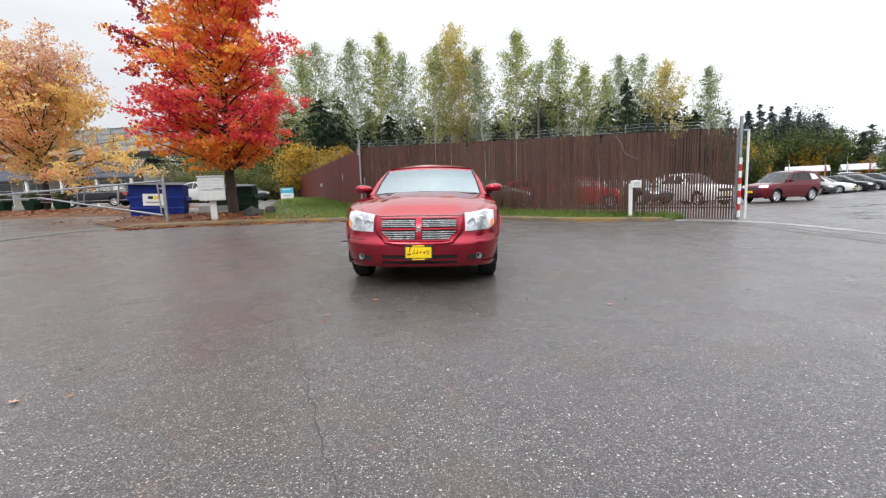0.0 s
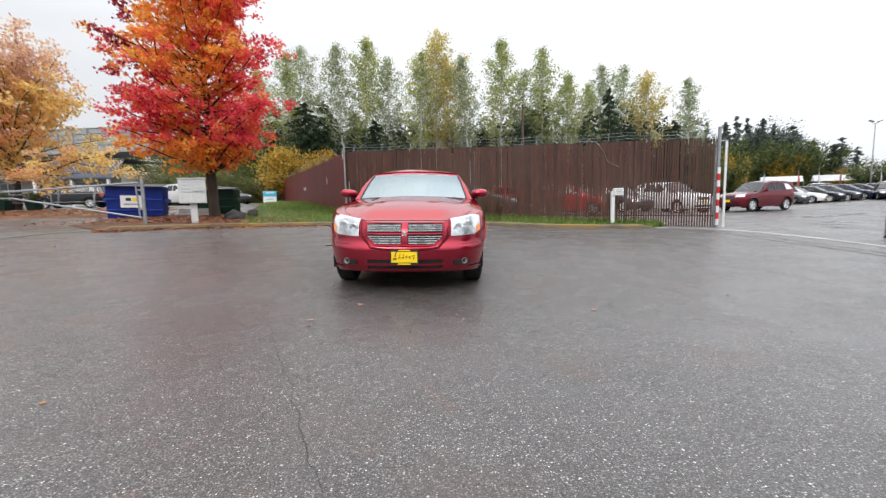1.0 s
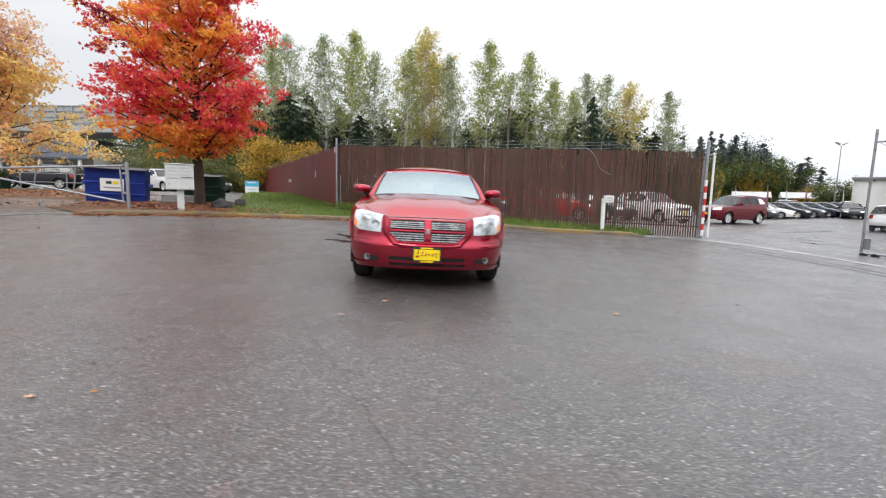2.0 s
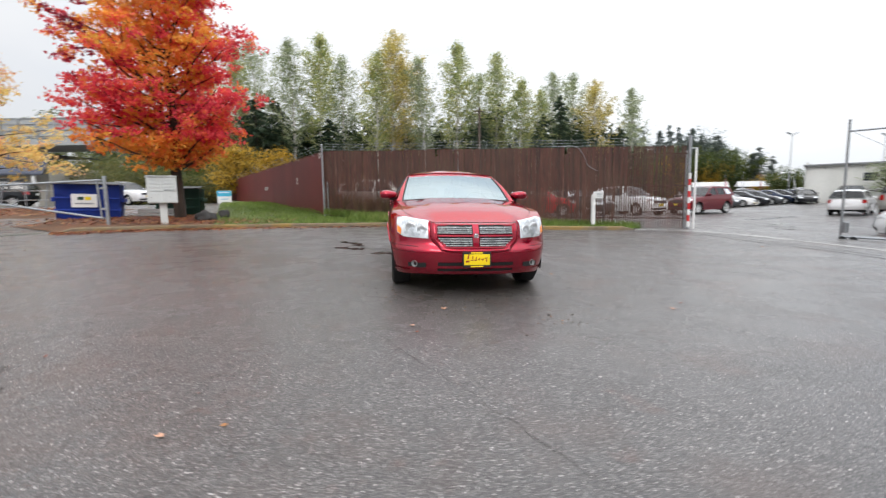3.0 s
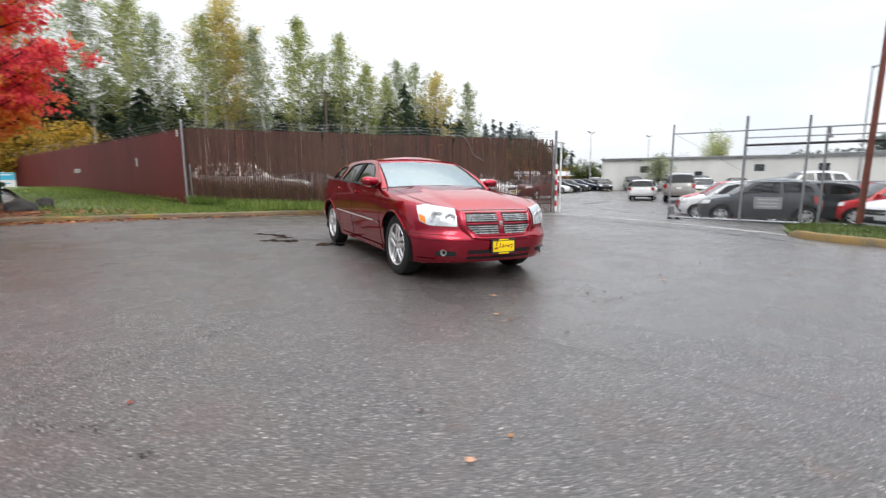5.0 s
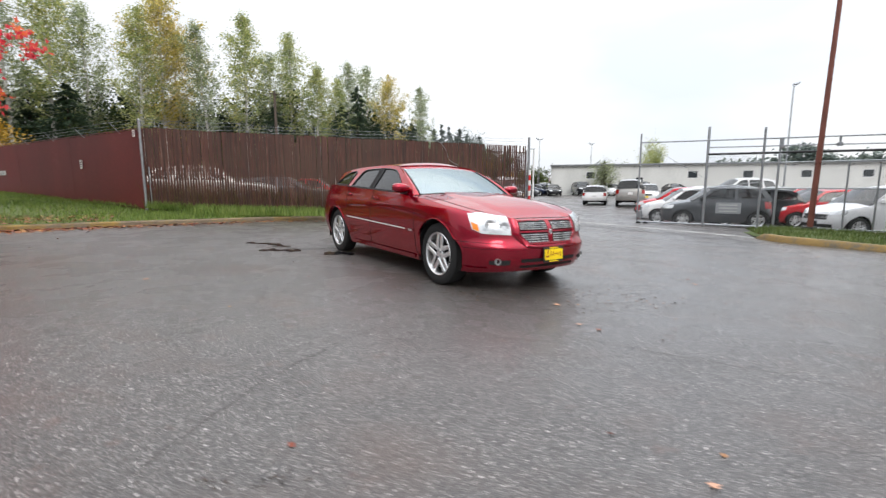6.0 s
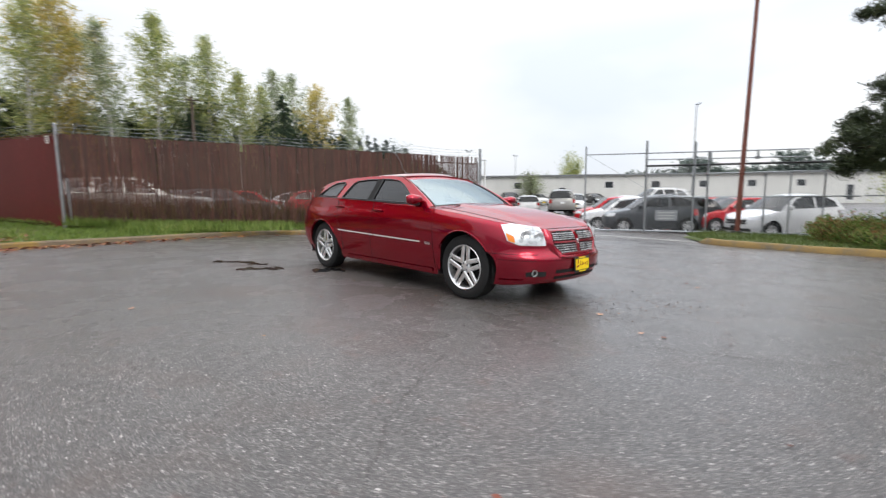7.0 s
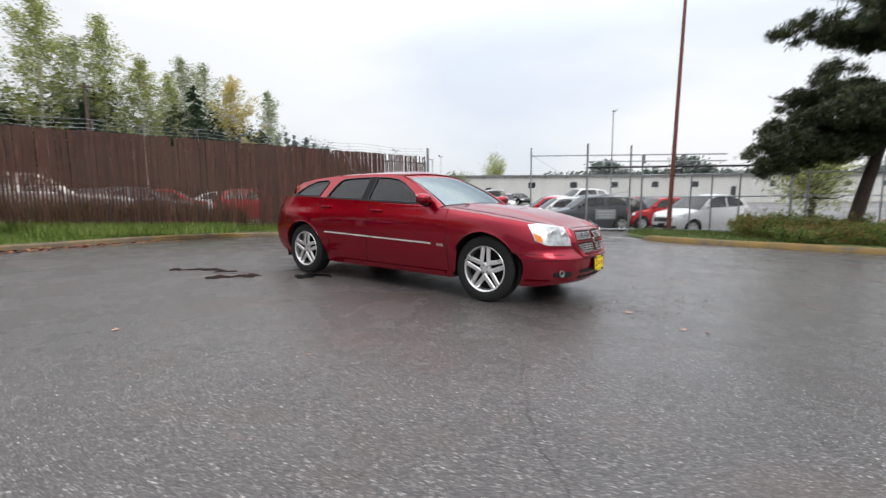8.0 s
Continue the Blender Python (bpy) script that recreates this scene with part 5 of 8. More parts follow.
    for a, b in zip(pts, pts[1:]):
        tube(bm, a, b, 0.008, 5)
    part("cable", bm, MAT["steel"], f)
    bm = bmesh.new()
    p = FENCE_A + Vector((-0.02, -0.12, 0))
    tube(bm, (p.x, p.y, 0.40), (p.x, p.y, 3.12), 0.036, 12)
    tube(bm, (p.x, p.y, 3.12), (p.x, p.y, 3.16), 0.05, 12, 0.02)
    part("corner_post", bm, MAT["steel"], f)
    p = FENCE_A + Vector((0.13, -0.10, 0))
    bm = tube(bmesh.new(), (p.x, p.y, 0.40), (p.x, p.y, 1.75), 0.016, 10)
    part("corner_post", bm, MAT["steel"], f)


slat_fence()


def maroon_fence():
    f = thing("sheet_fence", "tall smooth maroon painted sheet fence with barbed wire arms", "fence")
    d = FENCE_L - FENCE_A
    length = d.length
    d.normalize()
    n = Vector((d.y, -d.x, 0))
    count = 12
    for k in range(count):
        a, b = FENCE_A + d * (length * k / count + (0.06 if k == 0 else 0.0)), FENCE_A + d * (length * (k + 1) / count - 0.004)
        step = 0.003 * (k % 2)
        bm = bmesh.new()
        lo = [ground_height(p.x, p.y) + 0.22 for p in (a, b)]
        hi = [2.86 + 0.02 * noise.noise(Vector((k, 1, 0)))] * 2
        vs = []
        for off in (0.0, 0.03):
            o = n * (off + step)
            vs.append([bm.verts.new(q) for q in ((a.x + o.x, a.y + o.y, lo[0]), (b.x + o.x, b.y + o.y, lo[1]), (b.x + o.x, b.y + o.y, hi[1]), (a.x + o.x, a.y + o.y, hi[0]))])
        bm.faces.new(vs[0])
        bm.faces.new(list(reversed(vs[1])))
        for i in range(4):
            j = (i + 1) % 4
            bm.faces.new((vs[0][i], vs[1][i], vs[1][j], vs[0][j]))
        part("panel", bm, MAT["maroon"], f)
        p = FENCE_A + d * (length * (k + 0.5) / count)
        bm = tube(bmesh.new(), (p.x, p.y, 2.80), (p.x - 0.26, p.y - 0.12, 3.12), 0.008, 6)
        part("wire_arm", bm, MAT["steel"], f)
    bm = tube(bmesh.new(), FENCE_A + Vector((0, 0, 2.89)), FENCE_L + Vector((0, 0, 2.885)), 0.014, 8)
    part("top_rail", bm, MAT["maroon"], f)
    for k in range(3):
        o = Vector((-0.09 - 0.08 * k, -0.04, 2.95 + 0.08 * k))
        bm = tube(bmesh.new(), FENCE_A + o, FENCE_L + o, 0.0035, 4)
        part("wire", bm, MAT["steel"], f)
    turn = Matrix.Rotation(math.atan2(d.y, d.x), 4, "Z")
    for t, z, w, h, m in ((4.0, 1.93, 0.16, 0.30, "white"), (0.33, 2.76, 0.14, 0.20, "white"), (11.5, 1.75, 0.9, 0.18, "light_grey")):
        p = FENCE_A + d * t - n * 0.012
        bm = box(bmesh.new(), (0, 0, 0), (w, 0.01, h), 0.002, Matrix.Translation((p.x - 0.02, p.y - 0.02, z)) @ turn)
        notice = part("notice", bm, MAT[m], f, "small faded white notice")
        bm = bmesh.new()
        for r in range(3):
            box(bm, (0, 0.008, h * (0.25 - 0.25 * r)), (w * 0.7, 0.004, h * 0.08), 0, Matrix.Translation((p.x - 0.02, p.y - 0.02, z)) @ turn)
        part("print_bars", bm, MAT["black"], notice)


maroon_fence()


def barred_pole():
    f = thing("gate_post", "steel gate post with red and white reflective bands", "post")
    x, y = 9.05, 8.40
    z0 = ground_height(x, y) - 0.06
    part("upright", tube(bmesh.new(), (x, y, z0), (x, y, 3.0), 0.05, 12), MAT["steel"], f)
    part("upright", tube(bmesh.new(), (x + 0.17, y - 0.10, z0), (x + 0.17, y - 0.10, 2.55), 0.035, 12), MAT["white"], f)
    for k in range(9):
        z = z0 + 0.12 + 0.2 * k
        bm = tube(bmesh.new(), (x - 0.03, y - 0.10, z), (x - 0.03, y - 0.10, z + 0.2), 0.045, 12)
        part("band", bm, MAT["red_band" if k % 2 else "white"], f)
    bm = tube(bmesh.new(), (x, y, 2.57), (x + 0.2, y - 0.12, 2.57), 0.02, 8)
    part("bracket", bm, MAT["steel"], f)


barred_pole()


def chain_mesh(bm, a, b, z0, z1, pitch=0.075, r=0.0028):
    """Diamond wire between two uprights: flat diagonal strips."""
    a, b = Vector(a), Vector(b)
    d = b - a
    length = d.length
    d.normalize()
    h = z1 - z0
    n = int((length + h) / pitch)
    for k in range(n):
        for s in (1, -1):
            t0 = k * pitch - (h if s > 0 else 0)
            pts = []
            lo, hi = (t0, t0 + h) if s > 0 else (t0 + 0, t0 - h)
            c = [(lo, z0), (hi, z1)]
            (u0, w0), (u1, w1) = c
            ts = [0.0, 1.0]
            if u1 != u0:
                for lim in (0.0, length):
                    ts.append((lim - u0) / (u1 - u0))
            ts = sorted(min(1, max(0, q)) for q in ts)
            ok = [q for q in ts if -1e-6 <= u0 + (u1 - u0) * q <= length + 1e-6]
            if len(ok) < 2 or ok[-1] - ok[0] < 0.01:
                continue
            for q in (ok[0], ok[-1]):
                u, w = u0 + (u1 - u0) * q, w0 + (w1 - w0) * q
                pts.append(a + d * u + Vector((0, 0, w)))
            vs = [bm.verts.new(p) for p in (pts[0] - d * r, pts[0] + d * r, pts[1] + d * r, pts[1] - d * r)]
            bm.faces.new(vs)
    return bm


def along(t, z=0.0):
    p = GATE_A + GATE_DIR * t
    return Vector((p.x, p.y, z))


def gate():
    g = thing("sliding_gate", "open galvanised chain-link sliding gate on small wheels", "gate")
    z0 = -0.18
    for t, top, r in ((0.0, 2.94, 0.03), (2.06, 3.02, 0.04), (3.55, 2.90, 0.034)):
        part("upright", tube(bmesh.new(), along(t, z0 - 0.02), along(t, top), r, 12), MAT["steel"], g)
    for z, z2, r, t1, m in ((2.64, 2.50, 0.024, 6.6, "steel"), (z0 + 0.05, z0 + 0.05, 0.03, 3.55, "steel"), (2.37, 2.27, 0.02, 6.6, "steel"), (2.15, 2.08, 0.035, 7.9, "black"), (1.06, 1.05, 0.022, 7.9, "steel")):
        t0 = 0.0 if z in (2.64, z0 + 0.05) else 2.06
        part("rail", tube(bmesh.new(), along(t0, z), along(t1, z2), r, 8), MAT[m], g)
    part("brace", tube(bmesh.new(), along(0.1, 2.6), along(2.0, 1.4), 0.006, 6), MAT["steel"], g)
    part("brace", tube(bmesh.new(), along(1.0, 0.9), along(3.5, 1.25), 0.012, 6), MAT["steel"], g)
    for t in (4.0, 5.3):
        bm = bmesh.new()
        tube(bm, along(t, 2.25), along(t, 2.55), 0.03, 8)
        box(bm, along(t, 2.3), (0.12, 0.12, 0.10), 0.01)
        part("roller", bm, MAT["steel"], g)
    for k in range(2):
        c = along(0.05 + 0.24 * k, z0 - 0.02)
        bm = lathe(bmesh.new(), [(-0.03, 0.02), (-0.03, 0.085), (0.03, 0.085), (0.03, 0.02)], 18, "x", Matrix.Translation(c) @ Matrix.Rotation(math.radians(20), 4, "Z"))
        part("gate_wheel", bm, MAT["rubber"], g)
    bm = box(bmesh.new(), along(0.1, 0.12), (0.10, 0.10, 0.28), 0.01)
    part("wheel_bracket", bm, MAT["steel"], g)
    ob = part("chain_link", chain_mesh(bmesh.new(), along(0.03), along(2.06), z0 + 0.06, 0.55), MAT["steel"], g)
    ob = part("chain_link", chain_mesh(bmesh.new(), along(2.06), along(3.55), z0 + 0.06, 2.1), MAT["steel"], g)
    bm = bmesh.new()
    box(bm, (0, 0, 0), (0.70, 0.012, 0.36), 0.004, Matrix.Translation(along(2.75, 0.42)) @ Matrix.Rotation(math.atan2(GATE_DIR.y, GATE_DIR.x), 4, "Z"))
    sign = part("gate_sign", bm, MAT["steel"], g, "plain grey metal sign")
    for k in range(3):
        bm = box(bmesh.new(), (0, -0.009, 0.10 - 0.1 * k), (0.5, 0.004, 0.03), 0, Matrix.Translation(along(2.75, 0.42)) @ Matrix.Rotation(math.atan2(GATE_DIR.y, GATE_DIR.x), 4, "Z"))
        part("sign_bar", bm, MAT["light_grey"], sign)


gate()


def yard_fence():
    f = thing("chain_link_fence", "galvanised chain-link fence in front of parked cars", "fence")
    spots = [(3.95, 2.55), (5.55, 1.82), (6.2, 1.80), (7.05, 1.84), (8.55, 2.45), (9.0, 2.75), (11.0, 2.3), (13.4, 2.3), (15.8, 2.3)]
    for t, top in spots:
        p = along(t)
        part("post", tube(bmesh.new(), (p.x, p.y, ground_height(p.x, p.y) - 0.03), along(t, top), 0.024 if top < 2.4 else 0.034, 10), MAT["steel"], f)
    for z, t0 in ((1.83, 3.95), (1.06, 8.0), (-0.12, 3.6)):
        part("rail", tube(bmesh.new(), along(t0, z), along(15.8, z), 0.02, 8), MAT["steel"], f)
    part("wire_mesh", chain_mesh(bmesh.new(), along(3.6), along(15.8), -0.12, 1.82, 0.085, 0.0022), MAT["steel"], f)


yard_fence()


def steel_pole():
    f = thing("steel_pole", "tall slim rust-red painted steel pole on a black base", "pole")
    x, y = 12.3, 0.3
    z = ground_height(x, y)
    part("shaft", tube(bmesh.new(), (x, y, z + 0.05), (x - 0.45, y - 0.35, 13.0), 0.078, 14, 0.032), MAT["rust_pole"], f)
    bm = tube(bmesh.new(), (x, y, z - 0.02), (x, y, z + 0.22), 0.24, 10, 0.17)
    part("base", bm, MAT["black"], f)


steel_pole()


def east_bed():
    """Grass and shrub bed between the ochre kerb and the fence."""
    rows = []
    for k in range(41):
        y = 1.6 - 17.5 * k / 40
        xa = float(np.interp(y, [-16, -9, -5, -3, -1.2, -0.1, 0.55, 1.6], [9.46, 9.26, 9.06, 8.96, 8.91, 9.01, 9.4, 11.2]))
        xb = GATE_A.x + GATE_DIR.x * ((y - GATE_A.y) / GATE_DIR.y) + 0.2
        row = []
        for j in range(13):
            x = xa + (xb - xa) * j / 12
            row.append((x, y, ground_height(x, y) + 0.13 * ease((j + 0.8) / 2) * ease((1.7 - y) / 1.2) + 0.03 * noise.noise(Vector((x, y, 0)))))
        rows.append(row)
    bm = bmesh.new()
    grid_mesh(bm, rows)
    tagged(part("east_verge", bm, MAT["lawn_dull"], smooth=True), "grassy bed beside the chain-link fence", "lawn", kind="structure")
    spots = []
    while len(spots) < 5200:
        y = random.uniform(-3.2, 1.3)
        x = random.uniform(9.0, 13.4)
        if x > float(np.interp(y, [-5, -3, -1.2, -0.1, 0.55, 1.6], [9.06, 8.96, 8.91, 9.01, 9.4, 11.2])) and x < GATE_A.x + GATE_DIR.x * ((y - GATE_A.y) / GATE_DIR.y):
            spots.append((x, y, ground_height(x, y) + 0.12))
    blades("grass_patch", spots, MAT["grass_dull"], "short green grass round the pole", (0.05, 0.13), 0.012)


east_bed()


# ---- street furniture by the maple ----
def mailbox():
    c = thing("cluster_mailbox", "pale grey metal cluster mailbox on a pedestal", "mailbox", m=Matrix.Translation((-7.88, 9.13, 0.34)) @ Matrix.Rotation(radians(26), 4, "Z"))
    w, d, h, z = 0.79, 0.46, 0.80, 0.70
    part("cabinet", box(bmesh.new(), (0, 0, z + h / 2), (w, d, h), 0.012), MAT["light_grey"], c)
    bm = box(bmesh.new(), (0, -0.01, z + h + 0.012), (w + 0.05, d + 0.06, 0.03), 0.010)
    part("cap", bm, MAT["light_grey"], c)
    bm = bmesh.new()
    box(bm, (0, 0, 0.35), (0.20, 0.22, 0.72), 0.01)
    box(bm, (0, 0, 0.01), (0.34, 0.34, 0.03), 0.006)
    part("pedestal", bm, MAT["light_grey"], c)
    for i in range(2):
        for j in range(4):
            bm = box(bmesh.new(), (-0.19 + 0.38 * i, -d / 2 - 0.006, z + h - 0.09 - 0.105 * j), (0.34, 0.014, 0.088), 0.004)
            door = part("mail_door", bm, MAT["light_grey"], c)
            bm = box(bmesh.new(), (-0.06 + 0.38 * i, -d / 2 - 0.016, z + h - 0.09 - 0.105 * j), (0.012, 0.008, 0.02), 0.002)
            part("lock", bm, MAT["steel"], door)
            bm = box(bmesh.new(), (-0.21 + 0.38 * i, -d / 2 - 0.0145, z + h - 0.10 - 0.105 * j), (0.20, 0.003, 0.008))
            part("label_bar", bm, MAT["steel"], door)
    for i in range(2):
        bm = box(bmesh.new(), (-0.19 + 0.38 * i, -d / 2 - 0.006, z + 0.17), (0.34, 0.014, 0.28), 0.004)
        door = part("parcel_door", bm, MAT["light_grey"], c)
        bm = box(bmesh.new(), (-0.30 + 0.49 * i, -d / 2 - 0.016, z + 0.18), (0.014, 0.008, 0.03), 0.002)
        part("lock", bm, MAT["black"], door)
    bm = box(bmesh.new(), (0.19, -d / 2 - 0.016, z + h - 0.40), (0.30, 0.02, 0.014), 0.003)
    part("mail_slot", bm, MAT["black"], c)


mailbox()


def dumpster(name, m, size, mat, label, panel):
    w, d, h = size
    c = thing(name, label, "dumpster", m=m)
    bm = bmesh.new()
    vs = []
    for z, s in ((0.10, 0.90), (h, 1.0)):
        vs.append([bm.verts.new((sx * w / 2 * (1 if z > 0.2 else 0.97), sy * d / 2 * s, z)) for sx, sy in ((-1, -1), (1, -1), (1, 1), (-1, 1))])
    bm.faces.new(vs[0])
    for i in range(4):
        j = (i + 1) % 4
        bm.faces.new((vs[0][i], vs[0][j], vs[1][j], vs[1][i]))
    bmesh.ops.solidify(bm, geom=bm.faces[:], thickness=0.03)
    part("bin", bm, mat, c)
    for z in (0.14, h * 0.38, h * 0.66, h - 0.03):
        s = 0.90 + 0.10 * z / h
        for sy in (-1, 1):
            part("rib", box(bmesh.new(), (0, sy * (d / 2 * s + 0.012), z), (w + 0.03, 0.035, 0.05), 0.008), mat, c)
    for sx in (-1, 1):
        bm = box(bmesh.new(), (sx * (w / 2 + 0.06), 0, h * 0.62), (0.10, d * 0.8, 0.14), 0.012)
        part("fork_pocket", bm, mat, c)
        bm = box(bmesh.new(), (sx * w / 4, 0.0, h + 0.05), (w / 2 - 0.02, d + 0.06, 0.035), 0.012, Matrix.Rotation(radians(5), 4, "X"))
        part("lid", bm, MAT["black"], c)
        for sy in (-1, 1):
            bm = lathe(bmesh.new(), [(-0.025, 0.0), (-0.025, 0.06), (0.025, 0.06), (0.025, 0.0)], 14, "x", Matrix.Translation((sx * (w / 2 - 0.15), sy * d * 0.36, 0.06)))
            part("caster", bm, MAT["rubber"], c)
    if panel:
        bm = box(bmesh.new(), (-0.10, -d / 2 - 0.02, h * 0.60), (0.72, 0.008, 0.46), 0.002)
        sign = part("panel", bm, MAT["white"], c, "white company panel")
        bm = bmesh.new()
        box(bm, (-0.20, -d / 2 - 0.027, h * 0.60 + 0.08), (0.17, 0.004, 0.11), 0.0)
        part("mark", bm, MAT["green_metal"], sign)
        bm = bmesh.new()
        box(bm, (0.0, -d / 2 - 0.027, h * 0.60 + 0.08), (0.17, 0.004, 0.11), 0.0)
        part("mark", bm, MAT["plate_yellow"], sign)
        bm = bmesh.new()
        box(bm, (-0.10, -d / 2 - 0.027, h * 0.60 - 0.10), (0.52, 0.004, 0.05), 0.0)
        part("print_bar", bm, MAT["steel"], sign)


dumpster("blue_dumpster", pose(-11.75, 12.1, 0.27, 0, 2, 24), (1.85, 1.5, 1.48), MAT["blue_metal"], "blue steel dumpster with a white company panel", True)
dumpster("green_dumpster", pose(-9.25, 13.5, 0.40, 0, 0, 12), (1.55, 1.1, 1.18), MAT["green_metal"], "dark green steel dumpster behind the maple trunk", False)


def pipe_gate():
    g = thing("swing_gate", "galvanised pipe swing gate standing open beside the drive", "gate")
    a = Vector((-9.2, 8.62, 0.40))
    d = Vector((-0.985, 0.17, 0)).normalized()

    def at(t, z):
        return (a.x + d.x * t, a.y + d.y * t, z)

    part("hinge_post", tube(bmesh.new(), at(0, 0.35), at(0, 1.86), 0.052, 14), MAT["steel"], g)
    part("top_pipe", tube(bmesh.new(), at(0.1, 1.74), at(12, 1.36), 0.032, 10), MAT["steel"], g)
    part("brace_pipe", tube(bmesh.new(), at(0.12, 0.62), at(5.2, 1.36), 0.03, 10), MAT["steel"], g)
    part("bottom_pipe", tube(bmesh.new(), at(5.2, 1.36), at(12, 1.30), 0.02, 8), MAT["steel"], g)
    part("end_pipe", tube(bmesh.new(), at(0.18, 0.60), at(0.24, 1.74), 0.026, 10), MAT["steel"], g)
    for t, lo in ((1.9, 0.92), (3.3, 1.10)):
        part("upright_pipe", tube(bmesh.new(), at(t, lo), at(t - 0.15, 1.70), 0.022, 8), MAT["steel"], g)
    for z in (0.9, 1.5):
        bm = box(bmesh.new(), at(0.06, z), (0.16, 0.09, 0.06), 0.01)
        part("hinge", bm, MAT["steel"], g)


pipe_gate()


def far_rail():
    g = thing("tube_railing", "thin steel tube railing in front of the shop", "railing")
    for z in (1.72, 1.25, 0.85):
        part("rail", tube(bmesh.new(), (-34, 19.9, z + 0.05), (-17.0, 19.5, z), 0.022, 8), MAT["steel"], g)
    for k in range(8):
        x = -34 + 17 * k / 7
        part("post", tube(bmesh.new(), (x, 19.7, ground_height(x, 19.7) - 0.02), (x, 19.7, 1.75), 0.028, 8), MAT["steel"], g)


far_rail()


def planter(x, y, rz):
    """A square planter tub with a clipped shrub."""
    p = thing("planter", "dark green planter tub with a small shrub by the railing", "planter", "planters by the railing", m=on_ground(x, y, 0.08, rz))
    bm = bmesh.new()
    lo, hi = [[bm.verts.new((sx * w, sy * w, z)) for sx, sy in ((-1, -1), (1, -1), (1, 1), (-1, 1))] for w, z in ((0.22, -0.06), (0.31, 0.58))]
    for i in range(4):
        bm.faces.new((lo[i], lo[(i + 1) % 4], hi[(i + 1) % 4], hi[i]))
    bmesh.ops.solidify(bm, geom=bm.faces[:], thickness=0.04)
    part("tub", bm, MAT["green_metal"], p)
    part("soil", box(bmesh.new(), (0, 0, 0.50), (0.54, 0.54, 0.06)), MAT["soil"], p)
    rng = np.random.default_rng(int(-x * 10))
    v, f = leaf_cloud(rng, rng.normal(0, 0.14, (40, 3)) * (1, 1, 0.7) + (0, 0, 0.78), 0.06, 700, (0.03, 0.06))
    sheet("shrub", v.tolist(), f.tolist(), MAT["shrub_leaf"], p)


def bench(x, y, rz):
    b = thing("bench", "dark red slatted bench by the railing", "bench", m=on_ground(x, y, 0.08, rz))
    for k in range(4):
        part("seat_slat", box(bmesh.new(), (0, -0.18 + 0.12 * k, 0.45), (1.5, 0.10, 0.04), 0.006), MAT["bench_red"], b)
    for k in range(3):
        part("back_slat", box(bmesh.new(), (0, 0.25 + 0.02 * k, 0.60 + 0.13 * k), (1.5, 0.035, 0.10), 0.006), MAT["bench_red"], b)
    for sx in (-1, 1):
        bm = bmesh.new()
        box(bm, (sx * 0.62, 0.0, 0.19), (0.06, 0.44, 0.46), 0.008)
        box(bm, (sx * 0.62, 0.27, 0.62), (0.06, 0.05, 0.56), 0.008)
        part("end_frame", bm, MAT["black"], b)


def small_sign():
    s = thing("notice_board", "small blue and white notice standing in the grass", "sign", m=pose(-12.4, 27.4, 0.88, 0, 0, 10))
    bm = box(bmesh.new(), (0, 0, 0.45), (0.92, 0.03, 0.86), 0.006)
    part("board", bm, MAT["white"], s)
    bm = box(bmesh.new(), (0, -0.019, 0.68), (0.90, 0.004, 0.38), 0.0)
    part("blue_field", bm, MAT["sign_blue"], s)
    bm = box(bmesh.new(), (0, -0.023, 0.76), (0.6, 0.004, 0.06))
    part("print_bar", bm, MAT["white"], s)
    bm = box(bmesh.new(), (0, -0.019, 0.30), (0.5, 0.004, 0.05))
    part("print_bar", bm, MAT["sign_blue"], s)
    for x in (-0.38, 0.38):
        part("leg", box(bmesh.new(), (x, 0.02, 0.1), (0.05, 0.04, 1.0), 0.005), MAT["white"], s)


small_sign()


def keypad_post():
    s = thing("call_box_post", "white post with a small white call box on the grass", "post", m=pose(6.0, 9.0, 0.04))
    part("post", box(bmesh.new(), (0, 0, 0.52), (0.11, 0.11, 1.08), 0.008), MAT["white"], s)
    b = part("call_box", box(bmesh.new(), (0.15, -0.05, 1.04), (0.30, 0.16, 0.23), 0.012), MAT["white"], s)
    bm = bmesh.new()
    for k in range(3):
        box(bm, (0.15, -0.133, 1.10 - 0.05 * k), (0.20, 0.004, 0.018))
    part("print_bars", bm, MAT["steel"], b)


keypad_post()


def boulder(x, y, s, seed, dz=0.12):
    bm = bmesh.new()
    bmesh.ops.create_icosphere(bm, subdivisions=3, radius=1)
    for v in bm.verts:
        k = 1 + 0.35 * noise.noise(v.co * 1.4 + Vector((seed, 0, 0))) + 0.1 * noise.noise(v.co * 4)
        v.co = Vector((v.co.x * s[0], v.co.y * s[1], max(-0.5, v.co.z) * s[2])) * k
    ob = part("rock", bm, MAT["rock"], smooth=True)
    ob.matrix_basis = on_ground(x, y, dz + s[2] * 0.4, seed * 40)
    tagged(ob, "dark rough boulder on the leafy verge", "rock", "rocks by the maple")


boulder(-7.2, 10.5, (0.36, 0.28, 0.24), 1)
boulder(-6.9, 11.4, (0.20, 0.18, 0.20), 2, 0.2)


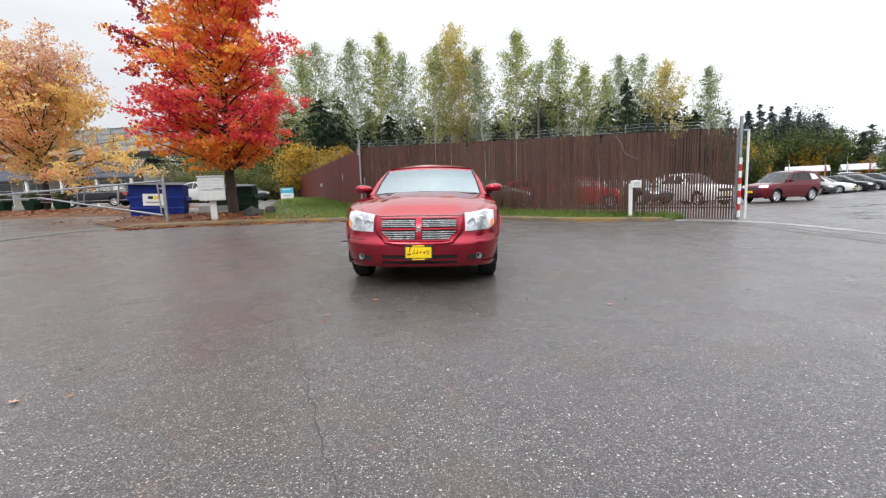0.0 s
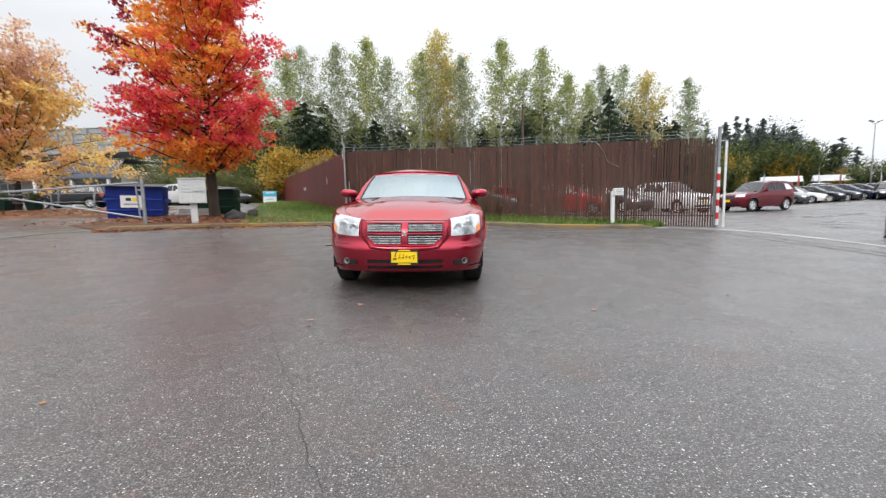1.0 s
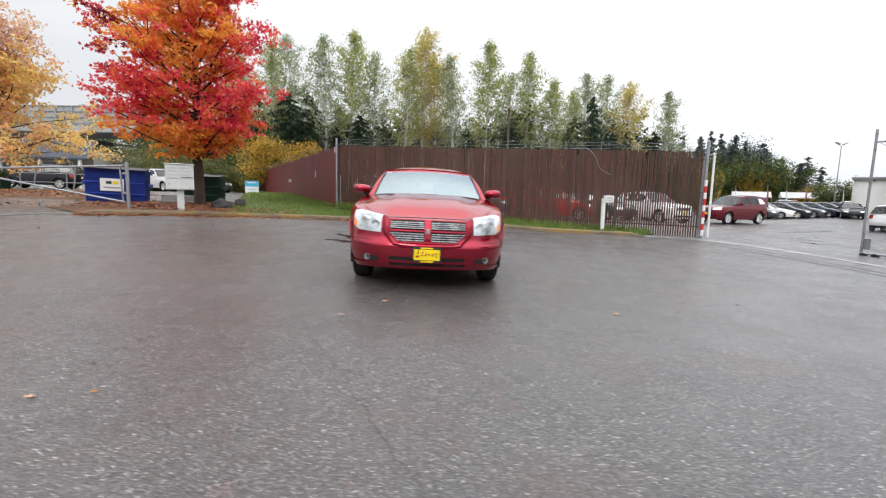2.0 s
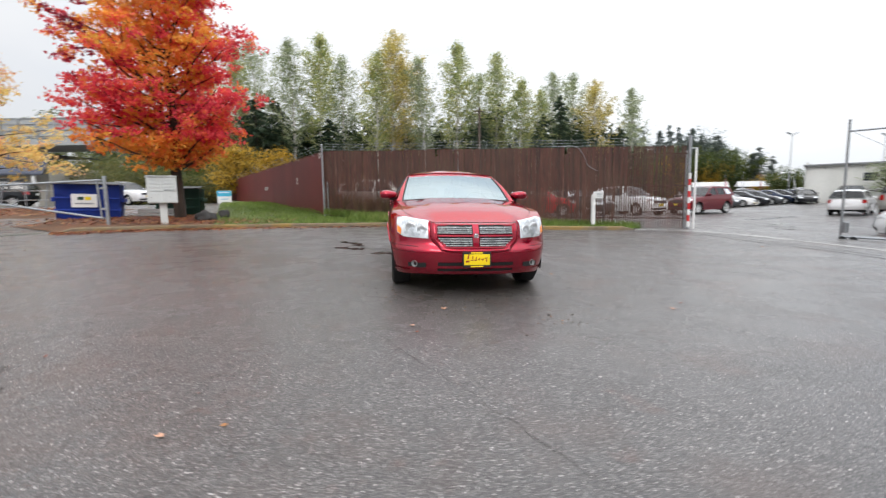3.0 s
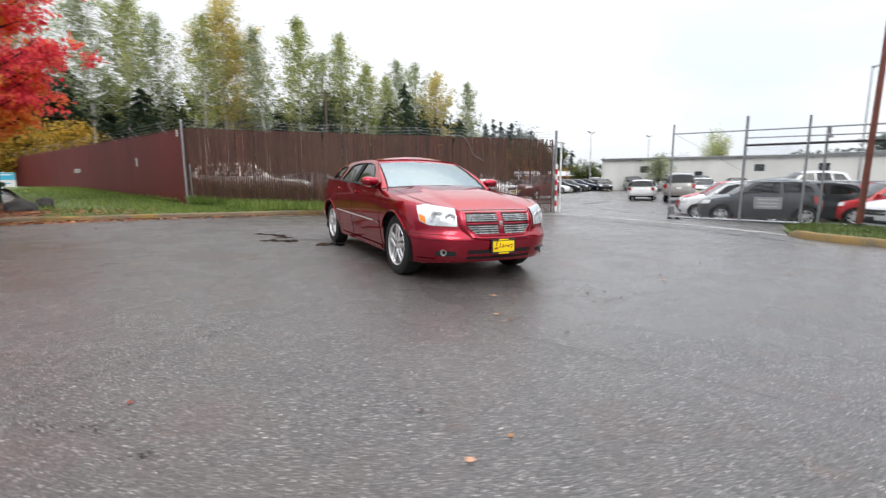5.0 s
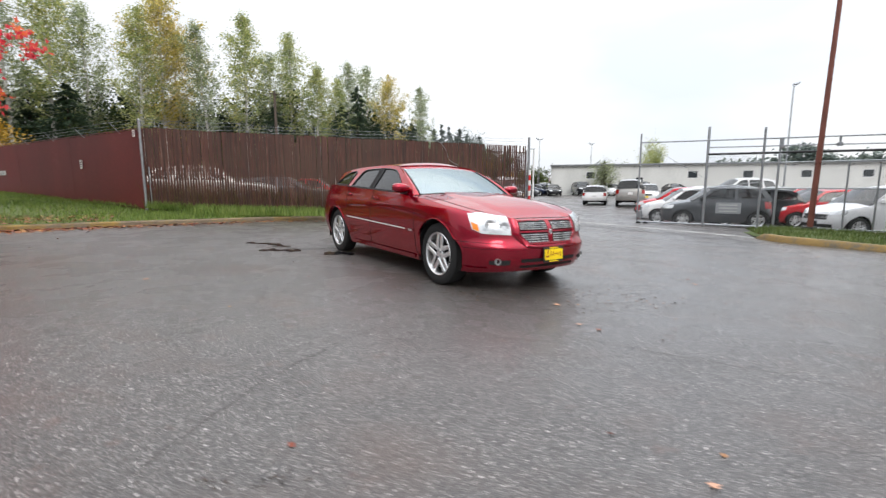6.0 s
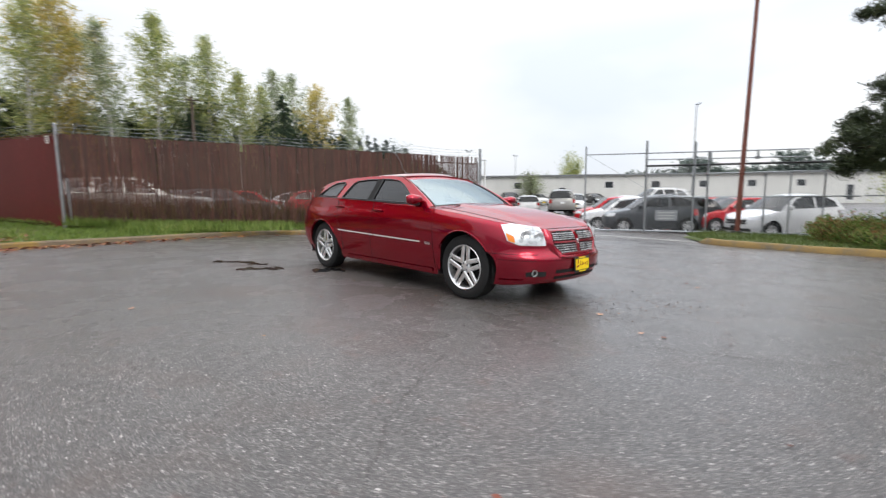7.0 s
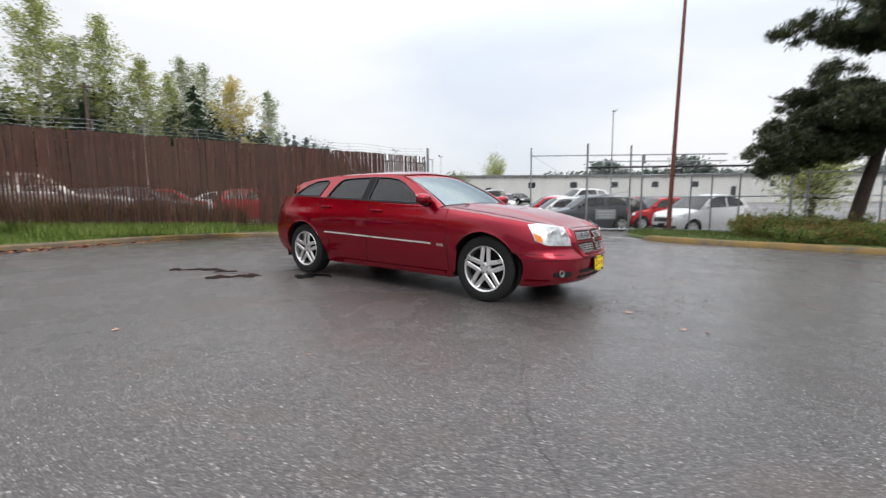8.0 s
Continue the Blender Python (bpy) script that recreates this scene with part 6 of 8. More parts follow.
def timber_pile():
    p = thing("timber_pile", "low pile of weathered timbers by the dumpster", "timber", m=on_ground(-9.6, 12.4, 0.12, 5))
    for k, (x, y, z, l, a) in enumerate(((0, 0, 0.06, 1.6, 2), (0.1, 0.2, 0.06, 1.4, -3), (0.05, 0.1, 0.17, 1.5, 6), (-0.1, 0.12, 0.26, 1.3, -4))):
        bm = box(bmesh.new(), (0, 0, 0), (l, 0.14, 0.09), 0.008, Matrix.Translation((x, y, z)) @ Matrix.Rotation(radians(a), 4, "Z"))
        part("timber", bm, MAT["concrete"], p)


timber_pile()


# ---- unseen plain walls, added behind the walk to close the yard and darken reflections ----
for name, a, b in (("wall_south", (-34, -24), (34, -24)), ("wall_west", (-34, -24), (-34, 8)), ("wall_east", (34, -24), (34, -10))):
    bm = bmesh.new()
    if a[0] == b[0]:
        box(bm, (a[0], (a[1] + b[1]) / 2, 2.6), (0.4, abs(b[1] - a[1]), 6.4))
    else:
        box(bm, ((a[0] + b[0]) / 2, a[1], 2.6), (abs(b[0] - a[0]), 0.4, 6.4))
    tagged(part(name, bm, MAT["viaduct"]), "unseen plain grey wall added to close the yard and darken reflections", "wall", kind="structure")


# ---- trees ----
LOBED = ((-1, 0), (-0.25, 0.3), (-0.15, 1.0), (0.25, 0.42), (1.0, 0.35), (0.6, 0), (1.0, -0.35), (0.25, -0.42), (-0.15, -1.0), (-0.25, -0.3))


def leaf_cloud(rng, centres, spread, count, size, flat=0.6, slim=0.62, lobed=False):
    """Leaf quads scattered round centres. Returns vertices and faces."""
    c = centres[rng.integers(0, len(centres), count)]
    p = c + rng.normal(0, 1, (count, 3)) * spread
    u = rng.normal(0, 1, (count, 3))
    u /= np.linalg.norm(u, axis=1)[:, None]
    v = rng.normal(0, 1, (count, 3))
    v[:, 2] *= flat
    v -= (v * u).sum(1)[:, None] * u
    v /= np.linalg.norm(v, axis=1)[:, None]
    s = rng.uniform(size[0], size[1], (count, 1))
    a, b = u * s, v * s * slim
    outline = LOBED if lobed else ((-1, 0), (0, 1), (1, 0), (0, -1))
    verts = np.stack([p + a * i + b * j for i, j in outline], 1).reshape(-1, 3)
    faces = np.arange(count * len(outline)).reshape(-1, len(outline))
    return verts, faces


# tubs and a bench between the leaf bed and the shop
for x, y, rz in ((-25.8, 19.1, 5), (-24.2, 19.2, 12), (-22.4, 19.2, -4)):
    planter(x, y, rz)
bench(-24.2, 20.5, 8)


def leaves(name, verts, faces, mat, parent, label=""):
    return sheet(name, verts.tolist(), faces.tolist(), mat, parent, label)


def limb(rng, start, way, length, bend=0.25, n=6, lift=0.15):
    pts, p, d = [Vector(start)], Vector(start), Vector(way).normalized()
    for k in range(n):
        d = (d + Vector(rng.normal(0, bend, 3).tolist()) * 0.5 + Vector((0, 0, lift))).normalized()
        p = p + d * (length / n)
        pts.append(p.copy())
    return pts


def maple():
    rng = np.random.default_rng(11)
    t = thing("maple_tree", "maple in full scarlet and orange autumn leaf", "tree", m=pose(-8.55, 11.75, 0.45))
    stem = [Vector((0.05 * noise.noise(Vector((z, 3, 0))) * z, 0.05 * noise.noise(Vector((z, 9, 0))) * z, z)) for z in (-0.1, 0.5, 1.1, 1.7, 2.4, 3.4, 4.6, 6.0, 7.4, 8.8)]
    bm = trunk_line(bmesh.new(), stem[:5], 0.21, 0.15, 12)
    part("trunk", bm, MAT["bark"], t, smooth=True)
    bm = trunk_line(bmesh.new(), stem[4:], 0.15, 0.025, 8)
    red, orange = [], []

    def width(z):
        return float(np.interp(z, [1.8, 2.3, 3.2, 4.6, 6.0, 7.4, 8.6, 10.2, 11.5], [1.2, 1.9, 2.6, 3.0, 3.3, 3.1, 2.6, 1.5, 0.3]))

    maroon = []
    for k in range(118):
        z = 2.2 + 8.6 * (k / 117) ** 0.95
        a = k * 2.399 + rng.normal(0, 0.3)
        w = width(min(11, z + 0.9)) * rng.uniform(0.6, 1.04)
        base = stem[min(9, int(np.interp(z, [v.z for v in stem], range(10))))].copy()
        base.z = max(1.75, z - 0.35 * w)
        way = Vector((math.cos(a) * w - 0.12 * w, math.sin(a) * w - 0.05 * w, 0.42 * w))
        pts = limb(rng, base, way, way.length, 0.22, 6, 0.02)
        if k < 70:
            trunk_line(bm, pts, 0.065 * (1 - k / 130), 0.010, 5)
        for j, p in enumerate(pts[2:]):
            for _ in range(3):
                q = np.array(p) + rng.normal(0, 0.30, 3) * (1, 1, 0.5)
                east = (0.9 * q[0] + 0.44 * q[1]) / 3.0
                outer = (j + 2) / 6
                band = math.exp(-(((q[2] - 3.9) / 1.0) ** 2))
                warm = 0.95 * max(0.0, east) + 0.75 * band * outer + 0.15 * outer + 0.10 + rng.normal(0, 0.22) - (0.75 if q[2] < 2.75 else 0)
                if east < -0.75 and q[2] > 4.8 and outer > 0.6 and rng.random() < 0.6:
                    maroon.append(q)
                else:
                    (red if warm > 0.46 else orange).append(q)
    part("branchwork", bm, MAT["bark"], t, smooth=True)
    for name, group, mat, label in (("crown", red, "maple_red", "scarlet outer leaves"), ("inner_crown", orange, "maple_orange", "orange and gold inner leaves"), ("tip_leaves", maroon, "maple_maroon", "dark maroon leaves at the tips")):
        v, f = leaf_cloud(rng, np.array(group), np.array([0.15, 0.15, 0.075]), int(30 * len(group)), (0.050, 0.092), 0.5, 0.95, True)
        leaves(name, v, f, MAT[mat], t, label)


maple()


def autumn_tree(m, h, w, seed, mat, label, count=15000, clear=1.9, size=(0.05, 0.10), name="autumn_tree", high=None, spread=0.30):
    """A spreading broad-leaved tree with open twiggy limbs."""
    rng = np.random.default_rng(seed)
    t = thing(name, label, "tree", m=m)
    bm = trunk_line(bmesh.new(), [Vector((0.03 * k, 0.02 * k * (-1) ** k, clear * k / 4 - 0.1)) for k in range(6)], 0.17, 0.13, 10)
    part("trunk", bm, MAT["bark"], t, smooth=True)
    bm, tips = bmesh.new(), []
    for k in range(56):
        z = clear + (h - clear) * 0.60 * (k / 55)
        a = k * 2.399
        way = Vector((math.cos(a), math.sin(a), 0.02 + 1.6 * k / 55))
        reach = w * rng.uniform(0.75, 1.05) * (1 - 0.50 * k / 55)
        pts = limb(rng, (0.1, 0, z * 0.92), way, reach * 1.25, 0.25, 7, 0.05)
        trunk_line(bm, pts, 0.06 * (1 - k / 80), 0.006, 5)
        for p in pts[1 if k < 20 else 2:]:
            tips += [np.array(p) + rng.normal(0, 0.40, 3) for _ in range(2)]
            if rng.random() < 0.5:
                trunk_line(bm, limb(rng, p, (rng.normal(), rng.normal(), 0.8), 0.9, 0.3, 3), 0.014, 0.004, 4)
    part("branchwork", bm, MAT["bark"], t, smooth=True)
    tips = np.array(tips)
    cut = clear + (h - clear) * 0.58 + rng.normal(0, 0.7, len(tips))
    low = tips[tips[:, 2] < cut] if high else tips
    v, f = leaf_cloud(rng, low, np.array([spread, spread, spread * 0.6]), int(count * len(low) / len(tips)), size)
    leaves("crown", v, f, mat, t)
    if high:
        up = tips[tips[:, 2] >= cut]
        v, f = leaf_cloud(rng, up, np.array([spread, spread, spread * 0.6]), int(count * len(up) / len(tips) * 0.8), size)
        leaves("upper_crown", v, f, high, t, "thin pinkish leaves at the top")
    return t


autumn_tree(pose(-24.6, 20.6, 0.75), 11.2, 5.6, 5, MAT["cherry_leaf"], "wide yellow and pink autumn tree before the shop", 33000, 2.2, (0.065, 0.125), high=MAT["cherry_pink"], spread=0.22)
autumn_tree(pose(-14.2, 35.5, 0.8), 5.2, 2.4, 8, MAT["orange_bush"], "golden-leaved tree behind the lawn", 7000, 1.4, (0.07, 0.13), "golden_tree")
autumn_tree(pose(-12.6, 42.5, 0.8), 5.6, 2.5, 9, MAT["orange_bush"], "golden-leaved tree beyond the maroon fence", 6000, 1.6, (0.08, 0.14), "golden_tree")


def birch(seed, mat, h=20.0, lean=0.0, full=1.0, count=3600):
    """A slim pale-stemmed tree with an open, narrow crown."""
    rng = np.random.default_rng(seed)
    t = thing("birch_tree", "slim pale-trunked tree with thinning autumn leaves", "tree", "row of birches")
    stem = [Vector((lean * (k / 11) ** 0.8 * 2.0 + 0.25 * noise.noise(Vector((k * 0.5, seed, 0))), 0.2 * noise.noise(Vector((k * 0.5, seed, 5))), h * k / 11 * 0.97 - 0.2)) for k in range(12)]
    part("trunk", trunk_line(bmesh.new(), stem, 0.23, 0.02, 7), MAT["birch"], t, smooth=True)
    bm, tips = bmesh.new(), []
    for k in range(104):
        u = 0.32 + 0.665 * (k / 103) ** 0.92
        i = min(10, int(u * 11))
        base = stem[i].lerp(stem[i + 1], u * 11 - i)
        a = k * 2.399 + rng.normal(0, 0.4)
        r = float(np.interp(u, [0.32, 0.42, 0.55, 0.68, 0.80, 0.90, 0.96, 1.0], [1.6, 2.9, 3.3, 2.9, 2.1, 1.2, 0.6, 0.25])) * rng.uniform(0.35, 1.25) * full
        way = Vector((math.cos(a), math.sin(a), 0.45 + 0.55 * u))
        pts = limb(rng, base, way, r * 1.2, 0.2, 5, 0.06)
        trunk_line(bm, pts, 0.032 * (1.1 - u) + 0.009, 0.005, 4)
        if rng.random() < 0.85:
            for p in pts[2:] if r > 1.0 else pts[1:]:
                tips += [np.array(p) + rng.normal(0, 0.20, 3) * (1, 1, 1.2) for _ in range(1 + (r > 1.3) + (r > 2.4))]
    tips += [np.array(stem[-1]) + (0, 0, 0.1 * j) for j in range(4)]
    part("branchwork", bm, MAT["birch"], t, smooth=True)
    v, f = leaf_cloud(rng, np.array(tips), np.array([0.24, 0.24, 0.19]), int(count * 2.7), (0.065, 0.13))
    leaves("crown", v, f, mat, t)
    return t


BIRCHES = [birch(21, MAT["birch_leaf"]), birch(22, MAT["birch_grey"], 20, -0.8, 1.1, 3000), birch(23, MAT["birch_yellow"], 20, 0.0, 1.15, 3900), birch(24, MAT["birch_leaf"], 20, 0.6, 0.95, 4200), birch(25, MAT["birch_grey"], 20, 0.3, 0.9, 3200)]
ROW = ((-18.7, 18.1, 0), (-14.7, 18.9, 1), (-12.2, 19.1, 4), (-9.7, 19.9, 3), (-6.3, 17.8, 1), (-2.7, 18.4, 0), (-0.4, 21.0, 2), (1.5, 18.0, 2), (4.1, 17.9, 4), (7.6, 19.7, 3), (12.8, 18.9, 0), (15.9, 16.2, 3), (20.3, 16.9, 4), (23.3, 17.1, 1), (26.7, 16.0, 2), (31.6, 15.1, 4), (-22.5, 16.5, 3), (18.0, 14.6, 0), (10.1, 16.6, 1))
used = set()
for k, (x, top, kind) in enumerate(ROW):
    y = 52 + 1.6 * math.sin(k * 2.1)
    x = x * (y + 5.8) / 57.8
    s = (top + 0.7) / 20.0 * (y + 5.8) / 57.8
    m = Matrix.Translation((x, y, ground_height(x, y))) @ Matrix.Rotation(0.05 * math.sin(k * 5.3), 4, "Y") @ Matrix.Rotation(k * 1.3 if kind in used else 0.0, 4, "Z") @ Matrix.Diagonal((s, s, s, 1))
    if kind in used:
        copy_thing(BIRCHES[kind], Matrix.Identity(4)).matrix_basis = m
    else:
        used.add(kind)
        BIRCHES[kind].matrix_basis = m


def conifer(seed, h=10.0, w=4.2, count=6000, mat="conifer", name="conifer", label="dark green conifer in the belt of trees", ragged=0.0):
    rng = np.random.default_rng(seed)
    t = thing(name, label, "tree", "conifers")
    part("trunk", trunk_line(bmesh.new(), [Vector((0, 0, h * k / 6 - 0.2)) for k in range(7)], 0.16, 0.02, 6), MAT["bark"], t, smooth=True)
    cloud = []
    for k in range(130):
        u = 0.06 + 0.93 * (k / 129) ** 0.85
        z, a = h * u, k * 2.399
        r = w * (1 - u) ** (0.9 - 0.35 * ragged) * rng.uniform(0.6 - 0.35 * ragged, 1.08 + 0.1 * ragged) + 0.05
        if rng.random() < 0.45 * ragged:
            continue
        for j in range(5):
            q = (j + 1) / 5
            cloud.append((math.cos(a) * r * q, math.sin(a) * r * q, z - 0.30 * r * q, (1 - u) + 0.12))
    cloud = np.array(cloud)
    pick = cloud[rng.integers(0, len(cloud), count * 3)]
    soft = pick[:, 3:4] * 0.02 * h
    v, f = leaf_cloud(rng, np.zeros((1, 3)), 0.0, count * 3, (0.005 * h, 0.012 * h), 0.3, 0.45)
    v += np.repeat(pick[:, :3] + rng.normal(0, 1, (count * 3, 3)) * soft, 4, axis=0)
    leaves("needles", v, f, MAT[mat], t)
    return t


def bush(seed, h, w, mat, count=2600, size=(0.08, 0.17), name="bush", label="dense undergrowth shrub below the trees", group="undergrowth"):
    """A many-stemmed shrub of uneven outline."""
    rng = np.random.default_rng(seed)
    t = thing(name, label, "shrub", group)
    bm, tips = bmesh.new(), []
    for k in range(34):
        a = k * 2.399
        way = Vector((math.cos(a) * w / h, math.sin(a) * w / h, rng.uniform(0.5, 1.3)))
        pts = limb(rng, (0.1 * math.cos(a), 0.1 * math.sin(a), -0.05), way, h * rng.uniform(0.5, 0.98), 0.3, 5, 0.0)
        trunk_line(bm, pts, 0.04 * h / 5, 0.008, 4)
        tips += [np.array(p) + rng.normal(0, 0.045 * h, 3) * (1, 1, 0.7) for p in pts[1:] for _ in range(3)]
    part("branchwork", bm, MAT["bark"], t, smooth=True)
    tips = np.array(tips)
    tips[:, 2] = np.maximum(tips[:, 2], 0.08 * h)
    v, f = leaf_cloud(rng, tips, 0.05 * h, int(count * 3.2), (size[0] * 0.55, size[1] * 0.55))
    leaves("foliage", v, f, mat, t)
    return t


def spread(proto, places, first=None):
    """Puts a thing at the first place and copies at the others: x, y, scale, height scale."""
    for k, (x, y, s, sz) in enumerate(places):
        m = Matrix.Translation((x, y, ground_height(x, y))) @ Matrix.Rotation(k * 1.7, 4, "Z") @ Matrix.Diagonal((s, s, sz, 1))
        if k == 0:
            proto.matrix_basis = m
        else:
            copy_thing(proto, Matrix.Identity(4)).matrix_basis = m


spread(conifer(31, ragged=0.7), [(-16.2, 50.0, 1.5, 1.20), (-13.5, 51.0, 1.35, 1.10), (18.2, 49.5, 0.95, 1.15), (20.6, 50.0, 0.95, 1.40), (10.4, 50.0, 1.1, 1.02), (-8.0, 51.0, 1.3, 1.0), (25.4, 50.5, 1.0, 1.0), (22.9, 49.0, 0.85, 0.95), (28.6, 50.0, 1.05, 1.0)])
spread(conifer(32, 10, 4.6, ragged=0.6), [(13.9, 54.5, 1.3, 1.15), (-3.6, 55.5, 1.5, 1.05), (6.0, 55.0, 1.3, 1.0), (29.8, 54.5, 1.2, 1.0), (1.1, 55.5, 1.3, 1.1), (-21.4, 54.5, 1.6, 1.25), (17.0, 55.0, 1.3, 1.05), (32.4, 53.5, 1.1, 0.9), (-18.8, 54.0, 1.5, 1.2), (-15.0, 54.5, 1.5, 1.3), (-11.2, 55.0, 1.5, 1.15)])
spread(bush(33, 6.0, 2.6, MAT["shrub_leaf"]), [(-11.8, 54.0, 1.34, 1.3), (-6.8, 53.5, 1.23, 1.35), (-1.6, 54.0, 1.34, 1.4), (3.2, 53.5, 1.23, 1.4), (8.1, 54.5, 1.34, 1.3), (16.1, 54.0, 1.23, 1.08), (23.3, 53.5, 1.23, 1.08), (26.8, 53.0, 1.23, 1.08), (31.6, 53.5, 1.34, 1.19), (34.8, 55.5, 1.34, 1.08), (-19.3, 53.0, 1.23, 1.19)])
spread(bush(34, 6.0, 2.4, MAT["orange_bush"], 2000), [(-4.3, 55.0, 1.06, 1.4), (1.5, 55.3, 1.01, 1.4)])

# shrubs and a dark conifer between the maple and the shop
spread(bush(71, 5.0, 2.6, MAT["bank_leaf"], 5200, (0.06, 0.12), label="yellow-green shrub beside the shop"), [(-22.0, 35.0, 1.0, 0.95), (-17.0, 38.0, 1.0, 0.85), (-26.5, 38.0, 1.0, 1.0)])
spread(bush(72, 4.0, 2.4, MAT["shrub_leaf"], 5000, (0.06, 0.12), label="green shrub beside the shop"), [(-24.0, 36.0, 1.0, 1.0), (-19.5, 36.5, 1.0, 0.95), (-14.8, 41.0, 1.0, 0.8)])
spread(conifer(73, 10.0, 3.0, 5000, label="dark conifer beyond the shop"), [(-35.5, 54.0, 0.9, 0.95)])

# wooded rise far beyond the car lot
HILLS = [conifer(35 + 60 * k, 15.0, w, n, "conifer_hazed", label="tall dark conifer on the far rise", ragged=r) for k, (w, n, r) in enumerate(((3.4, 4800, 0.5), (2.6, 3600, 1.0), (4.2, 4800, 0.8)))]
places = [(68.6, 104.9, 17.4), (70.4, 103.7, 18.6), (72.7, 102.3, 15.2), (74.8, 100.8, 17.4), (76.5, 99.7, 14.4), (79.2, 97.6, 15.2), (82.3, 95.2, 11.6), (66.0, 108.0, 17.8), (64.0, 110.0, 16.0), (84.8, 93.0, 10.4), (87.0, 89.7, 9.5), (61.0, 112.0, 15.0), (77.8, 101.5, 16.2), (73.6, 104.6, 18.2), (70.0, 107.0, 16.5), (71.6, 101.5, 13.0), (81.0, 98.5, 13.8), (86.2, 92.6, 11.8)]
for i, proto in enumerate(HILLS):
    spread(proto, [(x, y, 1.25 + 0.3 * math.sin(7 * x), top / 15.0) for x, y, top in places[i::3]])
spread(bush(36, 7.0, 3.4, MAT["orange_bush"], 3600, (0.16, 0.34), "far_tree", "orange autumn tree on the far rise", "far trees"), [(43.2, 61.5, 0.62, 0.98), (76.0, 94.5, 1.0, 1.25), (84.5, 90.0, 0.9, 0.8)])
spread(bush(38, 9.0, 2.2, MAT["birch_leaf"], 4200, (0.14, 0.28), "far_tree", "round green tree behind the long building", "far trees"), [(69.4, 38.9, 0.62, 1.0)])
spread(bush(37, 7.0, 3.6, MAT["shrub_leaf"], 3600, (0.16, 0.34), "far_tree", "green broad-leaved tree on the far rise", "far trees"), [(41.6, 61.0, 0.80, 1.10), (44.0, 64.0, 0.6, 0.8), (80.5, 94.5, 1.4, 1.75), (71.0, 98.5, 1.5, 1.9), (66.5, 103.0, 1.6, 2.0), (75.5, 96.5, 1.5, 2.0), (62.5, 106.0, 1.5, 1.9), (88.0, 86.0, 0.9, 0.6), (92.0, 84.0, 0.9, 0.7), (64.5, 62.0, 0.75, 0.85), (70.5, 47.5, 1.0, 0.9)])


def far_wood(name, x0, y0, x1, y1, h, count, seed, label, mat="conifer_hazed", size=(0.12, 0.28)):
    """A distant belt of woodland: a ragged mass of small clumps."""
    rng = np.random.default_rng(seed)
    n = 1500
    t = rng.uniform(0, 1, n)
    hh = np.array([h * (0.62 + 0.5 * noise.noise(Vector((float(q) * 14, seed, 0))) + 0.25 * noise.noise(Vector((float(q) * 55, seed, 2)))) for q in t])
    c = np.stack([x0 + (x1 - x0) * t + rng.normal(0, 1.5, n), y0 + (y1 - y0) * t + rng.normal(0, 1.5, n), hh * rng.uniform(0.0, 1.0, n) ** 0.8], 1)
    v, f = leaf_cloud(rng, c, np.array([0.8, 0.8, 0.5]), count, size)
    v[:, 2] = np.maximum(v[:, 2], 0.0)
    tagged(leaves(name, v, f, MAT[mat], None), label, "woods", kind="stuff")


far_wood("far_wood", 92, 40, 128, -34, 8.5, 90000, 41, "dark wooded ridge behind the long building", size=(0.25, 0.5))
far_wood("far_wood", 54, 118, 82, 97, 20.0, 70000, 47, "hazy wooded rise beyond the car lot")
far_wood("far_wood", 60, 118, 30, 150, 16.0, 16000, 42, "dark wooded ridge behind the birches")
far_wood("far_wood", -36, 61, 36, 59, 16.0, 50000, 44, "dark woods behind the birches", "shrub_shaded", (0.10, 0.24))
far_wood("far_wood", -32, 57.0, 32, 55.0, 15.0, 80000, 46, "dark undergrowth between the birch trunks", "shrub_shaded", (0.13, 0.28))
far_wood("far_wood", -100, 84, -30, 74, 17.0, 60000, 48, "green and golden woods beyond the viaduct", "shrub_leaf", (0.14, 0.30))
far_wood("far_wood", -34, 52, -18, 50, 8.0, 12000, 45, "mixed shrubs along the back of the drive", "shrub_leaf")


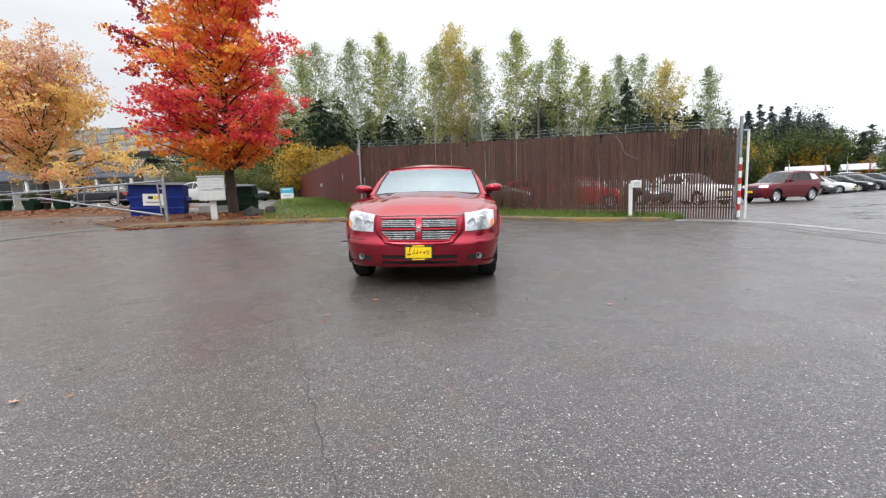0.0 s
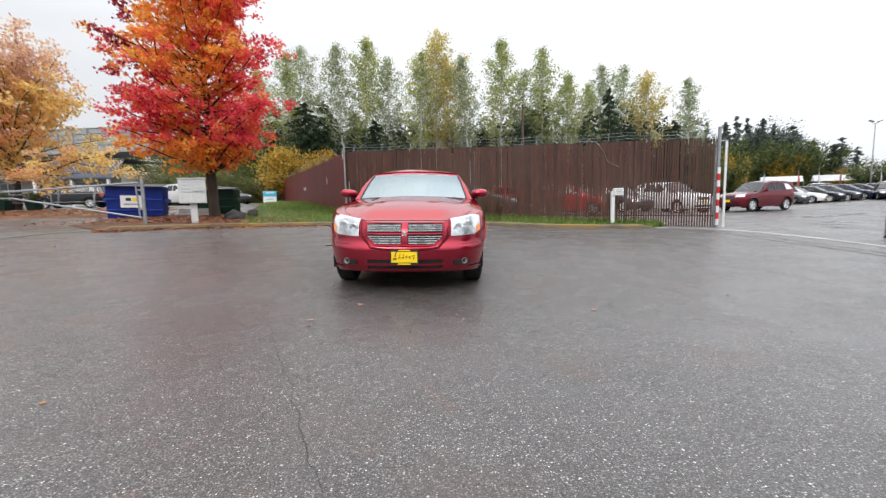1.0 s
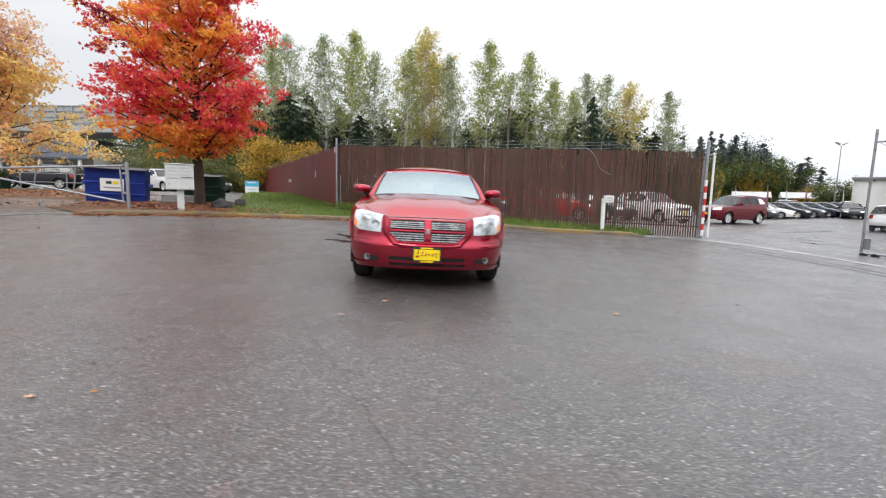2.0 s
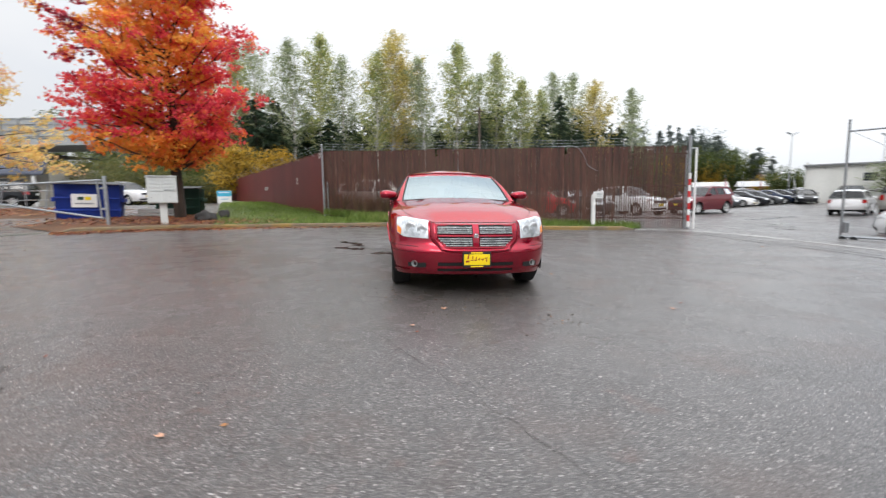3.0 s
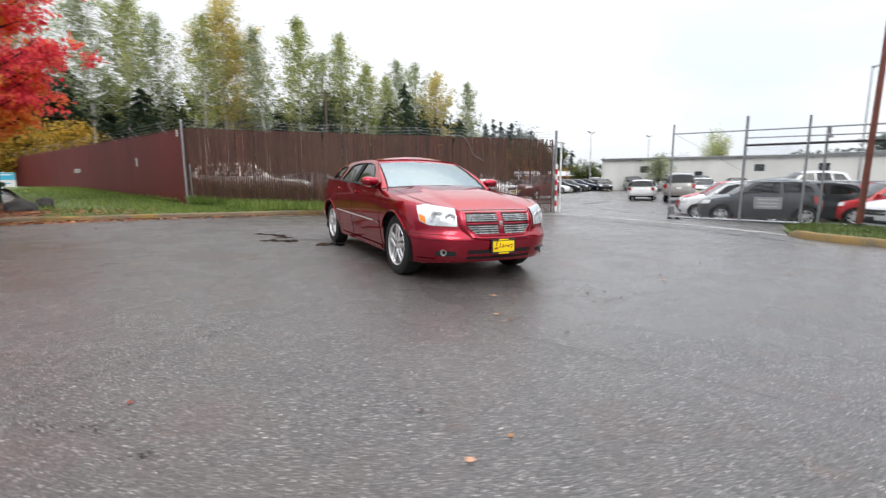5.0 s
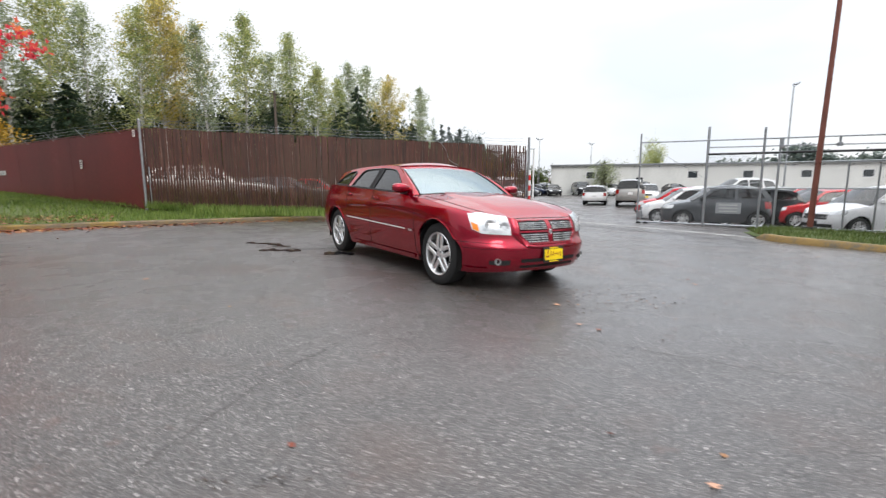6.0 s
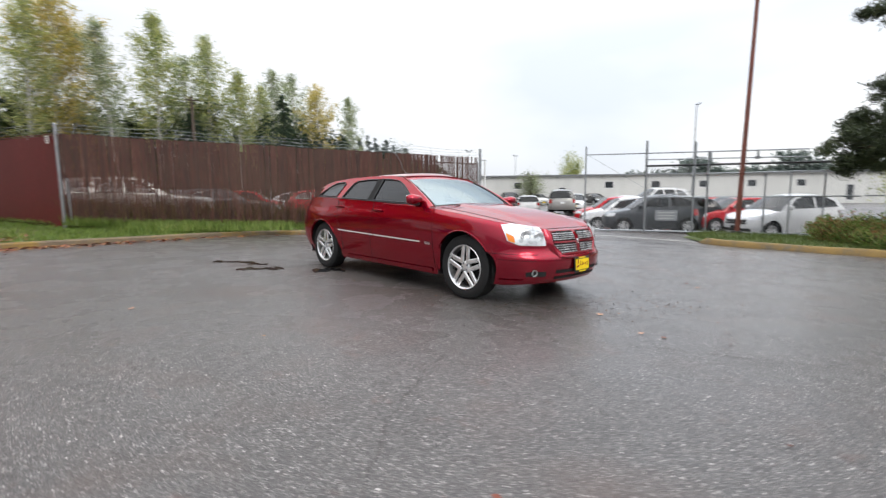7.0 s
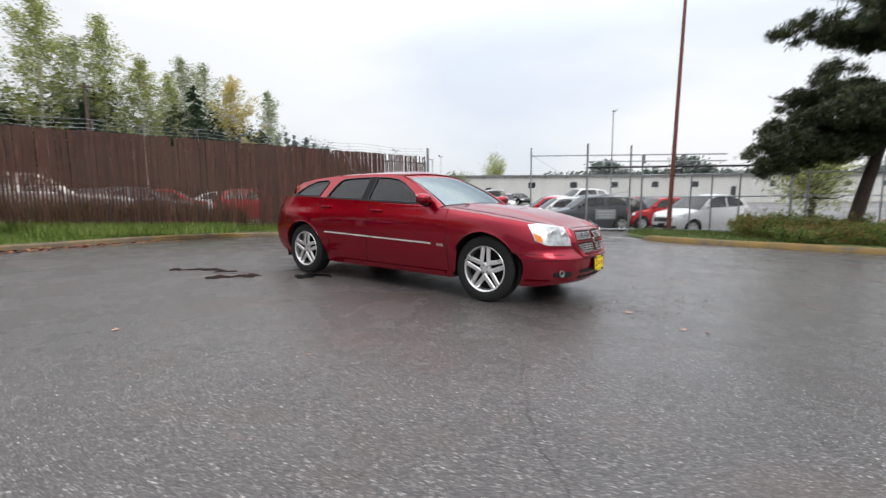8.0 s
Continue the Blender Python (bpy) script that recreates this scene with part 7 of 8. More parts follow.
def pine():
    """A leaning pine with layered drooping boughs."""
    rng = np.random.default_rng(51)
    t = thing("pine_tree", "leaning pine with dark spreading layered boughs", "tree", m=pose(11.66, -4.36, -0.12))
    stem = [Vector((0.12 * k + 0.05 * k * k * 0.4, -0.13 * k - 0.010 * k * k, 0.80 * k - 0.1)) for k in range(11)]
    part("trunk", trunk_line(bmesh.new(), stem, 0.18, 0.05, 12), MAT["bark"], t, smooth=True)
    bm, tips = bmesh.new(), []
    boughs = [(1.9, 125, 3.2, -0.06), (2.3, 150, 3.0, 0.0), (2.6, 100, 2.6, 0.10), (2.9, 170, 2.6, 0.1), (3.2, 130, 2.3, 0.15), (3.6, 80, 2.2, 0.15), (2.2, 60, 2.2, 0.05), (2.4, 20, 2.4, 0.1), (3.0, -30, 2.6, 0.1), (2.6, 200, 2.6, 0.1), (3.4, 240, 2.8, 0.1), (4.0, 300, 2.6, 0.1), (5.5, 140, 3.7, 0.10), (5.7, 122, 3.5, 0.12), (6.0, 135, 2.6, 0.2), (2.0, 135, 3.4, -0.06), (2.5, 118, 2.9, 0.06), (3.0, 145, 2.9, 0.12), (3.3, 112, 2.4, 0.18), (5.6, 165, 2.2, 0.2), (6.0, 60, 2.4, 0.2), (6.2, 210, 2.4, 0.2), (6.8, 130, 2.6, 0.3), (7.2, 20, 2.2, 0.3), (7.8, 180, 2.0, 0.4), (8.4, 90, 1.8, 0.5), (8.8, 270, 1.8, 0.5), (4.6, -10, 2.4, 0.2), (5.2, 250, 2.4, 0.2)]
    for z, deg, reach, rise in boughs:
        z = z * 0.80 + (1.05 if z < 4 else 0.75)
        i = min(9, z / 0.80)
        base = stem[int(i)].lerp(stem[int(i) + 1], i - int(i))
        a = radians(deg)
        pts = limb(rng, base, (math.cos(a), math.sin(a), rise), reach, 0.16, 7, rise * 0.05 - 0.02)
        trunk_line(bm, pts, 0.06, 0.012, 6)
        for j, p in enumerate(pts[2:]):
            for _ in range(6):
                w = 0.40 - 0.03 * j
                tips.append(np.array(p) + rng.normal(0, 1, 3) * (w, w, 0.16) + (0, 0, 0.12))
    part("branchwork", bm, MAT["bark"], t, smooth=True)
    v, f = leaf_cloud(rng, np.array(tips), np.array([0.10, 0.10, 0.07]), 230000, (0.045, 0.10), 1.0, 0.17)
    leaves("needles", v, f, MAT["pine"], t)


pine()

BED = bush(61, 0.9, 0.9, MAT["bed_leaf"], 1900, (0.022, 0.055), "bed_shrub", "low shrub with green, red and yellow leaves", "shrub bed")
places = []
for k in range(80):
    y = -2.0 - 8.5 * random.random() ** 1.2
    xa, xb = 9.75, GATE_A.x + GATE_DIR.x * ((y - GATE_A.y) / GATE_DIR.y) - 0.5
    x = xa + (xb - xa) * random.random()
    if y > -3.2 and x < 11.2:
        x += 1.2
    places.append((x, y, random.uniform(0.8, 1.25), random.uniform(0.75, 1.3)))
spread(BED, places)
autumn_tree(pose(24.0, -4.3, -0.05), 3.9, 1.6, 62, MAT["birch_leaf"], "small green tree behind the fence", 8000, 0.9, (0.04, 0.08), "small_tree")
autumn_tree(pose(46.5, 32.0, -0.1), 4.2, 2.0, 63, MAT["birch_grey"], "small thin tree before the long building", 2200, 1.2, (0.06, 0.11), "small_tree")


# ---- buildings ----
def long_building():
    b = thing("long_building", "long low white building with a flat grey roof", "building", m=Matrix.Translation((44.0, 38.5, 0.0)) @ Matrix.Rotation(math.atan2(-0.76, 0.65), 4, "Z"))
    length, h, d = 84.0, 3.75, 14.0
    wins = [(x, 1.0, 1.2, 2.1) if k % 6 == 1 else (x, 1.2, 2.0, 0.95) for k, x in enumerate(np.arange(4.5, length - 3, 6.2))]
    bm = flat_fill([(0, -0.4), (length, -0.4), (length, h), (0, h)], [[(x, z), (x + w, z), (x + w, z + hh), (x, z + hh)] for x, w, z, hh in [(float(a), float(bb), float(z) if hh < 2 else 0.1, hh) for a, bb, z, hh in wins]], lambda y, z: (y, 0, z))
    box(bm, (0.0, d / 2, h / 2), (0.2, d, h + 0.8))
    box(bm, (length, d / 2, h / 2), (0.2, d, h + 0.8))
    box(bm, (length / 2, d, h / 2), (length, 0.2, h + 0.8))
    part("wall", bm, MAT["white_wall"], b)
    part("roof", box(bmesh.new(), (length / 2, d / 2 - 0.1, h + 0.09), (length + 0.5, d + 0.6, 0.18), 0.02), MAT["grey_roof"], b)
    part("fascia", box(bmesh.new(), (length / 2, -0.12, h - 0.06), (length + 0.4, 0.10, 0.14), 0.01), MAT["white_wall"], b)
    for x, w, z, hh in wins:
        z = z if hh < 2 else 0.1
        hold = new("window" if hh < 2 else "door")
        hold.parent = b
        hold.matrix_basis = Matrix.Translation((x + w / 2, 0.08, z + hh / 2))
        part("pane", box(bmesh.new(), (0, 0, 0), (w, 0.03, hh)), MAT["dark_window"], hold)
        bm = bmesh.new()
        for sx in (-1, 1):
            box(bm, (sx * (w / 2 - 0.03), -0.05, 0), (0.06, 0.06, hh))
        for sz in (-1, 1):
            box(bm, (0, -0.05, sz * (hh / 2 - 0.03)), (w, 0.06, 0.06))
        part("frame", bm, MAT["white"], hold)
    for k in range(28):
        bm = box(bmesh.new(), (1.5 + 3 * k, -0.10, h - 0.20), (0.10, 0.16, 0.16), 0.01)
        part("rafter_end", bm, MAT["grey_roof"], b)


long_building()


def shop():
    b = thing("shop_building", "low cream shop with a slate blue shingled awning", "building", m=pose(-50.5, 33.2, 0.75, 0, 0, 4))
    length, h = 22.0, 3.1
    bays = [(1.0 + 3.4 * k, 2.4) for k in range(6)]
    bm = flat_fill([(0, -0.3), (length, -0.3), (length, h), (0, h)], [[(x, 0.3), (x + w, 0.3), (x + w, 2.4), (x, 2.4)] for x, w in bays], lambda y, z: (y, 0, z))
    box(bm, (length, 4, h / 2), (0.2, 8, h + 0.6))
    box(bm, (0, 4, h / 2), (0.2, 8, h + 0.6))
    part("wall", bm, MAT["shop_wall"], b)
    bm = bmesh.new()
    grid_mesh(bm, [[(-0.4, -1.3, 2.55), (length + 0.4, -1.3, 2.55)], [(-0.4, -1.3, 2.68), (length + 0.4, -1.3, 2.68)], [(-0.4, 0.2, 4.3), (length + 0.4, 0.2, 4.3)], [(-0.4, 8.0, 4.5), (length + 0.4, 8.0, 4.5)]])
    part("roof", bm, MAT["slate_blue"], b)
    for k in range(8):
        bm = box(bmesh.new(), (0.3 + 3.05 * k, -1.1, 1.2), (0.22, 0.22, 2.8), 0.02)
        part("column", bm, MAT["white"], b)
    for x, w in bays:
        hold = new("window")
        hold.parent = b
        hold.matrix_basis = Matrix.Translation((x + w / 2, 0.08, 1.35))
        part("pane", box(bmesh.new(), (0, 0, 0), (w, 0.03, 2.1)), MAT["dark_window"], hold)
        bm = bmesh.new()
        for sx in (-1, 0, 1):
            box(bm, (sx * (w / 2 - 0.03), -0.05, 0), (0.07, 0.06, 2.1))
        for sz in (-1, 0.4, 1):
            box(bm, (0, -0.05, sz * 1.02), (w, 0.06, 0.07))
        part("frame", bm, MAT["white"], hold)


shop()


def viaduct():
    v = thing("viaduct", "grey concrete elevated road with ribbed barrier", "bridge")
    a, b = Vector((-92, 66.0, 0)), Vector((-34.0, 60.0, 0))
    d = (b - a).normalized()
    turn = Matrix.Rotation(math.atan2(d.y, d.x), 4, "Z")
    n = (b - a).length

    def place(t, z):
        p = a + d * t
        return Matrix.Translation((p.x, p.y, z)) @ turn

    part("deck", box(bmesh.new(), (0, 4, 0), (n, 8, 0.9), 0.05, place(n / 2, 9.2)), MAT["viaduct"], v)
    part("barrier", box(bmesh.new(), (0, 0.1, 0), (n, 0.22, 2.6), 0.03, place(n / 2, 11.0)), MAT["viaduct"], v)
    for z in (10.0, 10.8, 11.6, 12.35):
        part("barrier_rail", box(bmesh.new(), (0, -0.06, 0), (n, 0.14, 0.12), 0.02, place(n / 2, z)), MAT["viaduct"], v)
    for k in range(24):
        part("barrier_post", box(bmesh.new(), (0, -0.12, 0), (0.16, 0.22, 2.7), 0.02, place(1.2 + n * k / 24, 11.0)), MAT["viaduct"], v)
    for k in range(4):
        part("pier", box(bmesh.new(), (0, 4, 0), (1.4, 3, 8.8), 0.1, place(6 + 16 * k, 4.4)), MAT["viaduct"], v)


viaduct()


# ---- parked cars ----
def stock_car(kind):
    """A plain parked car of one of a few shapes; its parts get their paint when it is placed."""
    if kind == "hatchback":
        sh = CarShape(2.35, [(0.2, -0.60), (0.4, -0.68), (0.6, -0.67), (0.8, -0.60), (0.95, -0.5)], [(0.3, 2.80), (0.5, 2.88), (0.9, 2.84), (1.05, 2.78)], [(0.2, 0.76), (0.5, 0.81), (0.8, 0.80), (1.05, 0.75)], [(-0.7, 0.72), (-0.5, 0.83), (0, 0.93), (0.4, 0.98), (0.9, 1.0), (2.0, 1.02), (2.9, 1.0)], 0.2, 0.36, 0.30)
        line = [(0.30, 0.95), (0.62, 1.20), (0.95, 1.42), (1.3, 1.475), (1.8, 1.48), (2.3, 1.43), (2.55, 1.33), (2.80, 0.97), (0.9, 0.97)]
        wins = [[(0.62, 1.03), (0.98, 1.34), (1.25, 1.40), (1.62, 1.41), (1.62, 1.05)], [(1.72, 1.05), (1.72, 1.41), (2.15, 1.38), (2.42, 1.26), (2.52, 1.08)]]
        cowl, base, top, rear, width, r = 0.2, (0.30, 0.98), (0.95, 1.42), (2.55, 1.33, 2.80, 1.0), 0.60, 0.30
    elif kind == "suv":
        sh = CarShape(2.85, [(0.25, -0.80), (0.5, -0.88), (0.8, -0.86), (0.98, -0.78), (1.1, -0.65)], [(0.35, 3.72), (0.6, 3.82), (1.0, 3.78), (1.25, 3.70)], [(0.25, 0.88), (0.6, 0.95), (0.95, 0.94), (1.2, 0.90)], [(-0.9, 0.95), (-0.7, 1.03), (0, 1.08), (0.6, 1.12), (1.0, 1.15), (3.0, 1.20), (3.8, 1.18)], 0.28, 0.44, 0.37)
        line = [(0.62, 1.10), (1.05, 1.45), (1.35, 1.66), (1.7, 1.73), (2.4, 1.745), (3.1, 1.71), (3.5, 1.64), (3.72, 1.15), (1.0, 1.12)]
        wins = [[(0.98, 1.20), (1.38, 1.56), (1.62, 1.64), (1.86, 1.65), (1.86, 1.21)], [(1.97, 1.215), (1.97, 1.65), (2.65, 1.64), (2.72, 1.225)], [(2.85, 1.23), (2.80, 1.62), (3.28, 1.56), (3.50, 1.27)]]
        cowl, base, top, rear, width, r = 0.5, (0.62, 1.14), (1.35, 1.66), (3.5, 1.64, 3.72, 1.2), 0.68, 0.37
    else:
        sh = CarShape(2.75, [(0.2, -0.80), (0.4, -0.90), (0.6, -0.88), (0.75, -0.80), (0.9, -0.65)], [(0.3, 3.72), (0.5, 3.85), (0.9, 3.80), (1.1, 3.72)], [(0.2, 0.84), (0.5, 0.90), (0.8, 0.89), (1.05, 0.86)], [(-0.9, 0.70), (-0.6, 0.80), (0, 0.90), (0.6, 0.96), (1.0, 0.99), (2.4, 1.03), (3.0, 1.07), (3.85, 1.05)], 0.2, 0.38, 0.325)
        line = [(0.50, 0.94), (0.95, 1.22), (1.35, 1.41), (1.7, 1.455), (2.2, 1.455), (2.6, 1.40), (2.95, 1.26), (3.30, 1.04), (1.0, 0.97)]
        wins = [[(0.92, 1.04), (1.32, 1.32), (1.58, 1.385), (1.76, 1.39), (1.76, 1.06)], [(1.86, 1.06), (1.86, 1.39), (2.3, 1.375), (2.62, 1.26), (2.78, 1.10)]]
        cowl, base, top, rear, width, r = 0.4, (0.50, 0.98), (1.35, 1.41), (2.95, 1.26, 3.30, 1.07), 0.62, 0.325
    car = thing(kind, "parked car", "car")
    paint = MAT["paint_white"]
    shell(sh, 8, paint, car, cowl, 0.05)
    belt = line[-1][1]
    edge = sh.width(belt)
    high = max(z for _, z in line)

    def flank(y, z):
        return edge - 0.02 - (z - belt) * (edge - width) / (high - belt) - 0.03 * ease((y - 2.4) / 1.2)

    i0, i1 = line.index(top), line.index((rear[0], rear[1]))
    roof = [span(y, z, flank(y, z), 6, 0, 0.05) for y, z in line[i0 : i1 + 1]]
    screen = [span(base[0] + (top[0] - base[0]) * t, base[1] + (top[1] - base[1]) * t, flank(base[0], base[1]) * (1 - t) * 0.97 + flank(*top) * t, 6, -0.10 + 0.05 * t, 0.03 + 0.02 * t) for t in (0, 0.25, 0.5, 0.75, 1)]
    hatch = [span(rear[0] + (rear[2] - rear[0]) * t, rear[1] + (rear[3] - rear[1]) * t, flank(rear[0], rear[1]) * (1 - t) + edge * 0.93 * t, 6, 0.06, 0.05 * (1 - t)) for t in (0, 0.33, 0.66, 1)]
    cabin(car, paint, line, wins, flank, roof, screen, hatch, MAT["car_glass"], MAT["car_glass"], MAT["black"])
    wheel_wells(car, sh, 0.50, edge * 0.98)
    underside(car, sh)
    for side in (1, -1):
        for y in (0, sh.wb):
            make_wheel(car, (side * (sh.width(0.5) - 0.12), y, r), r, r * 0.68, 0.2, side, 5, 20)
        s0 = next(s / 200 for s in range(200) if sh.at(s / 200, 0.7)[0] > 0.42)
        zt = sh.top(sh.y0 + 0.2) - 0.03
        strip_on(sh, "headlight", s0, s0 + 0.42, zt - 0.15, zt - 0.11, MAT["lamp_bowl"], car, 0.006, side, 5, zt - 0.02, zt + 0.02, 2)
        strip_on(sh, "tail_light", 2.2, 2.55, belt - 0.26, belt - 0.26, MAT["red_lens"], car, 0.008, side, 4, belt - 0.02, belt - 0.02, 2)
        bm = box(bmesh.new(), (side * (edge + 0.06), top[0] - 0.35, belt + 0.10), (0.20, 0.10, 0.14), 0.03)
        part("mirror", bm, paint, car, smooth=True)
    w = 0.42
    zt = sh.top(sh.y0 + 0.1)
    bm = bmesh.new()
    grid_mesh(bm, [[(w * k / 5, sh.front_y(w * k / 5, z) - 0.008, z) for k in range(-5, 6)] for z in (zt - 0.25, zt - 0.10)])
    part("grille", bm, MAT["black"], car)
    bm = bmesh.new()
    grid_mesh(bm, [[(0.55 * k / 5, sh.front_y(0.55 * k / 5, z) - 0.008, z) for k in range(-5, 6)] for z in (sh.rocker + 0.10, sh.rocker + 0.20)])
    part("air_intake", bm, MAT["black"], car)
    bm = box(bmesh.new(), (0, sh.y0 - 0.012, zt - 0.36), (0.30, 0.02, 0.13), 0.004)
    part("front_plate", bm, MAT["black"], car)
    bm = box(bmesh.new(), (0, sh.y1 + 0.01, belt - 0.25), (0.30, 0.02, 0.14), 0.004)
    part("rear_plate", bm, MAT["white"], car)
    return car


MAT["car_glass"] = glass("smoked_car_glass", (0.16, 0.18, 0.18), 1.5)
STOCK = {k: stock_car(k) for k in ("hatchback", "suv", "sedan")}
PLACED = set()
COLOURS = {"white": "paint_white", "silver": "paint_silver", "black": "paint_black", "dark grey": "paint_grey", "dark blue": "paint_blue", "maroon": "paint_maroon", "bright red": "paint_cherry"}


def park(kind, x, y, rz, colour, where, scale=(1, 1, 1), group="parked cars"):
    m = on_ground(x, y, 0, rz) @ Matrix.Translation((0, -1.4 * scale[1], 0)) @ Matrix.Diagonal((*scale, 1))
    if kind in PLACED:
        car = copy_thing(STOCK[kind], Matrix.Identity(4))
    else:
        PLACED.add(kind)
        car = STOCK[kind]
    car.matrix_basis = m
    tagged(car, f"{colour} {kind} parked {where}", "car", group)
    for o in car.children_recursive:
        if o.type == "MESH" and o.material_slots and o.name.split(".")[0] in ("body", "hood", "roof", "pillar_frame", "mirror"):
            o.material_slots[0].link = "OBJECT"
            o.material_slots[0].material = MAT[COLOURS[colour]]
        if o.name.startswith("front_plate") and (colour, kind) in (("maroon", "suv"), ("white", "sedan")):
            o.material_slots[0].link = "OBJECT"
            o.material_slots[0].material = MAT["plate_yellow"]
    return car


# by the gate
park("suv", 21.2, 24.3, -70, "maroon", "just inside the gateway", (1.08, 1.10, 1.10))
park("suv", 27.0, 15.6, 124, "silver", "facing away inside the lot", (1.04, 1.05, 1.10))
park("suv", 32.0, 17.2, -60, "white", "beside the silver one", (0.98, 1, 0.92))
for k, c in enumerate(("black", "dark grey", "white", "black", "dark grey", "dark blue", "black", "dark blue", "black", "dark grey")):
    park("sedan", 28.6 + 2.43 * k, 34.6 + 0.95 * k, 36, c, "in a long row in the lot", group="cars in the lot row")
for k, c in enumerate(("black", "black", "white", "dark grey", "black")):
    park("suv" if k % 2 else "sedan", 42.0 + 2.4 * k, 36.5 - 2.8 * k, -38, c, "before the long building", group="cars by the building")
park("suv", 27.4, 18.9, 124, "white", "facing away beyond the silver one", (0.96, 0.98, 0.86))
# small cars behind the sliding gate
park("hatchback", 14.3, 3.55, -145, "dark grey", "behind the sliding gate", group="small cars by the gate")
park("hatchback", 16.0, 5.5, -145, "white", "behind the sliding gate", group="small cars by the gate")
park("hatchback", 18.0, 7.0, -145, "bright red", "behind the sliding gate", group="small cars by the gate")
for k, (x, y, c) in enumerate(((17.4, 3.6, "black"), (19.6, 4.6, "bright red"), (21.6, 6.4, "white"), (18.9, 1.7, "bright red"), (21.0, 2.6, "black"), (23.4, 4.0, "bright red"), (25.8, 6.0, "silver"), (24.0, 1.2, "maroon"), (24.5, 9.5, "white"), (27.0, 8.6, "black"))):
    park("hatchback", x, y, -138, c, "in the crowded lot behind the fence", group="small cars by the gate")
park("hatchback", 16.9, -0.35, -122, "white", "along the chain-link fence", (1.05, 1.18, 1.10))
park("suv", 31.0, 10.2, -130, "white", "towering over the small cars", (1.05, 1.1, 1.15))
# seen through the slats of the fence
for k, (x, y, rz, kind, c) in enumerate(((13.6, 20.2, 15, "suv", "white"), (10.6, 20.6, 20, "sedan", "dark grey"), (7.8, 20.4, 20, "sedan", "white"), (4.6, 20.6, 60, "hatchback", "bright red"), (1.6, 20.8, 20, "sedan", "black"), (-1.2, 20.4, 25, "suv", "silver"), (2.0, 16.2, 70, "sedan", "dark grey"), (6.4, 16.6, 70, "hatchback", "bright red"), (-0.9, 15.6, 75, "suv", "silver"), (11.0, 26.0, 30, "sedan", "silver"), (15.5, 26.0, 30, "sedan", "white"))):
    park(kind, x, y, rz, c, "behind the slat fence", group="cars behind the fence")
# across the drive
park("suv", -29.6, 30.6, -78, "black", "across the drive", (1.05, 1.12, 1.05))
park("suv", -20.6, 31.0, 60, "white", "across the drive")
park("sedan", -17.5, 31.5, 60, "dark grey", "across the drive")
park("sedan", -13.6, 44.0, 70, "black", "at the end of the lawn")


# ---- lamps and poles ----
def lot_lamp(x, y, h, label, heads=2):
    p = thing("lot_lamp", label, "lamp post", "lot lamps", m=on_ground(x, y))
    part("mast", tube(bmesh.new(), (0, 0, -0.1), (0, 0, h), 0.07, 10, 0.04), MAT["steel"], p)
    part("base", tube(bmesh.new(), (0, 0, -0.1), (0, 0, 0.6), 0.28, 12), MAT["concrete"], p)
    for k in range(heads):
        s = -1 if k else 1
        bm = box(bmesh.new(), (s * 0.5, 0, h + 0.05), (0.55, 0.32, 0.12), 0.03, Matrix.Translation((0, 0, h)) @ Matrix.Rotation(radians(-22 * s), 4, "Y") @ Matrix.Translation((0, 0, -h)))
        head = part("lamp_head", bm, MAT["steel"], p)
        bm = tube(bmesh.new(), (0, 0, h - 0.1), (s * 0.3, 0, h + 0.05), 0.03, 6)
        part("arm", bm, MAT["steel"], head)
    return p


lot_lamp(34.5, 8.4, 8.3, "tall steel lot lamp with a single head", 1)
lot_lamp(47.6, 44.3, 8.0, "tall steel lot lamp with two heads", 2)
lot_lamp(70.0, 52.0, 9.0, "tall steel lot lamp with two heads", 2)


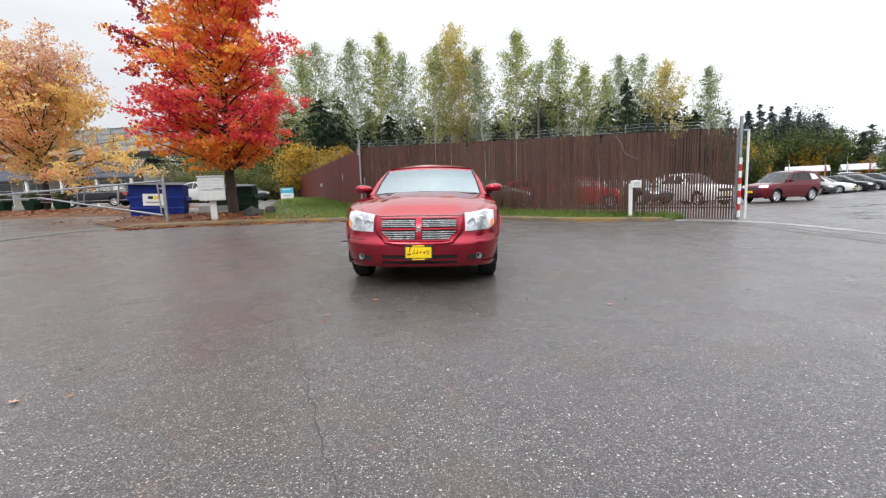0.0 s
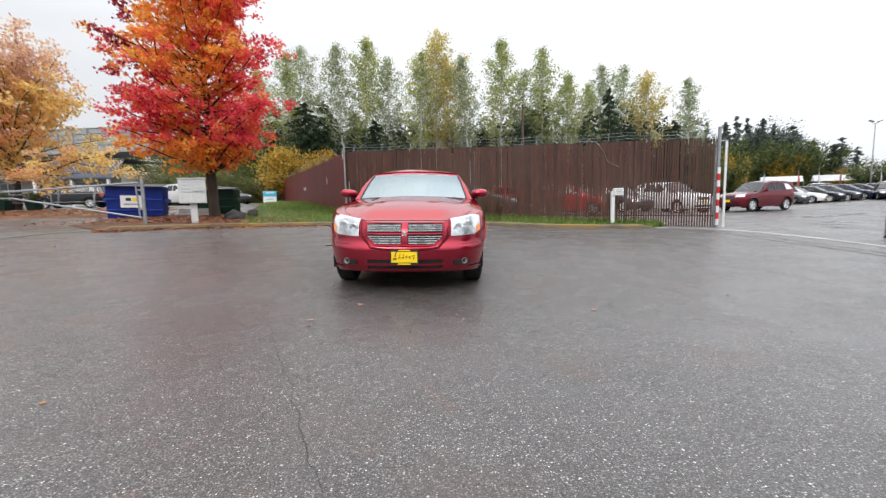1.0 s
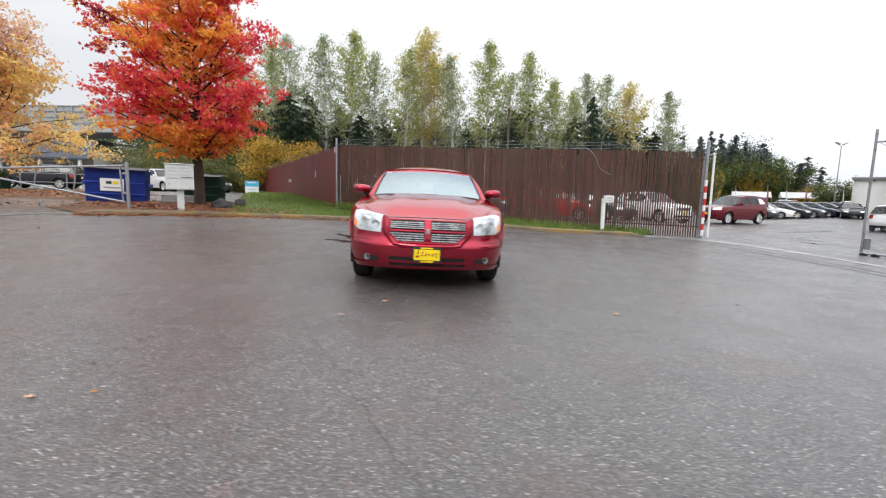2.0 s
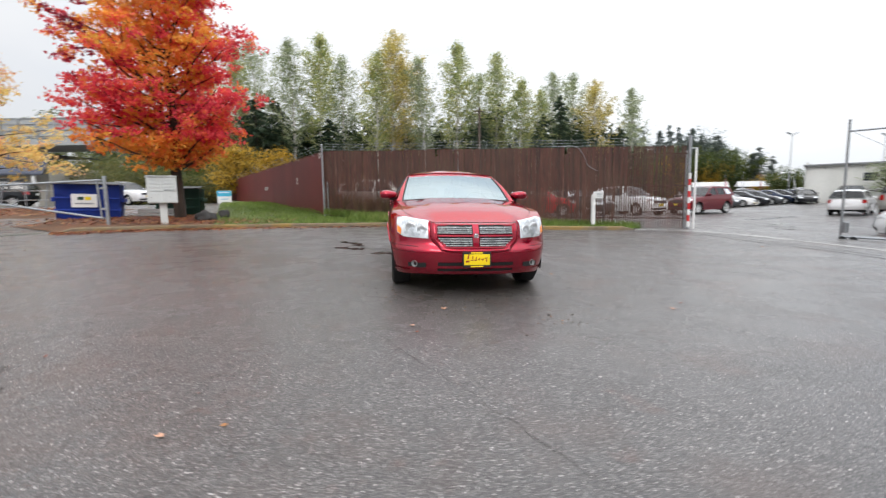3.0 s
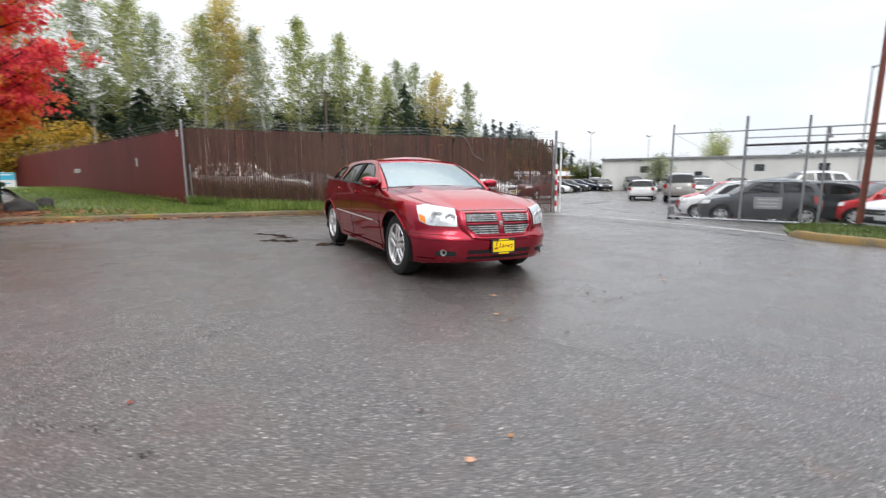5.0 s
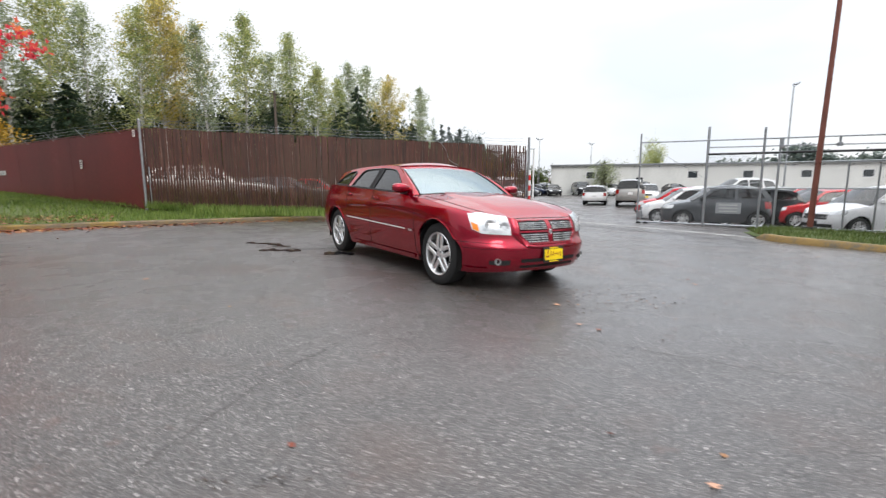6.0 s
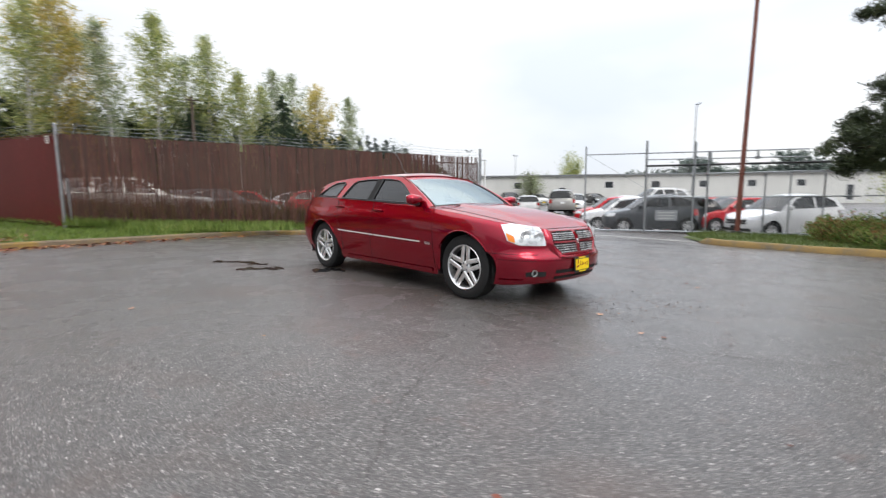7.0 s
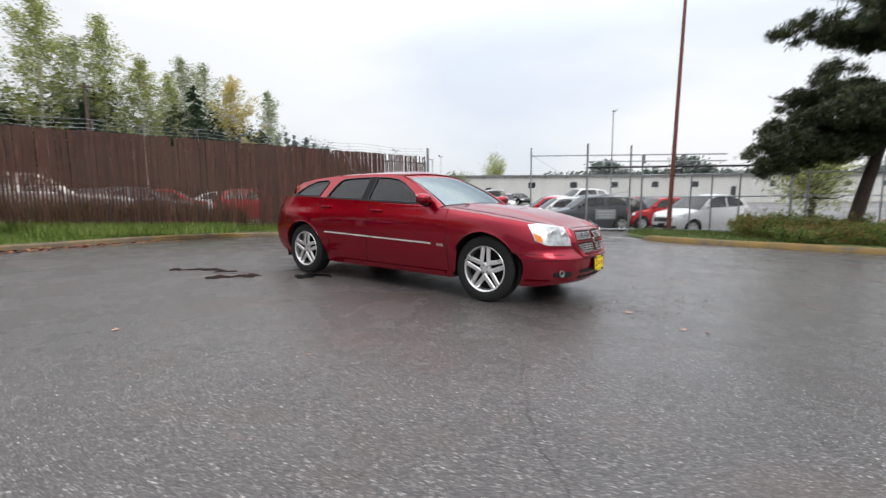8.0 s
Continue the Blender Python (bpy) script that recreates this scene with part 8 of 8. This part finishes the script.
def utility_pole(x, y, h):
    p = thing("utility_pole", "brown timber utility pole among the birches", "pole", m=on_ground(x, y))
    part("mast", tube(bmesh.new(), (0, 0, -0.2), (0, 0, h), 0.17, 10, 0.12), MAT["creosote"], p)
    part("crossarm", box(bmesh.new(), (0, -0.15, h - 0.35), (1.1, 0.10, 0.12), 0.01), MAT["creosote"], p)


utility_pole(9.6, 46.5, 11.2)


def feather_banner(x, y, colour):
    b = thing("feather_banner", f"tall {colour} feather banner in the far car lot", "banner", "far banners", m=on_ground(x, y, 0, 40))
    part("mast", tube(bmesh.new(), (0, 0, -0.1), (0, 0, 4.2), 0.03, 6), MAT["steel"], b)
    bm = bmesh.new()
    grid_mesh(bm, [[(0.02, 0, z), (0.02 + 0.8 * math.sin(math.pi * min(1, 0.25 + (z - 1.2) / 3.8)), 0.06 * math.sin(z * 2), z)] for z in np.linspace(1.2, 4.2, 9)])
    part("cloth", bm, MAT["banner_red" if colour == "red" else "white"], b)


for k in range(11):
    feather_banner(47.0 + 2.7 * k, 69.0 - 1.6 * k + (k % 3), "red" if k % 2 else "white")


def far_tent(x, y, w):
    t = thing("sales_tent", "long white sales tent in the far car lot", "tent", "far tents", m=on_ground(x, y, 0, -32))
    bm = bmesh.new()
    grid_mesh(bm, [[(-w / 2, -2, 2.3), (w / 2, -2, 2.3)], [(-w / 2, 0, 3.3), (w / 2, 0, 3.3)], [(-w / 2, 2, 2.3), (w / 2, 2, 2.3)]])
    bmesh.ops.solidify(bm, geom=bm.faces[:], thickness=0.04)
    part("canopy", bm, MAT["white"], t)
    for k in range(5):
        part("leg", tube(bmesh.new(), (-w / 2 + w * k / 4, -2, -0.1), (-w / 2 + w * k / 4, -2, 2.3), 0.04, 6), MAT["steel"], t)


for x, y, w in ((52, 80, 7.0), (60.5, 75, 6.0), (68, 71, 8.0), (78, 65, 7.0), (86, 60, 6.0)):
    far_tent(x, y, w)
for k in range(12):
    park("suv" if k % 3 == 0 else "sedan", 46 + 3.0 * k, 64 - 1.7 * k, -30, ("white", "white", "silver", "bright red")[k % 4], "in the far car lot", group="far cars")
for k in range(13):
    park("suv" if k % 3 else "sedan", 44 + 3.1 * k, 58 - 1.75 * k, -30, ("white", "silver", "white", "black")[k % 4], "in the far car lot", group="far cars")
